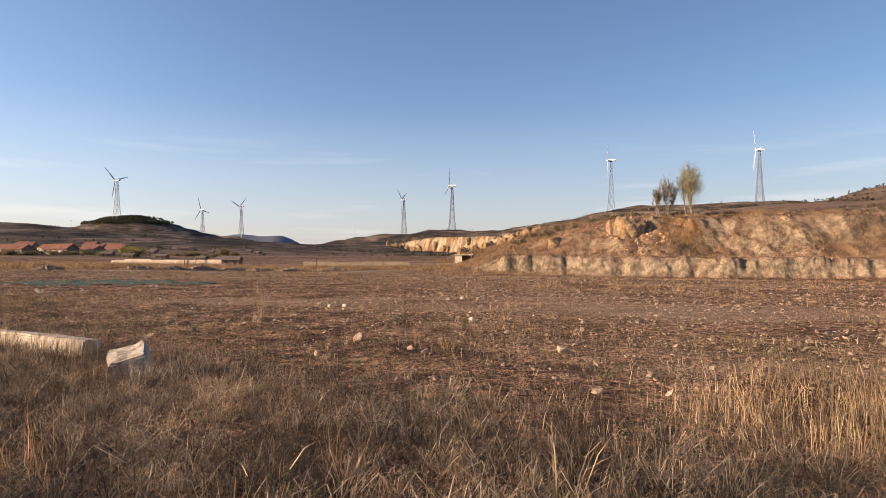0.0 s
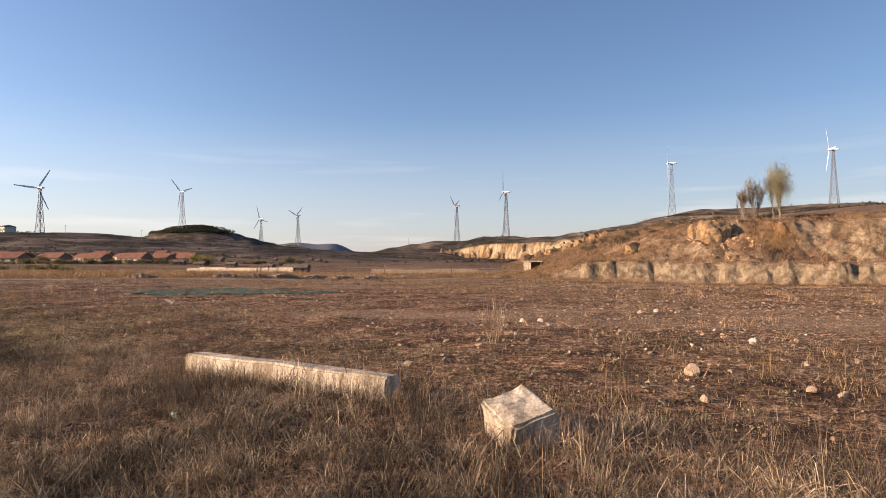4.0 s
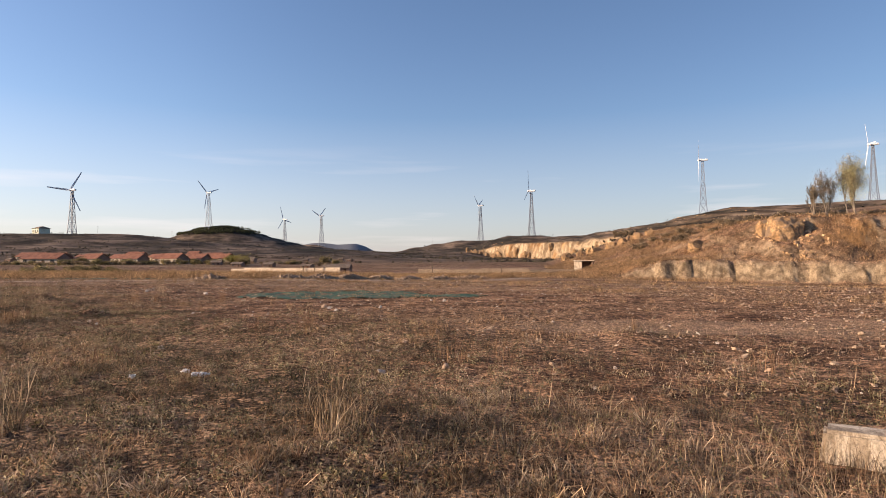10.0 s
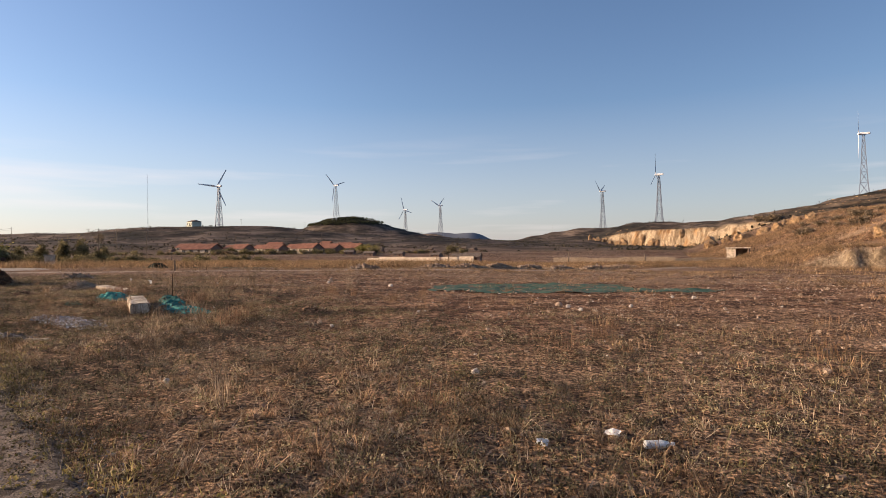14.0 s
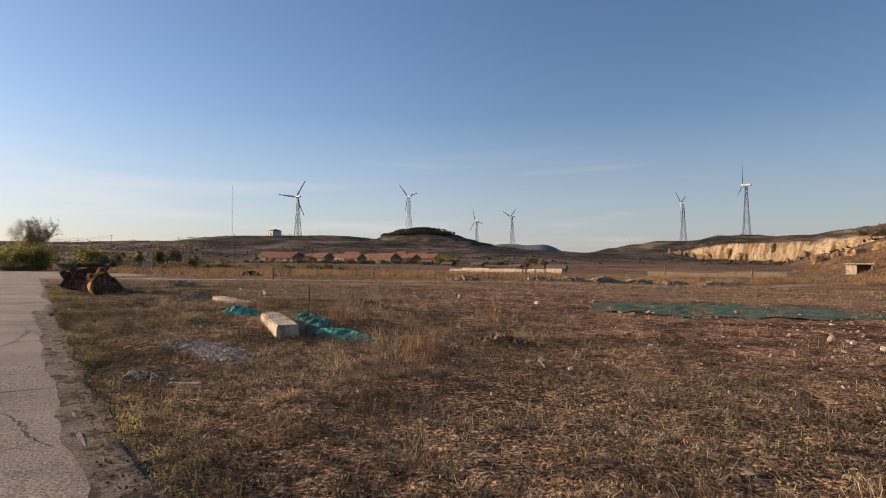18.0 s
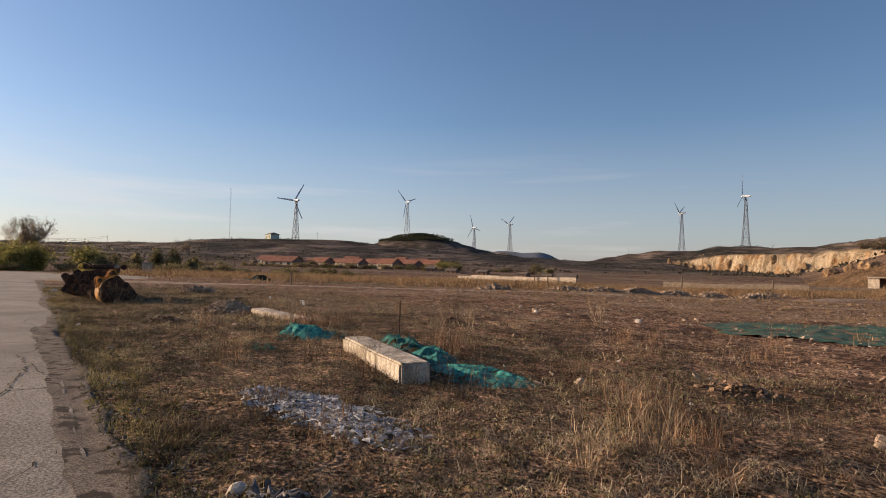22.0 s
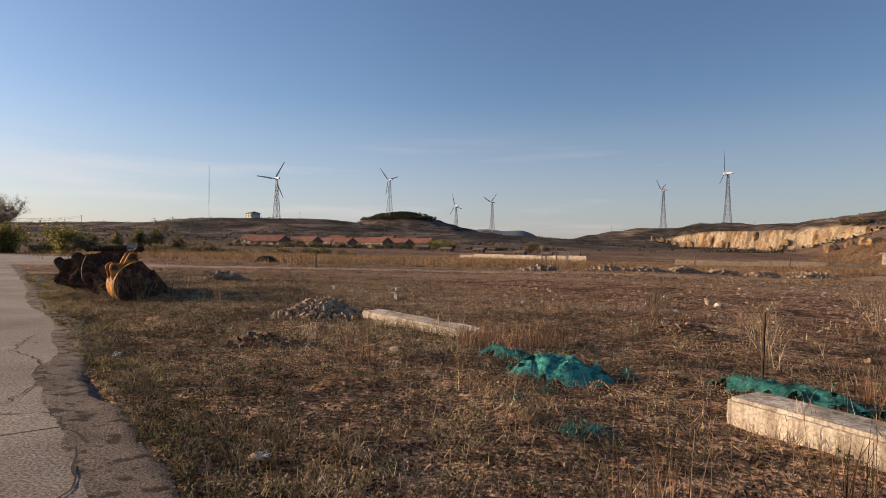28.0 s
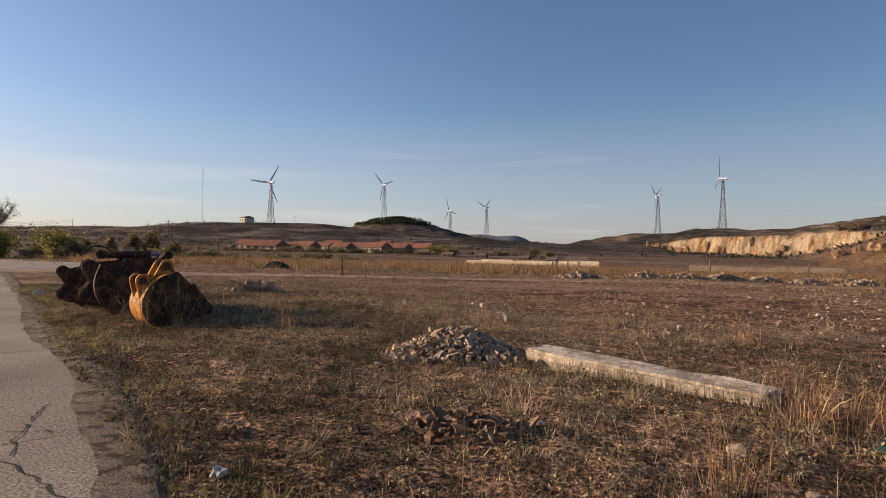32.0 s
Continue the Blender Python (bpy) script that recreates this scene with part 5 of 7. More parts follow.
for k, (x, y, s, p) in enumerate((
        (0.7, 14.6, 0.19, 1), (2.0, 9.8, 0.27, 0), (-1.6, 11.1, 0.22, 0), (0.7, 21.5, 0.2, 1), (-3.7, 14.5, 0.12, 0), (-4.1, 19.5, 0.13, 0), (-1.4, 16.7, 0.12, 0),
        (1.0, 12.0, 0.1, 0), (-0.55, 10.0, 0.12, 0), (1.8, 6.9, 0.15, 0), (2.17, 4.0, 0.09, 0), (2.35, 4.0, 0.08, 1), (-3.1, 18.7, 0.17, 1), (0.2, 21.4, 0.18, 0), (-3.9, 15.7, 0.12, 1),
        (-1.2, 16.6, 0.14, 0), (-2.0, 9.4, 0.13, 0), (0.7, 16.1, 0.12, 0), (-0.3, 9.8, 0.12, 0), (-17.9, 16.3, 0.14, 1), (-10.8, 15.3, 0.12, 0), (-9.9, 15.0, 0.08, 1),
        (-16.0, 26.2, 0.16, 1), (-17.3, 25.3, 0.16, 1), (-14.1, 29.1, 0.16, 1), (-4.0, 15.8, 0.16, 0), (-3.6, 18.8, 0.16, 1), (-9.7, 18.7, 0.1, 0), (-9.2, 9.75, 0.06, 1),
        (-17.7, 25.8, 0.15, 1), (-14.7, 29.7, 0.15, 1), (-12.4, 15.6, 0.1, 0), (-12.4, 14.8, 0.13, 0), (-14.9, 13.1, 0.05, 1), (-21.5, 14.7, 0.12, 1), (-26.6, 33.8, 0.27, 1), (-29.0, 34.5, 0.18, 0),
        (-22.3, 20.4, 0.11, 1), (-23.0, 20.5, 0.11, 0), (-40.2, 35.1, 0.2, 0), (-18.0, 26.2, 0.22, 0), (-20.9, 18.6, 0.09, 0), (-22.9, 20.9, 0.12, 0), (-34.55, 24.2, 0.17, 0),
        (-34.9, 32.2, 0.14, 1), (-30.2, 34.5, 0.22, 1), (-39.7, 34.5, 0.25, 0), (-33.0, 20.2, 0.05, 1), (-33.6, 20.3, 0.08, 0), (-31.6, 37.2, 0.16, 1), (-30.4, 35.1, 0.22, 0),
        (-34.2, 23.6, 0.12, 0), (-38.4, 26.1, 0.07, 1), (-38.5, 24.9, 0.06, 0), (-35.9, 34.1, 0.12, 0), (24.7, 70.6, 0.4, 1), (-52.4, 31.3, 0.3, 1), (-26.7, 21.9, 0.14, 0), (-26.2, 22.3, 0.16, 0), (-25.6, 22.9, 0.09, 1))):
    stone(x, y, s * 0.54, k, bool(p))


def stone_soup(x, y, size, rng, flat=0.6):
    """Many small stones as one mesh: a split lump of eight corners each."""
    n = len(x)
    base = np.array([[x, y, z] for z in (-0.6, 0.6) for x, y in ((-0.8, -0.7), (0.8, -0.7), (0.8, 0.7), (-0.8, 0.7))])
    tri = np.array([[4, 5, 6], [4, 6, 7], [0, 1, 5], [0, 5, 4], [1, 2, 6], [1, 6, 5], [2, 3, 7], [2, 7, 6], [3, 0, 4], [3, 4, 7]])
    v = base[None] * rng.uniform(0.55, 1.2, (n, 8, 1)) * np.array([1, 1, flat]) * rng.uniform(0.7, 1.2, (n, 1, 3)) + rng.normal(0, 0.13, (n, 8, 3))
    tip = rng.normal(0, 0.3, (n, 2))
    v[..., 2] += v[..., 0] * tip[:, :1] + v[..., 1] * tip[:, 1:]
    a = rng.uniform(0, math.tau, n)
    c, s = np.cos(a)[:, None], np.sin(a)[:, None]
    v = np.stack([v[..., 0] * c - v[..., 1] * s, v[..., 0] * s + v[..., 1] * c, v[..., 2]], -1) * size[:, None, None]
    v += np.stack([x, y, terrain(x, y) + size * 0.2], 1)[:, None]
    f = (np.arange(n)[:, None, None] * 8 + tri[None]).reshape(-1, 3)
    return v.reshape(-1, 3), f


rng = np.random.default_rng(3)


def scatter(n, a0, a1, s0, s1, power=1.0):
    """Places in the field, by metres along the road and off its edge."""
    a = rng.uniform(a0, a1, n)
    s = s0 + (s1 - s0) * rng.uniform(0, 1, n) ** power
    return -18.48 - 0.860 * a + 0.510 * s, 10.45 + 0.510 * a + 0.860 * s, a, s


BLOCKED = [(-8.96, 10.94, -5.66, 9.24, 0.30), (-30.62, 22.82, -28.34, 20.72, 0.46), (-36.78, 27.2, -34.18, 25.9, 0.42)]


def clear_of_blocks(x, y, margin):
    """True where nothing cast stands."""
    ok = np.ones(len(x), bool)
    for x0, y0, x1, y1, w in BLOCKED:
        d = np.hypot(x1 - x0, y1 - y0)
        ux, uy = (x1 - x0) / d, (y1 - y0) / d
        u, v = (x - x0) * ux + (y - y0) * uy, -(x - x0) * uy + (y - y0) * ux
        ok &= ~((u > -margin) & (u < d + margin) & (v > -margin) & (v < w + margin))
    return ok & (np.hypot(x + 4.12, y - 7.92) > 0.42)


x, y, a, s = scatter(40000, -42, 60, 3.0, 48, 0.9)
patchy = fbm(x / 5, y / 5, 3, 71) + 0.35 * step(5, 12, s)
keep = (rng.uniform(0, 1, len(x)) < np.clip(0.30 + 0.9 * patchy, 0.05, 1)) & clear_of_blocks(x, y, 0.03)
x, y = x[keep], y[keep]
size = 0.009 + 0.014 * rng.exponential(1.0, len(x)).clip(0, 4.5)
stones = thing("field_stones", soup("field_stones", *stone_soup(x, y, size, rng)), M_STONE, "scattered tan stones and clods on bare earth", "stones", kind="stuff")


def clods(n, s0, s1, lo, hi, power):
    """Small clods: blunt crumbs without an underside."""
    x, y, a, s = scatter(n, -44, 56, s0, s1, power)
    keep = (rng.uniform(0, 1, n) < 0.55 + 0.8 * fbm(x / 3, y / 3, 3, 73)) & clear_of_blocks(x, y, 0.02)
    x, y = x[keep], y[keep]
    m = len(x)
    size = lo + (hi - lo) * rng.uniform(0, 1, m) ** 2.5
    base = np.array([[1, 0, -0.3], [0, 1, -0.3], [-1, 0, -0.3], [0, -1, -0.3], [0.6, 0, 0.5], [0, 0.6, 0.45], [-0.6, 0, 0.5], [0, -0.6, 0.4]])
    v = base[None] * rng.uniform(0.55, 1.3, (m, 8, 1)) + rng.normal(0, 0.12, (m, 8, 3))
    t = rng.uniform(0, math.tau, m)
    c, q = np.cos(t)[:, None], np.sin(t)[:, None]
    v = np.stack([v[..., 0] * c - v[..., 1] * q, v[..., 0] * q + v[..., 1] * c, v[..., 2]], -1) * size[:, None, None]
    v += np.stack([x, y, terrain(x, y) + size * 0.2], 1)[:, None]
    f = np.array([[4, 5, 6], [4, 6, 7], [0, 1, 5], [0, 5, 4], [1, 2, 6], [1, 6, 5], [2, 3, 7], [2, 7, 6], [3, 0, 4], [3, 4, 7]])
    return v.reshape(-1, 3), (np.arange(m)[:, None, None] * 8 + f[None]).reshape(-1, 3)


M_CLOD = grained("earth_clod", (0.10, 0.06, 0.038), (0.30, 0.19, 0.12), 3, 0.95, 0, 8, 0.01, vary=0.6)
thing("earth_clods", soup("earth_clods", *clods(48000, 1.5, 30, 0.008, 0.042, 0.9)), M_CLOD, "brown clods and crumbs on bare earth", "clods", kind="stuff")
x, y = rng.normal(-13, 7, 700), rng.normal(27, 6, 700)
x2, y2, a2, s2 = scatter(7000, -44, -6, 7, 30, 0.9)
keep = rng.uniform(0, 1, len(x2)) < 0.55 + 0.9 * fbm(x2 / 2.5, y2 / 1.5, 3, 75)
x, y = np.concatenate([x, x2[keep]]), np.concatenate([y, y2[keep]])
thing("broken_stones", soup("broken_stones", *stone_soup(x, y, 0.010 + 0.014 * rng.exponential(1.0, len(x)).clip(0, 4), rng)), M_STONE, "strewn broken tan stones on bare reddish earth", "stones", kind="stuff")
x, y, a, s = scatter(4200, -42, 60, 6, 60, 0.9)
pale_stones = thing("pale_field_stones", soup("pale_field_stones", *stone_soup(x, y, 0.007 + 0.011 * rng.exponential(1.0, len(x)).clip(0, 4), rng)), M_WHITESTONE, "scattered small white stones on bare earth", "stones", kind="stuff")
M_GRIT = grained("shoulder_grit", (0.12, 0.108, 0.10), (0.28, 0.255, 0.235), 4, 0.9, 0, 8, 0.005, vary=0.5)
x, y, a, s = scatter(9500, -12, 44, 0.0, 0.55)
s = s + np.interp(a, EDGE_ALONG, EDGE_OUT) + 0.08
x, y = -18.48 - 0.860 * a + 0.510 * s, 10.45 + 0.510 * a + 0.860 * s
thing("shoulder_gravel", soup("shoulder_gravel", *stone_soup(x, y, 0.004 + 0.016 * rng.uniform(0, 1, len(x)) ** 2, rng)), M_GRIT, "grey-brown gravel and concrete crumbs on the shoulder", "gravel", kind="stuff")


def heap(name, cx, cy, rx, ry, h, n, lo, hi, mat, label, turn=0.0, flat=0.6, shards=False):
    """A heap of broken pieces over a low mound."""
    u, v = rng.normal(0, 0.45, n), rng.normal(0, 0.45, n)
    keep = u * u + v * v < 1.1
    u, v = u[keep], v[keep]
    c, s = math.cos(radians(turn)), math.sin(radians(turn))
    x, y = cx + (u * rx) * c - (v * ry) * s, cy + (u * rx) * s + (v * ry) * c
    lift = h * np.exp(-2.2 * (u * u + v * v)) * rng.uniform(0.75, 1.05, len(u))
    size = rng.uniform(lo, hi, len(u)) * rng.uniform(0.6, 1.0, len(u))
    if shards:
        m = len(u)
        ang = np.sort(rng.uniform(0, math.tau, (m, 5)), 1)
        r = size[:, None] * rng.uniform(0.7, 1.2, (m, 5))
        p = np.stack([r * np.cos(ang), r * np.sin(ang) * 0.75, np.zeros((m, 5))], -1)
        t1, t2 = rng.normal(0, 0.32, m), rng.normal(0, 0.32, m)
        p[..., 2] = p[..., 0] * t1[:, None] + p[..., 1] * t2[:, None]
        base = np.stack([x, y, terrain(x, y) + lift + 0.012], 1)[:, None]
        top = p + base
        low = p + base - np.array([0, 0, 0.012])
        vv = np.concatenate([top, low], 1).reshape(-1, 3)
        fan = [[0, 1, 2], [0, 2, 3], [0, 3, 4], [5, 7, 6], [5, 8, 7], [5, 9, 8]]
        rim = [q for i in range(5) for q in ([i, i + 5, (i + 1) % 5], [(i + 1) % 5, i + 5, (i + 1) % 5 + 5])]
        ff = (np.arange(m)[:, None, None] * 10 + np.array(fan + rim)[None]).reshape(-1, 3)
    else:
        vv, ff = stone_soup(x, y, size, rng, flat)
        vv = vv + np.repeat(np.stack([0 * lift, 0 * lift, lift], 1), 8, 0)
    t = thing(name, soup(name, vv, ff), mat, label, name.replace("_", " "), kind="stuff")
    g = np.linspace(-1.25, 1.25, 21)
    bm = bmesh.new()
    grid = {}
    gp, gq = np.meshgrid(g, g, indexing="ij")
    gx, gy = cx + gp * rx * c - gq * ry * s, cy + gp * rx * s + gq * ry * c
    gz = terrain(gx, gy) - 0.05 + 0.92 * h * np.exp(-2.2 * (gp * gp + gq * gq))
    for i in range(21):
        for j in range(21):
            grid[i, j] = bm.verts.new((gx[i, j], gy[i, j], gz[i, j]))
    for i in range(20):
        for j in range(20):
            bm.faces.new((grid[i, j], grid[i + 1, j], grid[i + 1, j + 1], grid[i, j + 1]))
    part("heap_core", bm, mat, t)
    return t


heap("slate_chip_heap", -28.15, 18.8, 1.45, 0.5, 0.035, 1500, 0.02, 0.075, M_CHIP, "spread heap of grey and white stone chips", -18, shards=True)
heap("rubble_heap", -37.75, 27.3, 1.05, 0.8, 0.36, 1300, 0.025, 0.075, M_STONE, "heap of broken grey-tan rubble beside a concrete slab", 20, 0.8)
heap("gravel_patch", -27.05, 16.75, 0.45, 0.3, 0.05, 70, 0.02, 0.06, M_GRIT, "small spill of dark broken stones on the verge", 0, 0.7)
stone(-27.4, 16.75, 0.09, 2, True, "pale grey stone standing on the verge")
for x, y, rx, ry, h in ((-37.5, 72.5, 2.4, 0.8, 0.45), (-34.4, 74.6, 2.2, 0.8, 0.5), (-31.2, 76.4, 2.4, 0.8, 0.6), (-27.8, 78.2, 2.3, 0.8, 0.5), (-24.4, 79.4, 2.2, 0.8, 0.45), (-20.4, 79.0, 2.6, 0.9, 0.5), (-41.5, 62, 1.6, 0.7, 0.35), (-18, 96, 4, 1, 0.4), (-49.0, 36.6, 0.9, 0.5, 0.22)):
    heap("rubble_heap", x, y, rx, ry, h, 300, 0.05, 0.24, M_STONE, "low line of dumped rubble across the field", 30, 0.75)

# ---- green netting ----


M_DARKNET = grained("dark_green_netting", (0.012, 0.02, 0.014), (0.035, 0.05, 0.035), 3, 0.85, 0, 9, 0.02, vary=0.3)


def net(cx, cy, rx, ry, h, turn, seed, label, strands=1500, mat=M_NET):
    """A crumpled heap of debris netting: folded sheet with loose strands."""
    c, s = math.cos(radians(turn)), math.sin(radians(turn))
    n, w = 84, 52
    u, v = np.meshgrid(np.linspace(-1, 1, n), np.linspace(-1, 1, w), indexing="ij")
    r = np.hypot(u, v)
    wob = 1 + 0.28 * fbm(np.arctan2(v, u) * 1.5 + seed, r * 0 + seed, 3, seed)
    x = cx + u * rx * wob * c - v * ry * wob * s
    y = cy + u * rx * wob * s + v * ry * wob * c
    folds = 1 - np.abs(fbm(u * 3.2 * rx + seed, v * 3.2 * ry, 3, seed)) * 1.7
    z = terrain(x, y) - 0.05 + h * np.clip(1.15 - r**2, -0.05, 1) * (0.45 + 0.6 * folds)
    pts = np.stack([x, y, z], -1).reshape(-1, 3)
    i, j = np.meshgrid(np.arange(n - 1), np.arange(w - 1), indexing="ij")
    inside = ((r < 1.02) & (fbm(x * 2.6, y * 2.6, 3, seed + 50) > -0.2) & (fbm(x * 7.5, y * 7.5, 2, seed + 80) > -0.42))[:-1, :-1].ravel()
    q = np.stack([i * w + j, (i + 1) * w + j, (i + 1) * w + j + 1, i * w + j + 1], -1).reshape(-1, 4)[inside]
    used = np.unique(q)
    remap = np.zeros(len(pts), int)
    remap[used] = np.arange(len(used))
    me = soup("netting", pts[used], remap[q])
    t = thing("debris_netting", me, mat, label, "netting", "heaps of netting")
    g = np.random.default_rng(seed)
    k = used[g.integers(0, len(used), strands)]
    soup_part("fraying", blades(pts[k] + np.array([0, 0, 0.004]), 0.10, 0.008, 9.0, g, 0.2), mat, t, "frayed loose green strands")["kind"] = "stuff"


net(-30.05, 23.95, 0.95, 0.36, 0.22, -40, 1, "crumpled teal-green debris netting behind a concrete beam", 700)
net(-28.95, 22.95, 0.95, 0.42, 0.22, -42, 2, "crumpled teal-green debris netting behind a concrete beam", 700)
net(-27.5, 21.85, 0.95, 0.62, 0.15, -34, 3, "crumpled teal-green debris netting spilling past a beam's end", 700)
net(-33.15, 24.7, 0.55, 0.26, 0.15, -20, 4, "small heap of teal-green debris netting in dry grass", 700)
net(-32.35, 23.95, 0.66, 0.38, 0.26, 20, 5, "small heap of teal-green debris netting in dry grass", 700)
net(-31.75, 24.45, 0.34, 0.26, 0.16, 10, 6, "scrap of green debris netting in dry grass", 700)
net(-31.75, 21.95, 0.26, 0.16, 0.10, 60, 7, "scrap of green debris netting in dry grass", 700)
net(-32.4, 23.0, 0.4, 0.12, 0.07, 50, 8, "scrap of green debris netting in dry grass", 500)
net(-68.3, 63.2, 1.4, 0.7, 0.65, 0, 9, "dark heap of green netting in the far grass", 300, M_DARKNET)


def flat_net(cx, cy, rx, ry, turn, seed, label):
    """A torn sheet of netting spread over the ground, earth lying on it in places."""
    c, s = math.cos(radians(turn)), math.sin(radians(turn))
    n, w = 90, 44
    bm = bmesh.new()
    grid = {}
    gu, gv = np.meshgrid(2 * np.arange(n + 1) / n - 1, 2 * np.arange(w + 1) / w - 1, indexing="ij")
    gx, gy = cx + gu * rx * c - gv * ry * s, cy + gu * rx * s + gv * ry * c
    gz = terrain(gx, gy)
    for i in range(n + 1):
        for j in range(w + 1):
            u, v = gu[i, j], gv[i, j]
            edge = 1 + 0.45 * noise.noise((u * 2.0, v * 2.0, seed)) + 0.3 * noise.noise((u * 9, v * 6, seed))
            if abs(u) ** 2.5 + abs(v) ** 2.5 > edge:
                continue
            x, y = gx[i, j], gy[i, j]
            grid[i, j] = bm.verts.new((x, y, gz[i, j] + 0.02 + 0.06 * noise.noise((x * 0.9, y * 1.6, seed)) + 0.04 * noise.noise((x * 2.6, y * 3.4, seed))))
    for i in range(n):
        for j in range(w):
            q = [(i, j), (i + 1, j), (i + 1, j + 1), (i, j + 1)]
            if all(k in grid for k in q):
                bm.faces.new([grid[k] for k in q])
    for vtx in [v for v in bm.verts if not v.link_faces]:
        bm.verts.remove(vtx)
    thing("spread_netting", finish("spread_netting", bm), M_NETFLAT, label, "netting", "sheets of netting")


flat_net(-20.3, 34.4, 4.4, 3.1, 8, 1, "faded dark green netting spread flat over the field")
flat_net(-14.8, 33.5, 2.2, 1.0, 0, 2, "strip of faded green netting spread flat over the field")
flat_net(-64.5, 63.6, 8, 2.0, -12, 3, "long strip of dark green netting across the far field")
flat_net(-53.5, 63.5, 5, 1.6, 5, 4, "strip of dark green netting across the far field")

# ---- litter ----


def litter(name, x, y, mat, size, label, seed, length=1.0):
    bm = stone_mesh(seed, 0.45, 2)
    rough_up(bm, 0.35, 2.2, seed)
    ob = thing(name, finish(name, bm), mat, label, "litter", "litter")
    ob.matrix_basis = Matrix.Translation((x, y, ground_z(x, y) + size * 0.3)) @ Matrix.Rotation(seed, 4, "Z") @ Matrix.Diagonal((size * length, size, size, 1))


def bottle(x, y, turn, mat, label):
    t = empty("plastic_bottle", Matrix.Translation((x, y, ground_z(x, y) + 0.05)) @ Matrix.Rotation(radians(turn), 4, "Z"), label, "bottle", "litter")
    bm = bmesh.new()
    prof = [(-0.11, 0.028), (-0.1, 0.034), (0.04, 0.034), (0.09, 0.02), (0.1, 0.013), (0.115, 0.013)]
    rings = [[bm.verts.new((px, r * math.cos(k * math.tau / 12), r * math.sin(k * math.tau / 12))) for k in range(12)] for px, r in prof]
    for p, q in zip(rings, rings[1:]):
        for k in range(12):
            bm.faces.new((p[k], p[(k + 1) % 12], q[(k + 1) % 12], q[k]))
    bm.faces.new(rings[0])
    part("bottle_body", bm, mat, t)
    bm = bmesh.new()
    rod(bm, (0.115, 0, 0), (0.135, 0, 0), 0.016, 0.016, 12)
    part("cap", bm, M_TRASH, t)


litter("crumpled_bag", -16.6, 13.6, M_TRASH, 0.065, "crumpled white plastic scrap in dry grass", 1)
litter("crumpled_bag", -16.05, 14.0, M_TRASH, 0.07, "crumpled white plastic scrap in dry grass", 2, 1.4)
litter("crumpled_bag", -33.55, 20.35, M_TRASH, 0.06, "small white paper scrap in dry grass", 3)
litter("crumpled_bag", -37.6, 22.5, M_TRASH, 0.07, "small white paper scrap on the verge", 4)
litter("crumpled_bag", -36.0, 24.4, M_TRASH, 0.05, "small white paper scrap in dry grass", 5)
def bent_scrap(x, y, size, turn, label):
    """A curled strip of stiff white plastic standing on one end."""
    bm = bmesh.new()
    rows = []
    for k in range(9):
        u = k / 8
        a = 2.6 * u
        px, pz = size * (0.9 * u - 0.35 * math.sin(a)), size * (0.15 + 0.75 * math.sin(a * 0.75) ** 2 * (1 - 0.2 * u))
        w = size * (0.12 + 0.30 * u * (1.15 - u))
        rows.append([bm.verts.new((px, q * w, pz + 0.04 * size * q)) for q in (-1, 0, 1)])
    for p, q in zip(rows, rows[1:]):
        for j in (0, 1):
            bm.faces.new((p[j], q[j], q[j + 1], p[j + 1]))
    bmesh.ops.solidify(bm, geom=bm.faces[:], thickness=size * 0.05)
    rough_up(bm, size * 0.05, 6, x)
    ob = thing("bent_scrap", finish("bent_scrap", bm), M_TRASH, label, "litter", "litter")
    ob.matrix_basis = Matrix.Translation((x, y, ground_z(x, y) - size * 0.1)) @ Matrix.Rotation(radians(turn), 4, "Z")


bent_scrap(-38.3, 31.6, 0.3, 160, "bent scrap of white plastic sheet in the dry field")
bent_scrap(-41.6, 33.6, 0.22, 130, "curled white plastic scrap standing in the dry field")
bottle(-15.7, 13.75, 20, M_TRASH, "white plastic bottle lying in dry grass")
litter("crumpled_wrapper", -7.62, 8.3, M_GREENTRASH, 0.055, "crumpled pale green wrapper in dry grass", 6, 1.5)


M_PLANK = grained("weathered_pale_wood", (0.36, 0.29, 0.20), (0.56, 0.47, 0.34), 5, 0.85, 0, 8, 0.006)


def plank(x, y, turn, size, label, mat=None):
    bm = bmesh.new()
    box(bm, -size[0] / 2, -size[1] / 2, 0, size[0] / 2, size[1] / 2, size[2], None, 0.006)
    rough_up(bm, 0.006, 5)
    ob = thing("plank", finish("plank", bm), mat or M_WOODPOST, label, "plank", "planks")
    ob.matrix_basis = stand(x, y, turn, -0.02)


plank(-26.35, 16.7, 18, (0.42, 0.09, 0.035), "short pale plank lying on the verge", M_PLANK)
plank(-25.2, 97.5, 10, (2.6, 0.5, 0.2), "pale plank lying across the far rubble")
plank(-38.1, 23.2, -50, (0.35, 0.025, 0.02), "thin pale stick on the verge")

# ---- bushes of bare stems ----


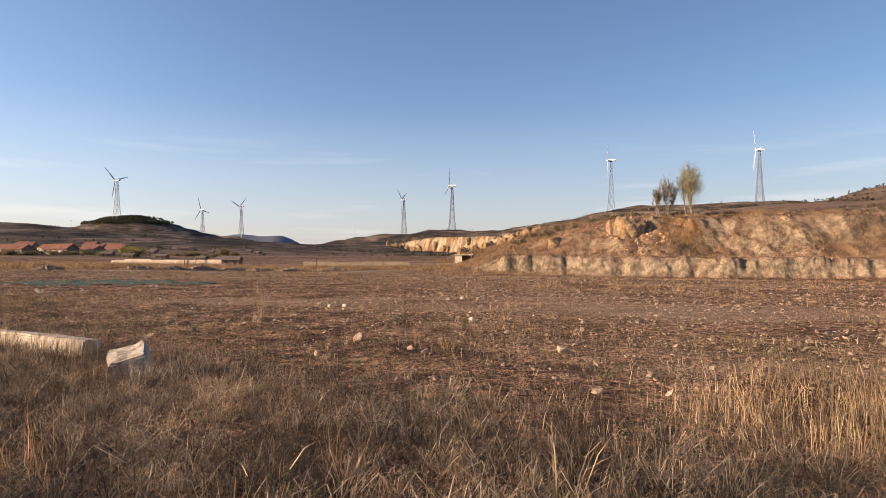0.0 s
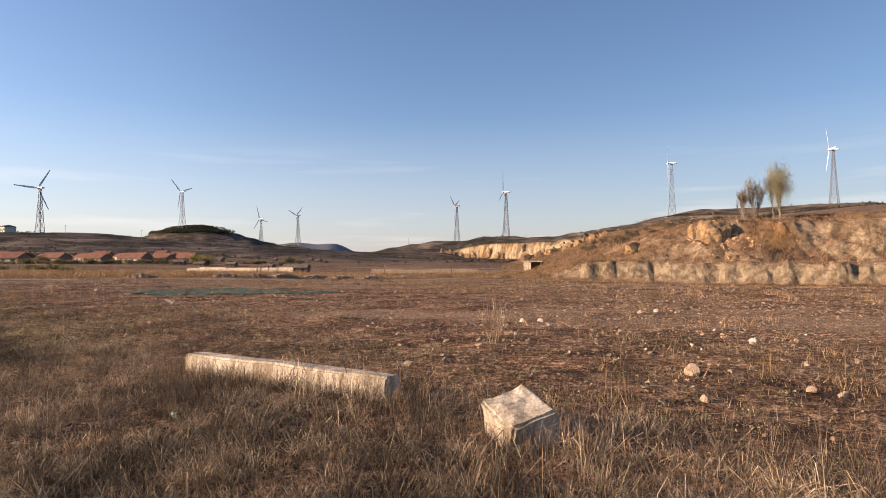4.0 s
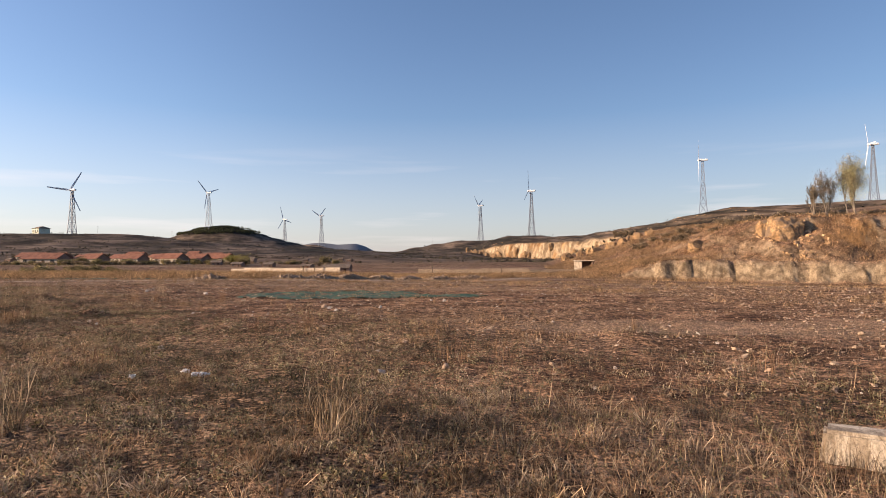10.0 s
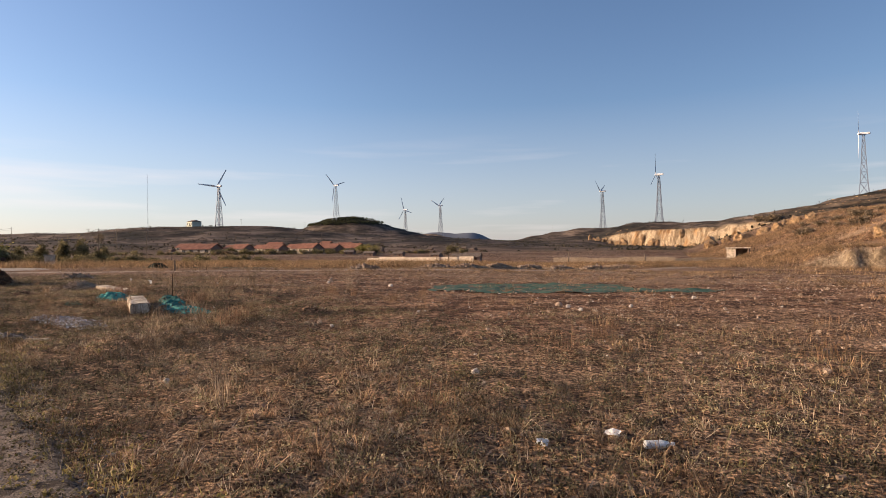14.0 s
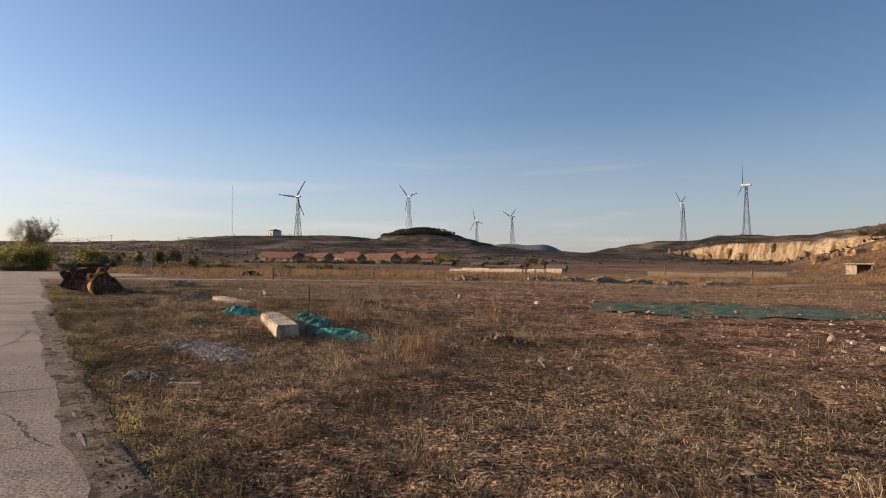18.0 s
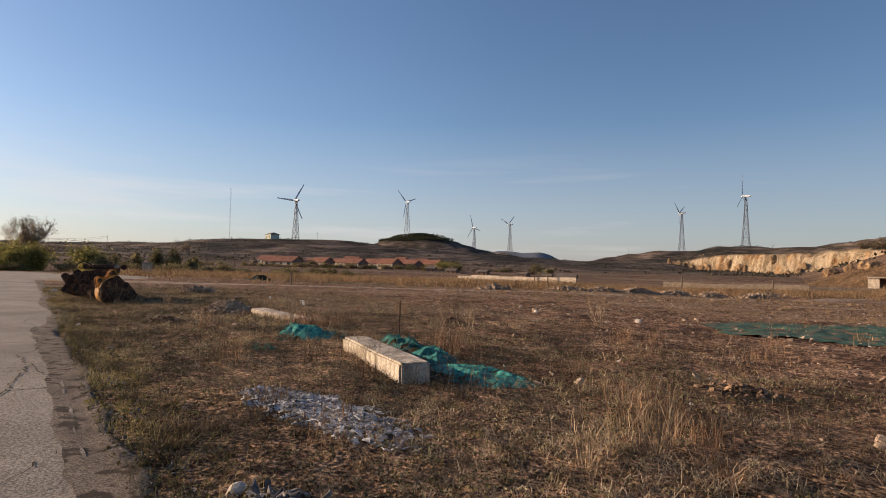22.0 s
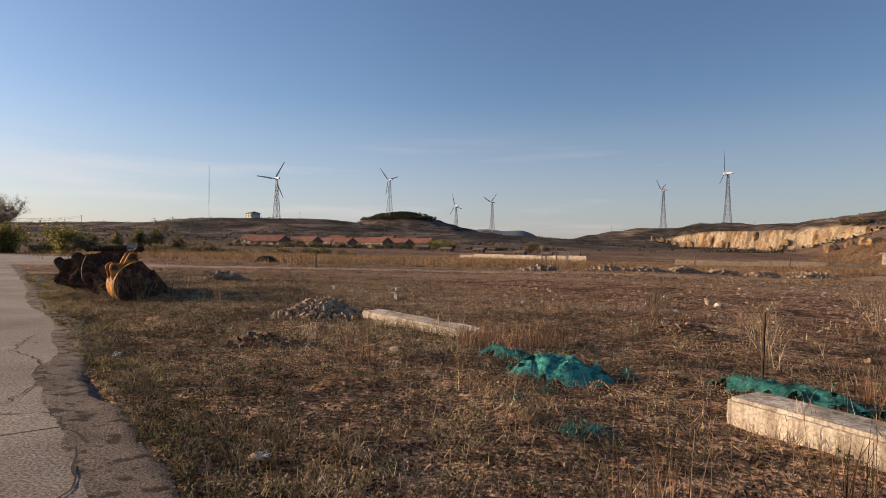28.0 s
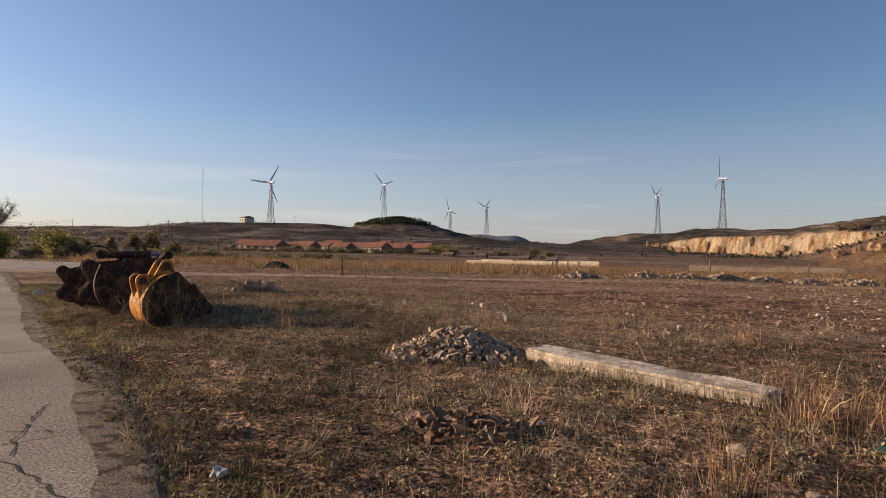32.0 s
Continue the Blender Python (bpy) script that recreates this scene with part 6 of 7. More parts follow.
def stem_bush(x, y, h, n, seed, label, spread=0.55, mat=None):
    g = np.random.default_rng(seed)
    p = np.zeros((n, 3))
    p[:, :2] = g.normal(0, 0.06, (n, 2))
    v, f = blades(p, h, 0.009, spread, g, 0.25)
    tips = v.reshape(-1, 5, 3)[:, 2:].mean(1)
    v2, f2 = blades(np.repeat(tips, 4, 0) + g.normal(0, 0.04, (n * 4, 3)), h * 0.4, 0.007, 0.8, g, 0.4)
    t = thing("dead_bush", soup("dead_bush", *joined((v, f), (v2, f2))), mat or M_STEM, label, "dead bush", "dead bushes")
    t.matrix_basis = Matrix.Translation((x, y, ground_z(x, y) - 0.02))


for k, (x, y, h, n) in enumerate(((-25.4, 18.6, 0.55, 26), (-24.9, 19.3, 0.75, 30), (-31.6, 30.4, 1.0, 40), (-27.4, 31.4, 0.9, 40), (-4.4, 14.1, 0.9, 36), (-6.6, 9.0, 0.7, 14), (-5.9, 8.7, 0.6, 14),
                                  (-29.6, 21.9, 0.5, 9), (-29.1, 21.4, 0.45, 9), (-30.2, 22.4, 0.4, 8), (-16, 11, 0.6, 14), (-20, 13.8, 0.5, 18), (-22.5, 15.5, 0.45, 20), (-30.0, 25.7, 0.9, 30), (-29.9, 27.3, 0.9, 30),
                                  (-34.0, 25.2, 0.6, 16), (-36.2, 24.6, 0.4, 18), (-43.75, 27.35, 0.85, 30), (-43.3, 27.7, 0.8, 30), (-42.9, 28.3, 0.75, 26), (-42.6, 29.0, 0.6, 22), (-39.8, 29.0, 0.8, 14), (0.8, 3.6, 0.8, 10), (-1.2, 3.4, 0.7, 10), (-10.6, 8.3, 0.6, 14), (-13.0, 11.2, 0.6, 16))):
    stem_bush(x, y, h, n, 300 + k, "dead grey bush of thin bare stems")

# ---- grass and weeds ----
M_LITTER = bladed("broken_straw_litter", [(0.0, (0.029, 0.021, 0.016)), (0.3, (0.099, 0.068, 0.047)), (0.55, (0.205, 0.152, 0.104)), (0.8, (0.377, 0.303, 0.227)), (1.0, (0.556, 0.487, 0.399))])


def meadow(name, n, a0, a1, s0, s1, height, width, lean, mat, label, density, power=1.0, bend=0.35, margin=0.02):
    x, y, a, s = scatter(n, a0, a1, s0, s1, power)
    d = np.clip(density(x, y, a, s), 0, 1)
    keep = (rng.uniform(0, 1, n) < d) & clear_of_blocks(x, y, margin) & (s > 0.24 + np.interp(a, EDGE_ALONG, EDGE_OUT) + 0.2 * vnoise(a * 1.4, a * 0, 66))
    x, y, a, s = x[keep], y[keep], a[keep], s[keep]
    h = height(x, y, a, s)
    v, f = blades(on_ground(x, y, -0.008 if lean > 2 else 0.01), h, width * (0.7 + 0.03 * s.clip(0, 40)), lean, rng, bend, True)
    return thing(name, soup(name, v, f), mat, label, "grass", kind="stuff")


M_VERGE = bladed("yellow_green_verge_grass", [(0.0, (0.180, 0.153, 0.055)), (0.5, (0.360, 0.307, 0.120)), (1.0, (0.580, 0.474, 0.250))])
clump = lambda x, y, f, seed: fbm(x * f, y * f, 3, seed)
early = lambda a: step(-2, -14, a)
near = lambda s, far: step(far, far * 0.45, s)
meadow("dry_grass", 130000, -44, 46, 0.5, 11, lambda x, y, a, s: (0.12 + 0.22 * early(a) * near(s, 8)) * (1 + 0.7 * clump(x, y, 0.7, 81)), 0.007, 0.8, M_GRASS, "dense dry brown grass along the field's edge",
       lambda x, y, a, s: (0.6 + 1.1 * clump(x, y, 0.6, 82)) * (0.1 + near(s, 7.5 + 2.5 * step(20, 34, a))), 1.0)
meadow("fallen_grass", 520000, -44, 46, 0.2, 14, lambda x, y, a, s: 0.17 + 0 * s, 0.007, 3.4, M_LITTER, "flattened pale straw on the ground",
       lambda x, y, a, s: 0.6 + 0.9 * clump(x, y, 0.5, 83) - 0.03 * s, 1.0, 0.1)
meadow("matted_grass", 330000, -44, 46, 0.2, 13, lambda x, y, a, s: 0.13 + 0 * s, 0.008, 2.2, M_OLIVE, "flattened olive-brown grass on the ground",
       lambda x, y, a, s: 0.45 + 1.0 * clump(x, y, 0.35, 98) - 0.02 * s, 1.0, 0.2)
meadow("lying_stalks", 16000, -44, 46, 0.8, 13, lambda x, y, a, s: 0.5 + 0 * s, 0.009, 2.2, M_STEM, "long dead stalks lying on the ground",
       lambda x, y, a, s: 0.5 + 1.2 * clump(x, y, 0.6, 77) - 0.02 * s, 1.0, 0.05)
meadow("stubble", 25000, -44, 46, 0.5, 18, lambda x, y, a, s: 0.075 * (1 + 0.8 * clump(x, y, 0.9, 99)), 0.007, 0.7, M_STRAW, "short pale stubble standing among dry grass",
       lambda x, y, a, s: 0.3 + 1.0 * clump(x, y, 0.8, 97) - 0.012 * s, 1.0, 0.2)
meadow("low_weeds", 90000, -44, 46, 0.55, 9, lambda x, y, a, s: 0.055 + 0 * s, 0.022, 1.2, M_WEED, "low dull green weeds among dry grass",
       lambda x, y, a, s: 1.3 * clump(x, y, 0.45, 84) - 0.1 + 0.5 * step(1.25, 0.65, s) * step(-12, 2, a) - 0.15 * step(14, 24, a), 1.1, 0.5)
x, y, a, s = scatter(9000, -14, 46, 0.25, 6, 1.8)
keep = rng.uniform(0, 1, len(x)) < 1.3 * clump(x, y, 0.5, 84) + 0.65 * step(1.8, 0.5, s) - 0.15
x, y = x[keep], y[keep]
pts = np.repeat(on_ground(x, y, -0.01), 9, 0) + rng.normal(0, 1, (len(x) * 9, 3)) * np.array([0.04, 0.04, 0.01])
thing("weed_rosettes", soup("weed_rosettes", *leaves(pts, 0.034, rng)), M_WEED, "leafy dull green weeds along the road's edge", "weeds", kind="stuff")
meadow("verge_grass", 60000, -12, 46, 0.2, 1.2, lambda x, y, a, s: 0.12 + 0 * s, 0.014, 0.9, M_VERGE, "yellow-green grass along the road's edge",
       lambda x, y, a, s: 0.8 * step(1.3, 0.5, s) * (0.6 + clump(x, y, 0.8, 85)))


def bushy(name, n, s1, per, size, wide, tall, density, mat, label):
    """Low cushions of small leaves with bare soil between them."""
    x, y, a, s = scatter(n, -40, 46, 0.35, s1, 1.15)
    keep = (rng.uniform(0, 1, n) < density(x, y, a, s)) & clear_of_blocks(x, y, 0.06)
    x, y = x[keep], y[keep]
    m = len(x)
    up = rng.normal(0, 1, (m, per, 3))
    up[..., 2] = np.abs(up[..., 2])
    up *= (rng.uniform(0.5, 1.1, (m, per)) / np.linalg.norm(up, axis=2))[..., None]
    grown = rng.uniform(0.5, 1.4, (m, 1, 1))
    pts = on_ground(x, y, -0.005)[:, None] + up * grown * np.array([wide, wide, tall])
    thing(name, soup(name, *leaves(pts.reshape(-1, 3), size, rng)), mat, label, "weeds", kind="stuff")


M_CUSHION = bladed("grey_olive_weeds", [(0.0, (0.046, 0.041, 0.026)), (0.35, (0.128, 0.114, 0.065)), (0.6, (0.215, 0.188, 0.112)), (0.85, (0.32, 0.275, 0.175)), (1.0, (0.42, 0.365, 0.255))])
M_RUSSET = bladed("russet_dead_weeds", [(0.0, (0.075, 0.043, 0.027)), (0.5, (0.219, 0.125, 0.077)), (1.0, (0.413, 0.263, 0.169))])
bushy("weed_cushions", 21000, 11, 22, 0.026, 0.10, 0.085, lambda x, y, a, s: (0.6 + 1.2 * clump(x, y, 0.3, 121)) * step(-30, -8, a) * step(11.5, 6, s), M_CUSHION, "low grey-olive weeds matted over the ground")
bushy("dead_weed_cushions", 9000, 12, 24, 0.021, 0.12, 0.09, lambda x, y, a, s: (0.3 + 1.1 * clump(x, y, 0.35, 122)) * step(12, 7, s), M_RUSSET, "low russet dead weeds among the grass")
# darkest stop of the grass lowered, standing in for shade between blades
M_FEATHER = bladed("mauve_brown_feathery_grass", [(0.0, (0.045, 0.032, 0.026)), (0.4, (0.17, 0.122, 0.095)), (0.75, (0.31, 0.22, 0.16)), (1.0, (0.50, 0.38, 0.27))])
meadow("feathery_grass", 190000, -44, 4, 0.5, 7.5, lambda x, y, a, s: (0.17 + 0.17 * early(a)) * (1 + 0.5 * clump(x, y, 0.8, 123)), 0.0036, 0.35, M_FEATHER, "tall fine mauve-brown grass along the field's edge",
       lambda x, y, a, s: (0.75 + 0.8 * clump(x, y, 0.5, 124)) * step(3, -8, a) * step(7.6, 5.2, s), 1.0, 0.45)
meadow("mid_grass", 230000, -60, 75, 9, 48, lambda x, y, a, s: 0.12 * (1 + 0.6 * clump(x, y, 0.3, 86)), 0.007, 2.2, M_GRASS, "thin patches of dry grass over the stony field",
       lambda x, y, a, s: 1.4 * clump(x, y, 0.2, 87) + 0.05, 1.1)
meadow("mid_straw", 130000, -60, 80, 8, 60, lambda x, y, a, s: 0.14 * (1 + 0.6 * clump(x, y, 0.3, 88)), 0.008, 2.2, M_OLIVE, "patches of olive straw grass over the stony field",
       lambda x, y, a, s: 1.6 * clump(x, y, 0.14, 89) - 0.1, 1.1)


def curls(x, y, r, h, per, width):
    """Tufts whose blades fan out and droop at their tips."""
    n = len(x) * per
    r, h = np.repeat(r, per), np.repeat(h, per) * rng.uniform(0.45, 1.15, n)
    a = rng.uniform(0, math.tau, n)
    d = np.abs(rng.normal(0, 0.5, n))
    out = np.stack([np.cos(a), np.sin(a), 0 * a], 1)
    base = np.repeat(on_ground(x, y, 0.015), per, 0) + out * (d * r)[:, None]
    a2 = a + rng.normal(0, 0.7, n)
    out = np.stack([np.cos(a2), np.sin(a2), 0 * a], 1)
    lean = rng.uniform(0.1, 0.55, n) + 0.5 * d
    rise = np.array([0, 0, 1.0])
    mid = base + (out * lean[:, None] + rise * rng.uniform(0.35, 0.75, n)[:, None]) * h[:, None]
    tip = mid + (out * rng.uniform(0.25, 0.65, n)[:, None] + rise * rng.uniform(-0.42, 0.22, n)[:, None]) * h[:, None]
    f = rng.uniform(0, math.tau, n)
    side = np.stack([np.cos(f), np.sin(f), 0 * f], 1) * (width * rng.uniform(0.6, 1.3, n))[:, None] * 0.5
    arch = tip
    tip = arch + (out * rng.uniform(-0.05, 0.25, n)[:, None] + rise * rng.uniform(-0.45, -0.05, n)[:, None]) * h[:, None]
    v = np.stack([base - side, base + side, mid - side * 0.9, mid + side * 0.9, arch - side * 0.7, arch + side * 0.7, tip], 1).reshape(-1, 3)
    b = np.arange(n)[:, None] * 7
    tri = np.array([[0, 1, 3], [0, 3, 2], [2, 3, 5], [2, 5, 4], [4, 5, 6]])
    return v, (b[:, None] + tri[None]).reshape(-1, 3)


def tufts(name, n, s0, s1, per, width, radius, tall, density, mat, label):
    x, y, a, s = scatter(n, -44, 46, s0, s1)
    keep = (rng.uniform(0, 1, n) < density(x, y, a, s)) & clear_of_blocks(x, y, 0.12) & (s > 0.55 + 0.2 * vnoise(a * 1.4, a * 0, 66))
    x, y, a, s = x[keep], y[keep], a[keep], s[keep]
    thing(name, soup(name, *curls(x, y, radius * rng.uniform(0.6, 1.4, len(x)), tall(x, y, a, s) * rng.uniform(0.6, 1.25, len(x)), per, width)), mat, label, "grass", kind="stuff")


tufts("curled_tufts", 6400, 0.4, 6.8, 34, 0.006, 0.17, lambda x, y, a, s: 0.125 + 0.19 * early(a) + 0.05 * clump(x, y, 0.5, 101),
      lambda x, y, a, s: (0.5 + 1.0 * clump(x, y, 0.55, 102) + 0.45 * early(a)) * step(7.0, 4.5, s) * (1 - 0.45 * step(4, 22, a)), M_CURL, "tufts of curled dry grass along the field's edge")
M_RINGLET = bladed("russet_curling_grass", [(0.0, (0.10, 0.058, 0.036)), (0.4, (0.24, 0.15, 0.092)), (0.75, (0.42, 0.29, 0.185)), (1.0, (0.62, 0.49, 0.34))])
tufts("curling_grass", 2600, 0.7, 4.4, 46, 0.006, 0.16, lambda x, y, a, s: 0.17 + 0 * x,
      lambda x, y, a, s: (0.25 + 1.6 * clump(x, y, 0.4, 141)) * step(-16, -10, a) * step(12, 6, a) + 0.3 * (clump(x, y, 0.5, 142) > 0.15), M_RINGLET, "dense russet and straw-coloured curling grass")
tufts("brown_tufts", 4800, 0.4, 9.5, 30, 0.007, 0.2, lambda x, y, a, s: 0.10 + 0.13 * early(a) * step(7, 4, s) + 0 * x,
      lambda x, y, a, s: 0.5 + 1.1 * clump(x, y, 0.45, 103) + 0.3 * early(a) * step(7, 4, s) - 0.45 * early(a) * step(5, 7, s), M_GRASS, "low tufts of brown grass over the field's edge")


x, y, a, s = scatter(15000, -60, 75, 8, 62, 0.9)
keep = rng.uniform(0, 1, len(x)) < np.clip(0.25 + 1.3 * clump(x, y / 0.6, 0.16, 131), 0, 1)
x, y, s = x[keep], y[keep], s[keep]
base = np.repeat(on_ground(x, y), 16, 0) + rng.normal(0, 1, (len(x) * 16, 3)) * np.array([0.12, 0.12, 0.0])
tall = np.repeat(rng.uniform(0.10, 0.30, len(x)), 16)
thing("field_tufts", soup("field_tufts", *blades(base, tall, np.repeat(0.008 + 0.0006 * s, 16), 0.5, rng, 0.5, True)), M_BRUSH, "dull straw tufts scattered over the stony field", "grass", kind="stuff")


def tuft_field(name, spots, mat, label, width=0.01, lean=0.22, bend=0.3):
    vs = []
    for x, y, r, h, n in spots:
        px, py = x + rng.normal(0, r * 0.5, n), y + rng.normal(0, r * 0.5, n)
        ok = clear_of_blocks(px, py, 0.02)
        px, py = px[ok], py[ok]
        vs.append(blades(on_ground(px, py), h * np.ones(len(px)), width, lean, rng, bend))
    return thing(name, soup(name, *joined(*vs)), mat, label, "grass", kind="stuff")


tuft_field("tall_straw", [(2.7, 5.7, 0.7, 0.42, 220), (3.1, 5.9, 0.8, 0.5, 330), (3.9, 5.4, 0.8, 0.62, 460), (4.7, 5.2, 0.8, 0.66, 480), (3.6, 4.6, 0.6, 0.45, 300), (5.4, 6.4, 1.0, 0.66, 560), (4.6, 7.2, 1.0, 0.5, 400),
                          (-3.0, 9.3, 0.2, 1.1, 26), (-3.2, 8.3, 0.25, 0.4, 40), (-7.5, 9.6, 0.5, 0.45, 160), (-5.2, 8.8, 0.3, 0.6, 120), (-13.1, 11.5, 0.4, 0.5, 150), (-28.9, 24.5, 0.3, 0.55, 50), (-25.6, 21.6, 0.5, 0.35, 160),
                          (-25.2, 20.2, 0.4, 0.3, 120), (-38.0, 30.2, 0.5, 0.6, 70), (-26.4, 23.1, 0.4, 0.4, 110)],
           M_STRAW, "clumps of tall pale straw grass", 0.005, 0.3, 0.6)
along = np.linspace(0, 1, 15)
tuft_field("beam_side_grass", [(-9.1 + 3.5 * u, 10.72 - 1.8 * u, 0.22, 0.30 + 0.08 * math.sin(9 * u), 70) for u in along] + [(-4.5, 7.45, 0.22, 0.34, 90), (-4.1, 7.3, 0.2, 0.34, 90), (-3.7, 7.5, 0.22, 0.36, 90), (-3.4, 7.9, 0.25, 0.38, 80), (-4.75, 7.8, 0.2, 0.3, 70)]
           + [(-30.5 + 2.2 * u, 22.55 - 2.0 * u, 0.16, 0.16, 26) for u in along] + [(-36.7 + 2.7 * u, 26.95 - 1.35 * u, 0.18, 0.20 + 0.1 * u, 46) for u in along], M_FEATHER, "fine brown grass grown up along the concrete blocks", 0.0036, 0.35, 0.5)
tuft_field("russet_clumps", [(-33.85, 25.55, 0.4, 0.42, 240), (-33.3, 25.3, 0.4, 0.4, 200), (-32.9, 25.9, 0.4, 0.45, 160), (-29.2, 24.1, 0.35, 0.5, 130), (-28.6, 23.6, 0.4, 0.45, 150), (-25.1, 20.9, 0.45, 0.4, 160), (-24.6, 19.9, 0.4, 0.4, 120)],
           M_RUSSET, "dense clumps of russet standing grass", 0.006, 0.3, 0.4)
spots = []
for k in range(60):
    x, y, a, s = (float(q[0]) for q in scatter(1, -42, 44, 1.2, 16))
    spots.append((x, y, rng.uniform(0.15, 0.5), rng.uniform(0.3, 0.6), int(rng.uniform(25, 70))))
tuft_field("reddish_grass", spots, M_REED, "thin reddish-brown standing grass", 0.006, 0.2, 0.3)


M_REEDS = bladed("golden_brown_reeds", [(0.0, (0.194, 0.116, 0.069)), (0.5, (0.317, 0.211, 0.125)), (1.0, (0.458, 0.331, 0.202))], 0.75, 0.4)


def far_reeds():
    n = 240000
    x, y = rng.uniform(-110, 20, n), rng.uniform(66, 126, n)
    d = 1.6 * fbm(x / 16, y / 5, 3, 91) + 1.0 * step(84, 98, y) - 0.3 + 0.8 * step(-36, -55, x) * step(66, 76, y)
    keep = rng.uniform(0, 1, n) < d
    x, y = x[keep], y[keep]
    return blades(on_ground(x, y), (0.75 + 0.5 * step(-30, -55, x)) * (1 + 0.3 * fbm(x / 6, y / 6, 2, 95)), 0.05, 0.45, rng, 0.6, True)


thing("reed_belt", soup("reed_belt", *far_reeds()), M_REEDS, "belt of tan-brown reeds before the far wall", "reeds", kind="stuff")
n = 22000
x, y = rng.uniform(-135, -50, n), rng.uniform(30, 95, n)
keep = (rng.uniform(0, 1, n) < 1.5 * fbm(x / 9, y / 9, 3, 92) * step(45, 60, y + 0.2 * x + 12)) & (road_side(x, y)[0] > 2)
thing("far_straw", soup("far_straw", *blades(on_ground(x[keep], y[keep]), 0.7 * np.ones(keep.sum()), 0.05, 0.4, rng)), M_BRUSH, "patches of tall straw beside the yard", "grass", kind="stuff")
n = 250000
x, y = rng.uniform(-2, 110, n), rng.uniform(74, 205, n)
outcrop = fbm(x / 7, y / 7, 3, 93)
keep = (rng.uniform(0, 1, n) < np.clip(1.3 * outcrop + 0.15 + 0.45 * step(100, 112, y + 0.28 * np.clip(x - 36, 0, 90)), 0, 1)) & (np.hypot((x - 39.5) / 5.5, (y - 121) / 7) > 1) & (y > 105 - 0.34 * np.clip(x - 5, 0, 80))
thing("bank_grass", soup("bank_grass", *blades(on_ground(x[keep], y[keep]), 0.8 * np.ones(keep.sum()), 0.08, 0.7, rng, 0.4, True)), M_BRUSH, "dry tan brush and grass over the quarry's banks", "grass", kind="stuff")


# ---- broken rock of the quarry ----
def steepness(x, y, d):
    return np.hypot(terrain(x + d, y) - terrain(x - d, y), terrain(x, y + d) - terrain(x, y - d)) / (2 * d)


def crag(name, n, x0, x1, y0, y1, d, least, lo, hi, flat, mask, mat, label, sink=0.45):
    """Angular broken rock wherever the ground is steep."""
    x, y = rng.uniform(x0, x1, n), rng.uniform(y0, y1, n)
    keep = (steepness(x, y, d) > least) & (rng.uniform(0, 1, n) < mask(x, y))
    x, y = x[keep], y[keep]
    size = lo + (hi - lo) * rng.uniform(0, 1, len(x)) ** 2.2
    v, f = stone_soup(x, y, size, rng, flat)
    v[:, 2] -= np.repeat(size * sink, 8)
    thing(name, soup(name, v, f), mat, label, "rock", kind="stuff")


crag("bank_rubble", 26000, 3, 80, 70, 102, 0.5, 0.35, 0.03, 0.14, 0.9, lambda x, y: 0.5 + 0 * x, M_SCREE, "grey-tan broken earth and stones on the quarry's lower bank")
crag("ochre_outcrop", 7000, 14, 90, 92, 150, 1.0, 0.4, 0.12, 0.6, 0.8, lambda x, y: np.clip(-2.2 * fbm(x / 7, y / 7, 3, 93) - 0.25, 0, 0.5) + 1.0 * (np.hypot((x - 39.5) / 5.5, (y - 121) / 7) < 1), M_ORE, "ochre and orange broken rock on the quarry's upper bank")
crag("quarry_face", 6000, -70, 240, 380, 720, 4.0, 0.4, 0.4, 1.3, 0.9, lambda x, y: 0.55 + 0.6 * fbm(x / 25, y / 25, 2, 94), M_ORE, "jagged ochre rock face across the quarry")

# ---- outcrops of solid rock ----


def outcrop_rock(x, y, w, h, seed, label):
    """A half-buried mass of split rock."""
    rnd = random.Random(seed)
    bm = bmesh.new()
    bmesh.ops.create_icosphere(bm, subdivisions=4, radius=1.0)
    for k in range(26):
        d = Vector((rnd.gauss(0, 1), rnd.gauss(0, 1), rnd.gauss(0, 0.6))).normalized()
        cut = rnd.uniform(0.6, 0.92)
        for v in bm.verts:
            over = v.co.dot(d) - cut
            if over > 0:
                v.co -= d * over * 0.9
    for v in bm.verts:
        v.co *= 1 + 0.16 * noise.noise(v.co * 3.1 + Vector((seed, 0, 0))) + 0.09 * noise.noise(v.co * 9 + Vector((0, seed, 0)))
    bm.transform(Matrix.Diagonal((w * rnd.uniform(0.85, 1.15), w * 0.7, h, 1)))
    ob = thing("rock_outcrop", finish("rock_outcrop", bm), M_ORE, label, "rock outcrop", "rock outcrops")
    ob.matrix_basis = stand(x, y, rnd.uniform(-35, 35), h * 0.1)


for k, (x, y, w, h) in enumerate(((38.9, 122.2, 4.0, 4.6), (35.6, 123.6, 2.2, 2.4), (24.1, 126.6, 2.4, 1.6))):
    outcrop_rock(x, y, w, h, 500 + k, "orange-ochre rock outcrop on the quarry's bank")
for k in range(30):
    u = random.Random(600 + k)
    x = -66 + 150 * k / 29 + u.uniform(-2, 2)
    y = 640 - 1.2 * min(max(x, -40), 140) + u.uniform(-4, 5) - 26 * float(fbm(x / 30, (640 - 1.2 * x) / 30, 4, 51))
    outcrop_rock(x, y, u.uniform(2.5, 5.5), u.uniform(3.5, 7.0), 600 + k, "tall pale ochre buttress of the quarry's rock face")
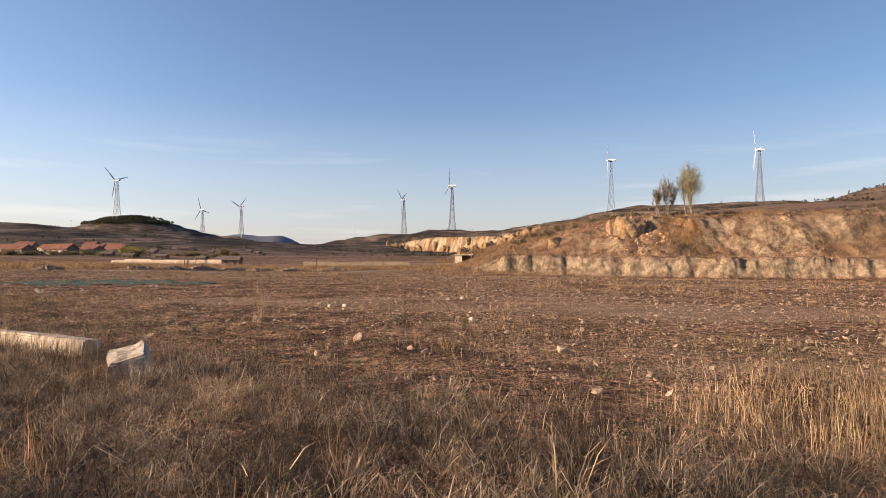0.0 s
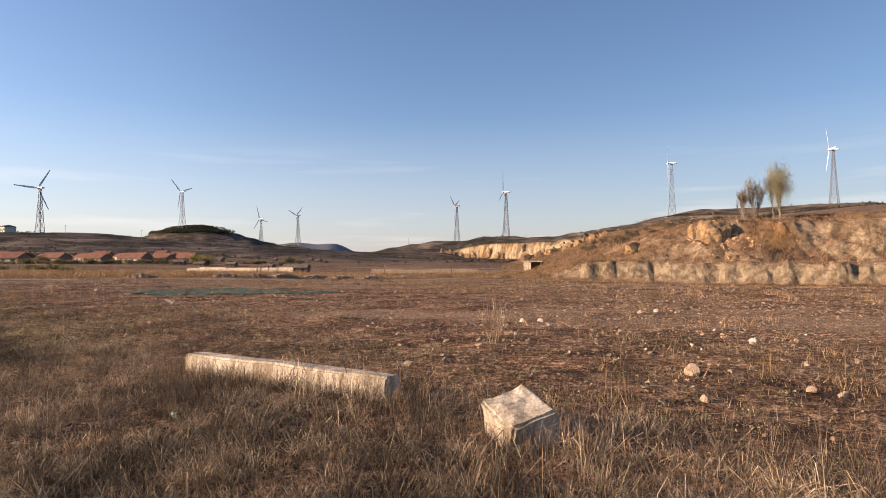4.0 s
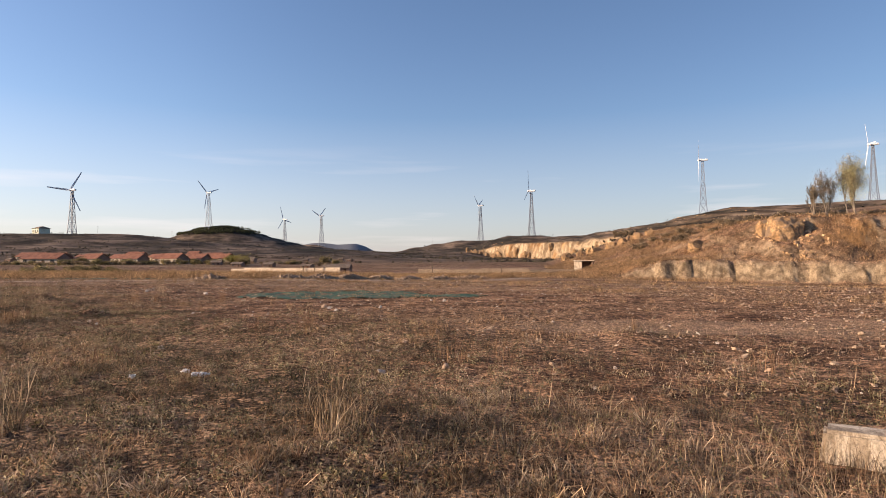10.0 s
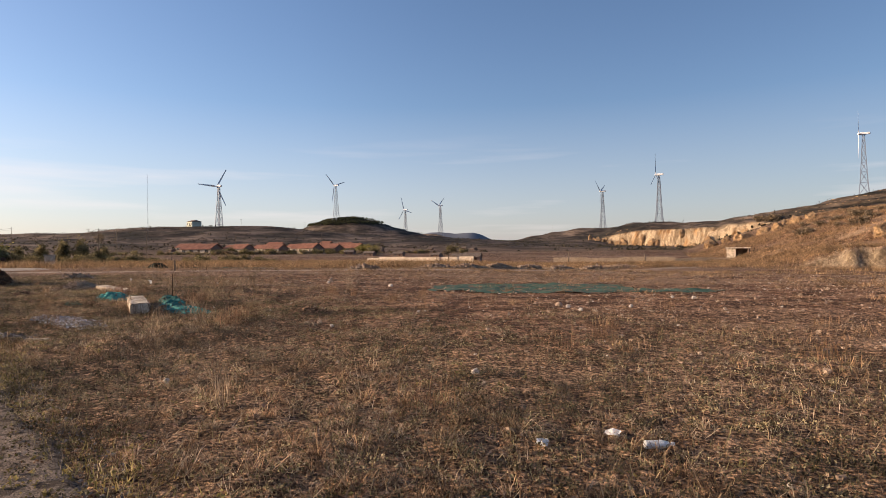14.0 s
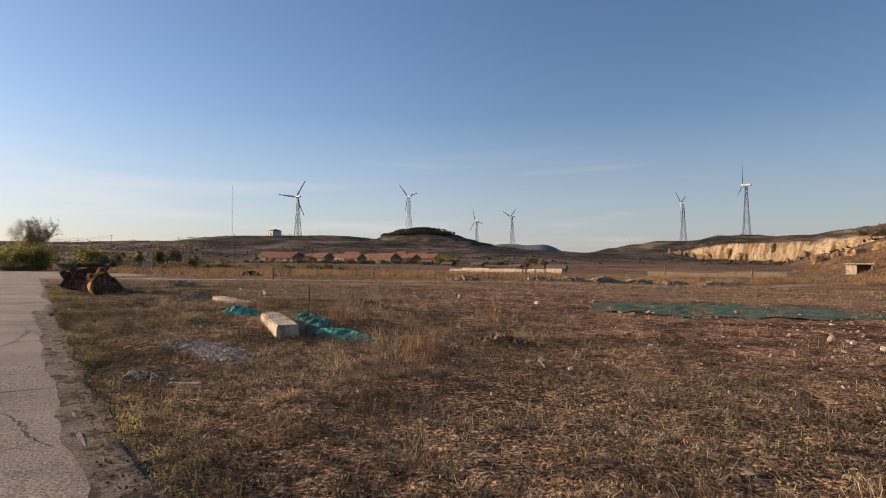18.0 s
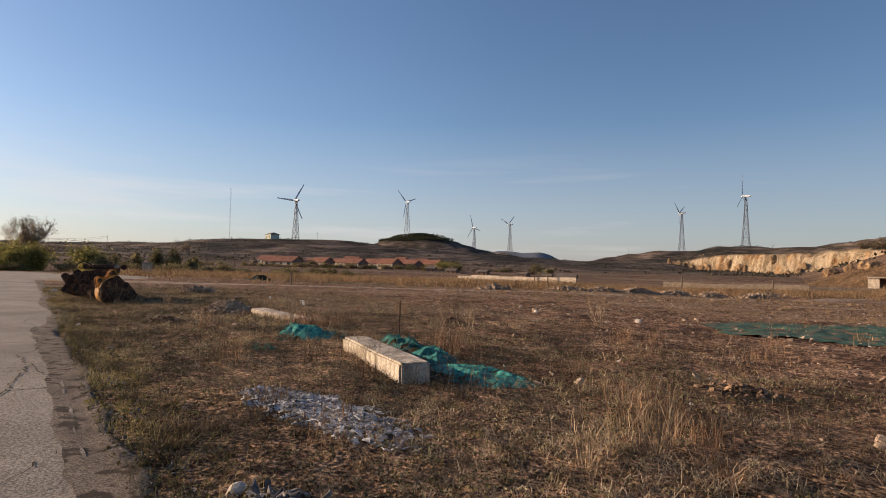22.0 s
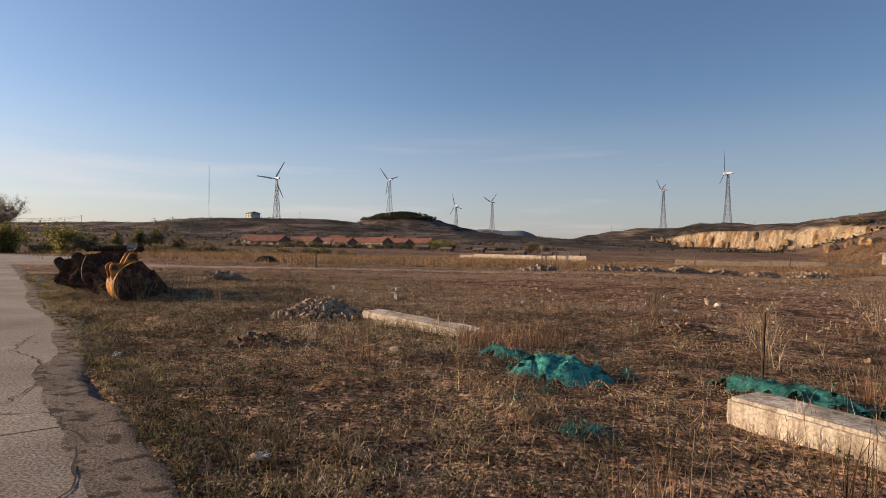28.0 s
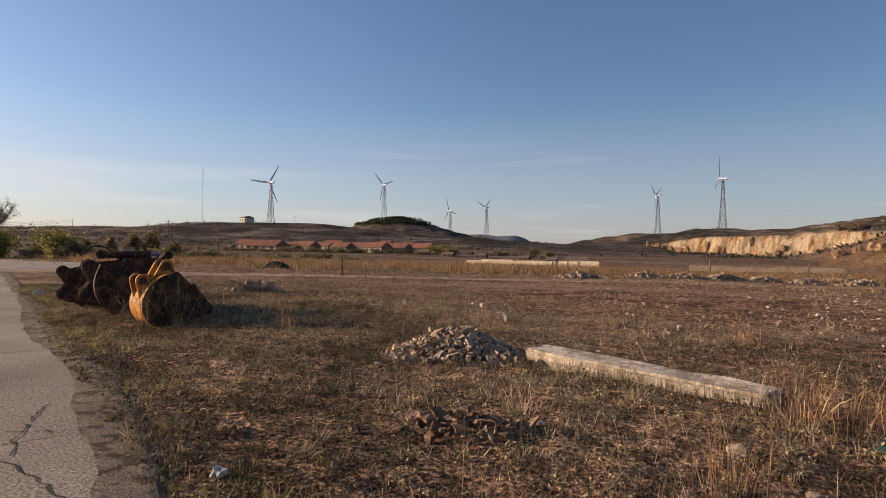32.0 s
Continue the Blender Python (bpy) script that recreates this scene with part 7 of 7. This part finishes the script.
for k in range(9):
    u = random.Random(700 + k)
    outcrop_rock(8 + 3.2 * k + u.uniform(-1, 1), 216 - 1.6 * k + u.uniform(-2, 2), u.uniform(1.8, 3.2), u.uniform(1.5, 2.8), 700 + k, "ochre rock outcrop on the quarry's bank")

# ---- the dirt track over the field ----
TRACK = [(-90, 42), (-72, 45), (-60, 48), (-50, 51), (-40, 55.5), (-30, 63), (-20, 74), (-10, 96), (5, 125), (14, 138)]


def dirt_track():
    bm = bmesh.new()
    rows = []
    for k in range(len(TRACK) - 1):
        p = [Vector(TRACK[min(max(k + o, 0), len(TRACK) - 1)]) for o in (-1, 0, 1, 2)]
        for q in range(14):
            u = q / 14
            c = 0.5 * (2 * p[1] + (p[2] - p[0]) * u + (2 * p[0] - 5 * p[1] + 4 * p[2] - p[3]) * u * u + (3 * p[1] - p[0] - 3 * p[2] + p[3]) * u**3)
            d = (p[2] - p[1]).normalized()
            row = []
            for j in range(7):
                w = (j - 3) / 3 * (2.0 + 0.7 * noise.noise((c.x * 0.3, c.y * 0.3, j // 4)))
                x, y = c.x - d.y * w, c.y + d.x * w
                row.append(bm.verts.new((x, y, ground_z(x, y) + (-0.03 if j in (0, 6) else 0.03))))
            rows.append(row)
    for r0, r1 in zip(rows, rows[1:]):
        for j in range(6):
            bm.faces.new((r0[j], r1[j], r1[j + 1], r0[j + 1]))
    bmesh.ops.recalc_face_normals(bm, faces=bm.faces)
    thing("dirt_track", finish("dirt_track", bm, True), M_TRACK, "pale sandy dirt track across the field", "track", kind="structure")


M_TRACK = grained("sandy_track", (0.26, 0.18, 0.12), (0.44, 0.32, 0.22), 0.7, 0.95, 0, 16, 0.03, "Position", (0.17, 0.115, 0.075), 0.8, 0.0, 0.6)
dirt_track()
for x, y, rx, ry, h in ((-36.5, 24.0, 0.6, 0.35, 0.14), (-31.0, 28.5, 0.7, 0.4, 0.18), (-24.2, 22.6, 0.8, 0.4, 0.15)):
    heap("turf_clump", x, y, rx, ry, h, 120, 0.02, 0.07, M_CLOD, "dark clump of upturned turf in dry grass", 10)
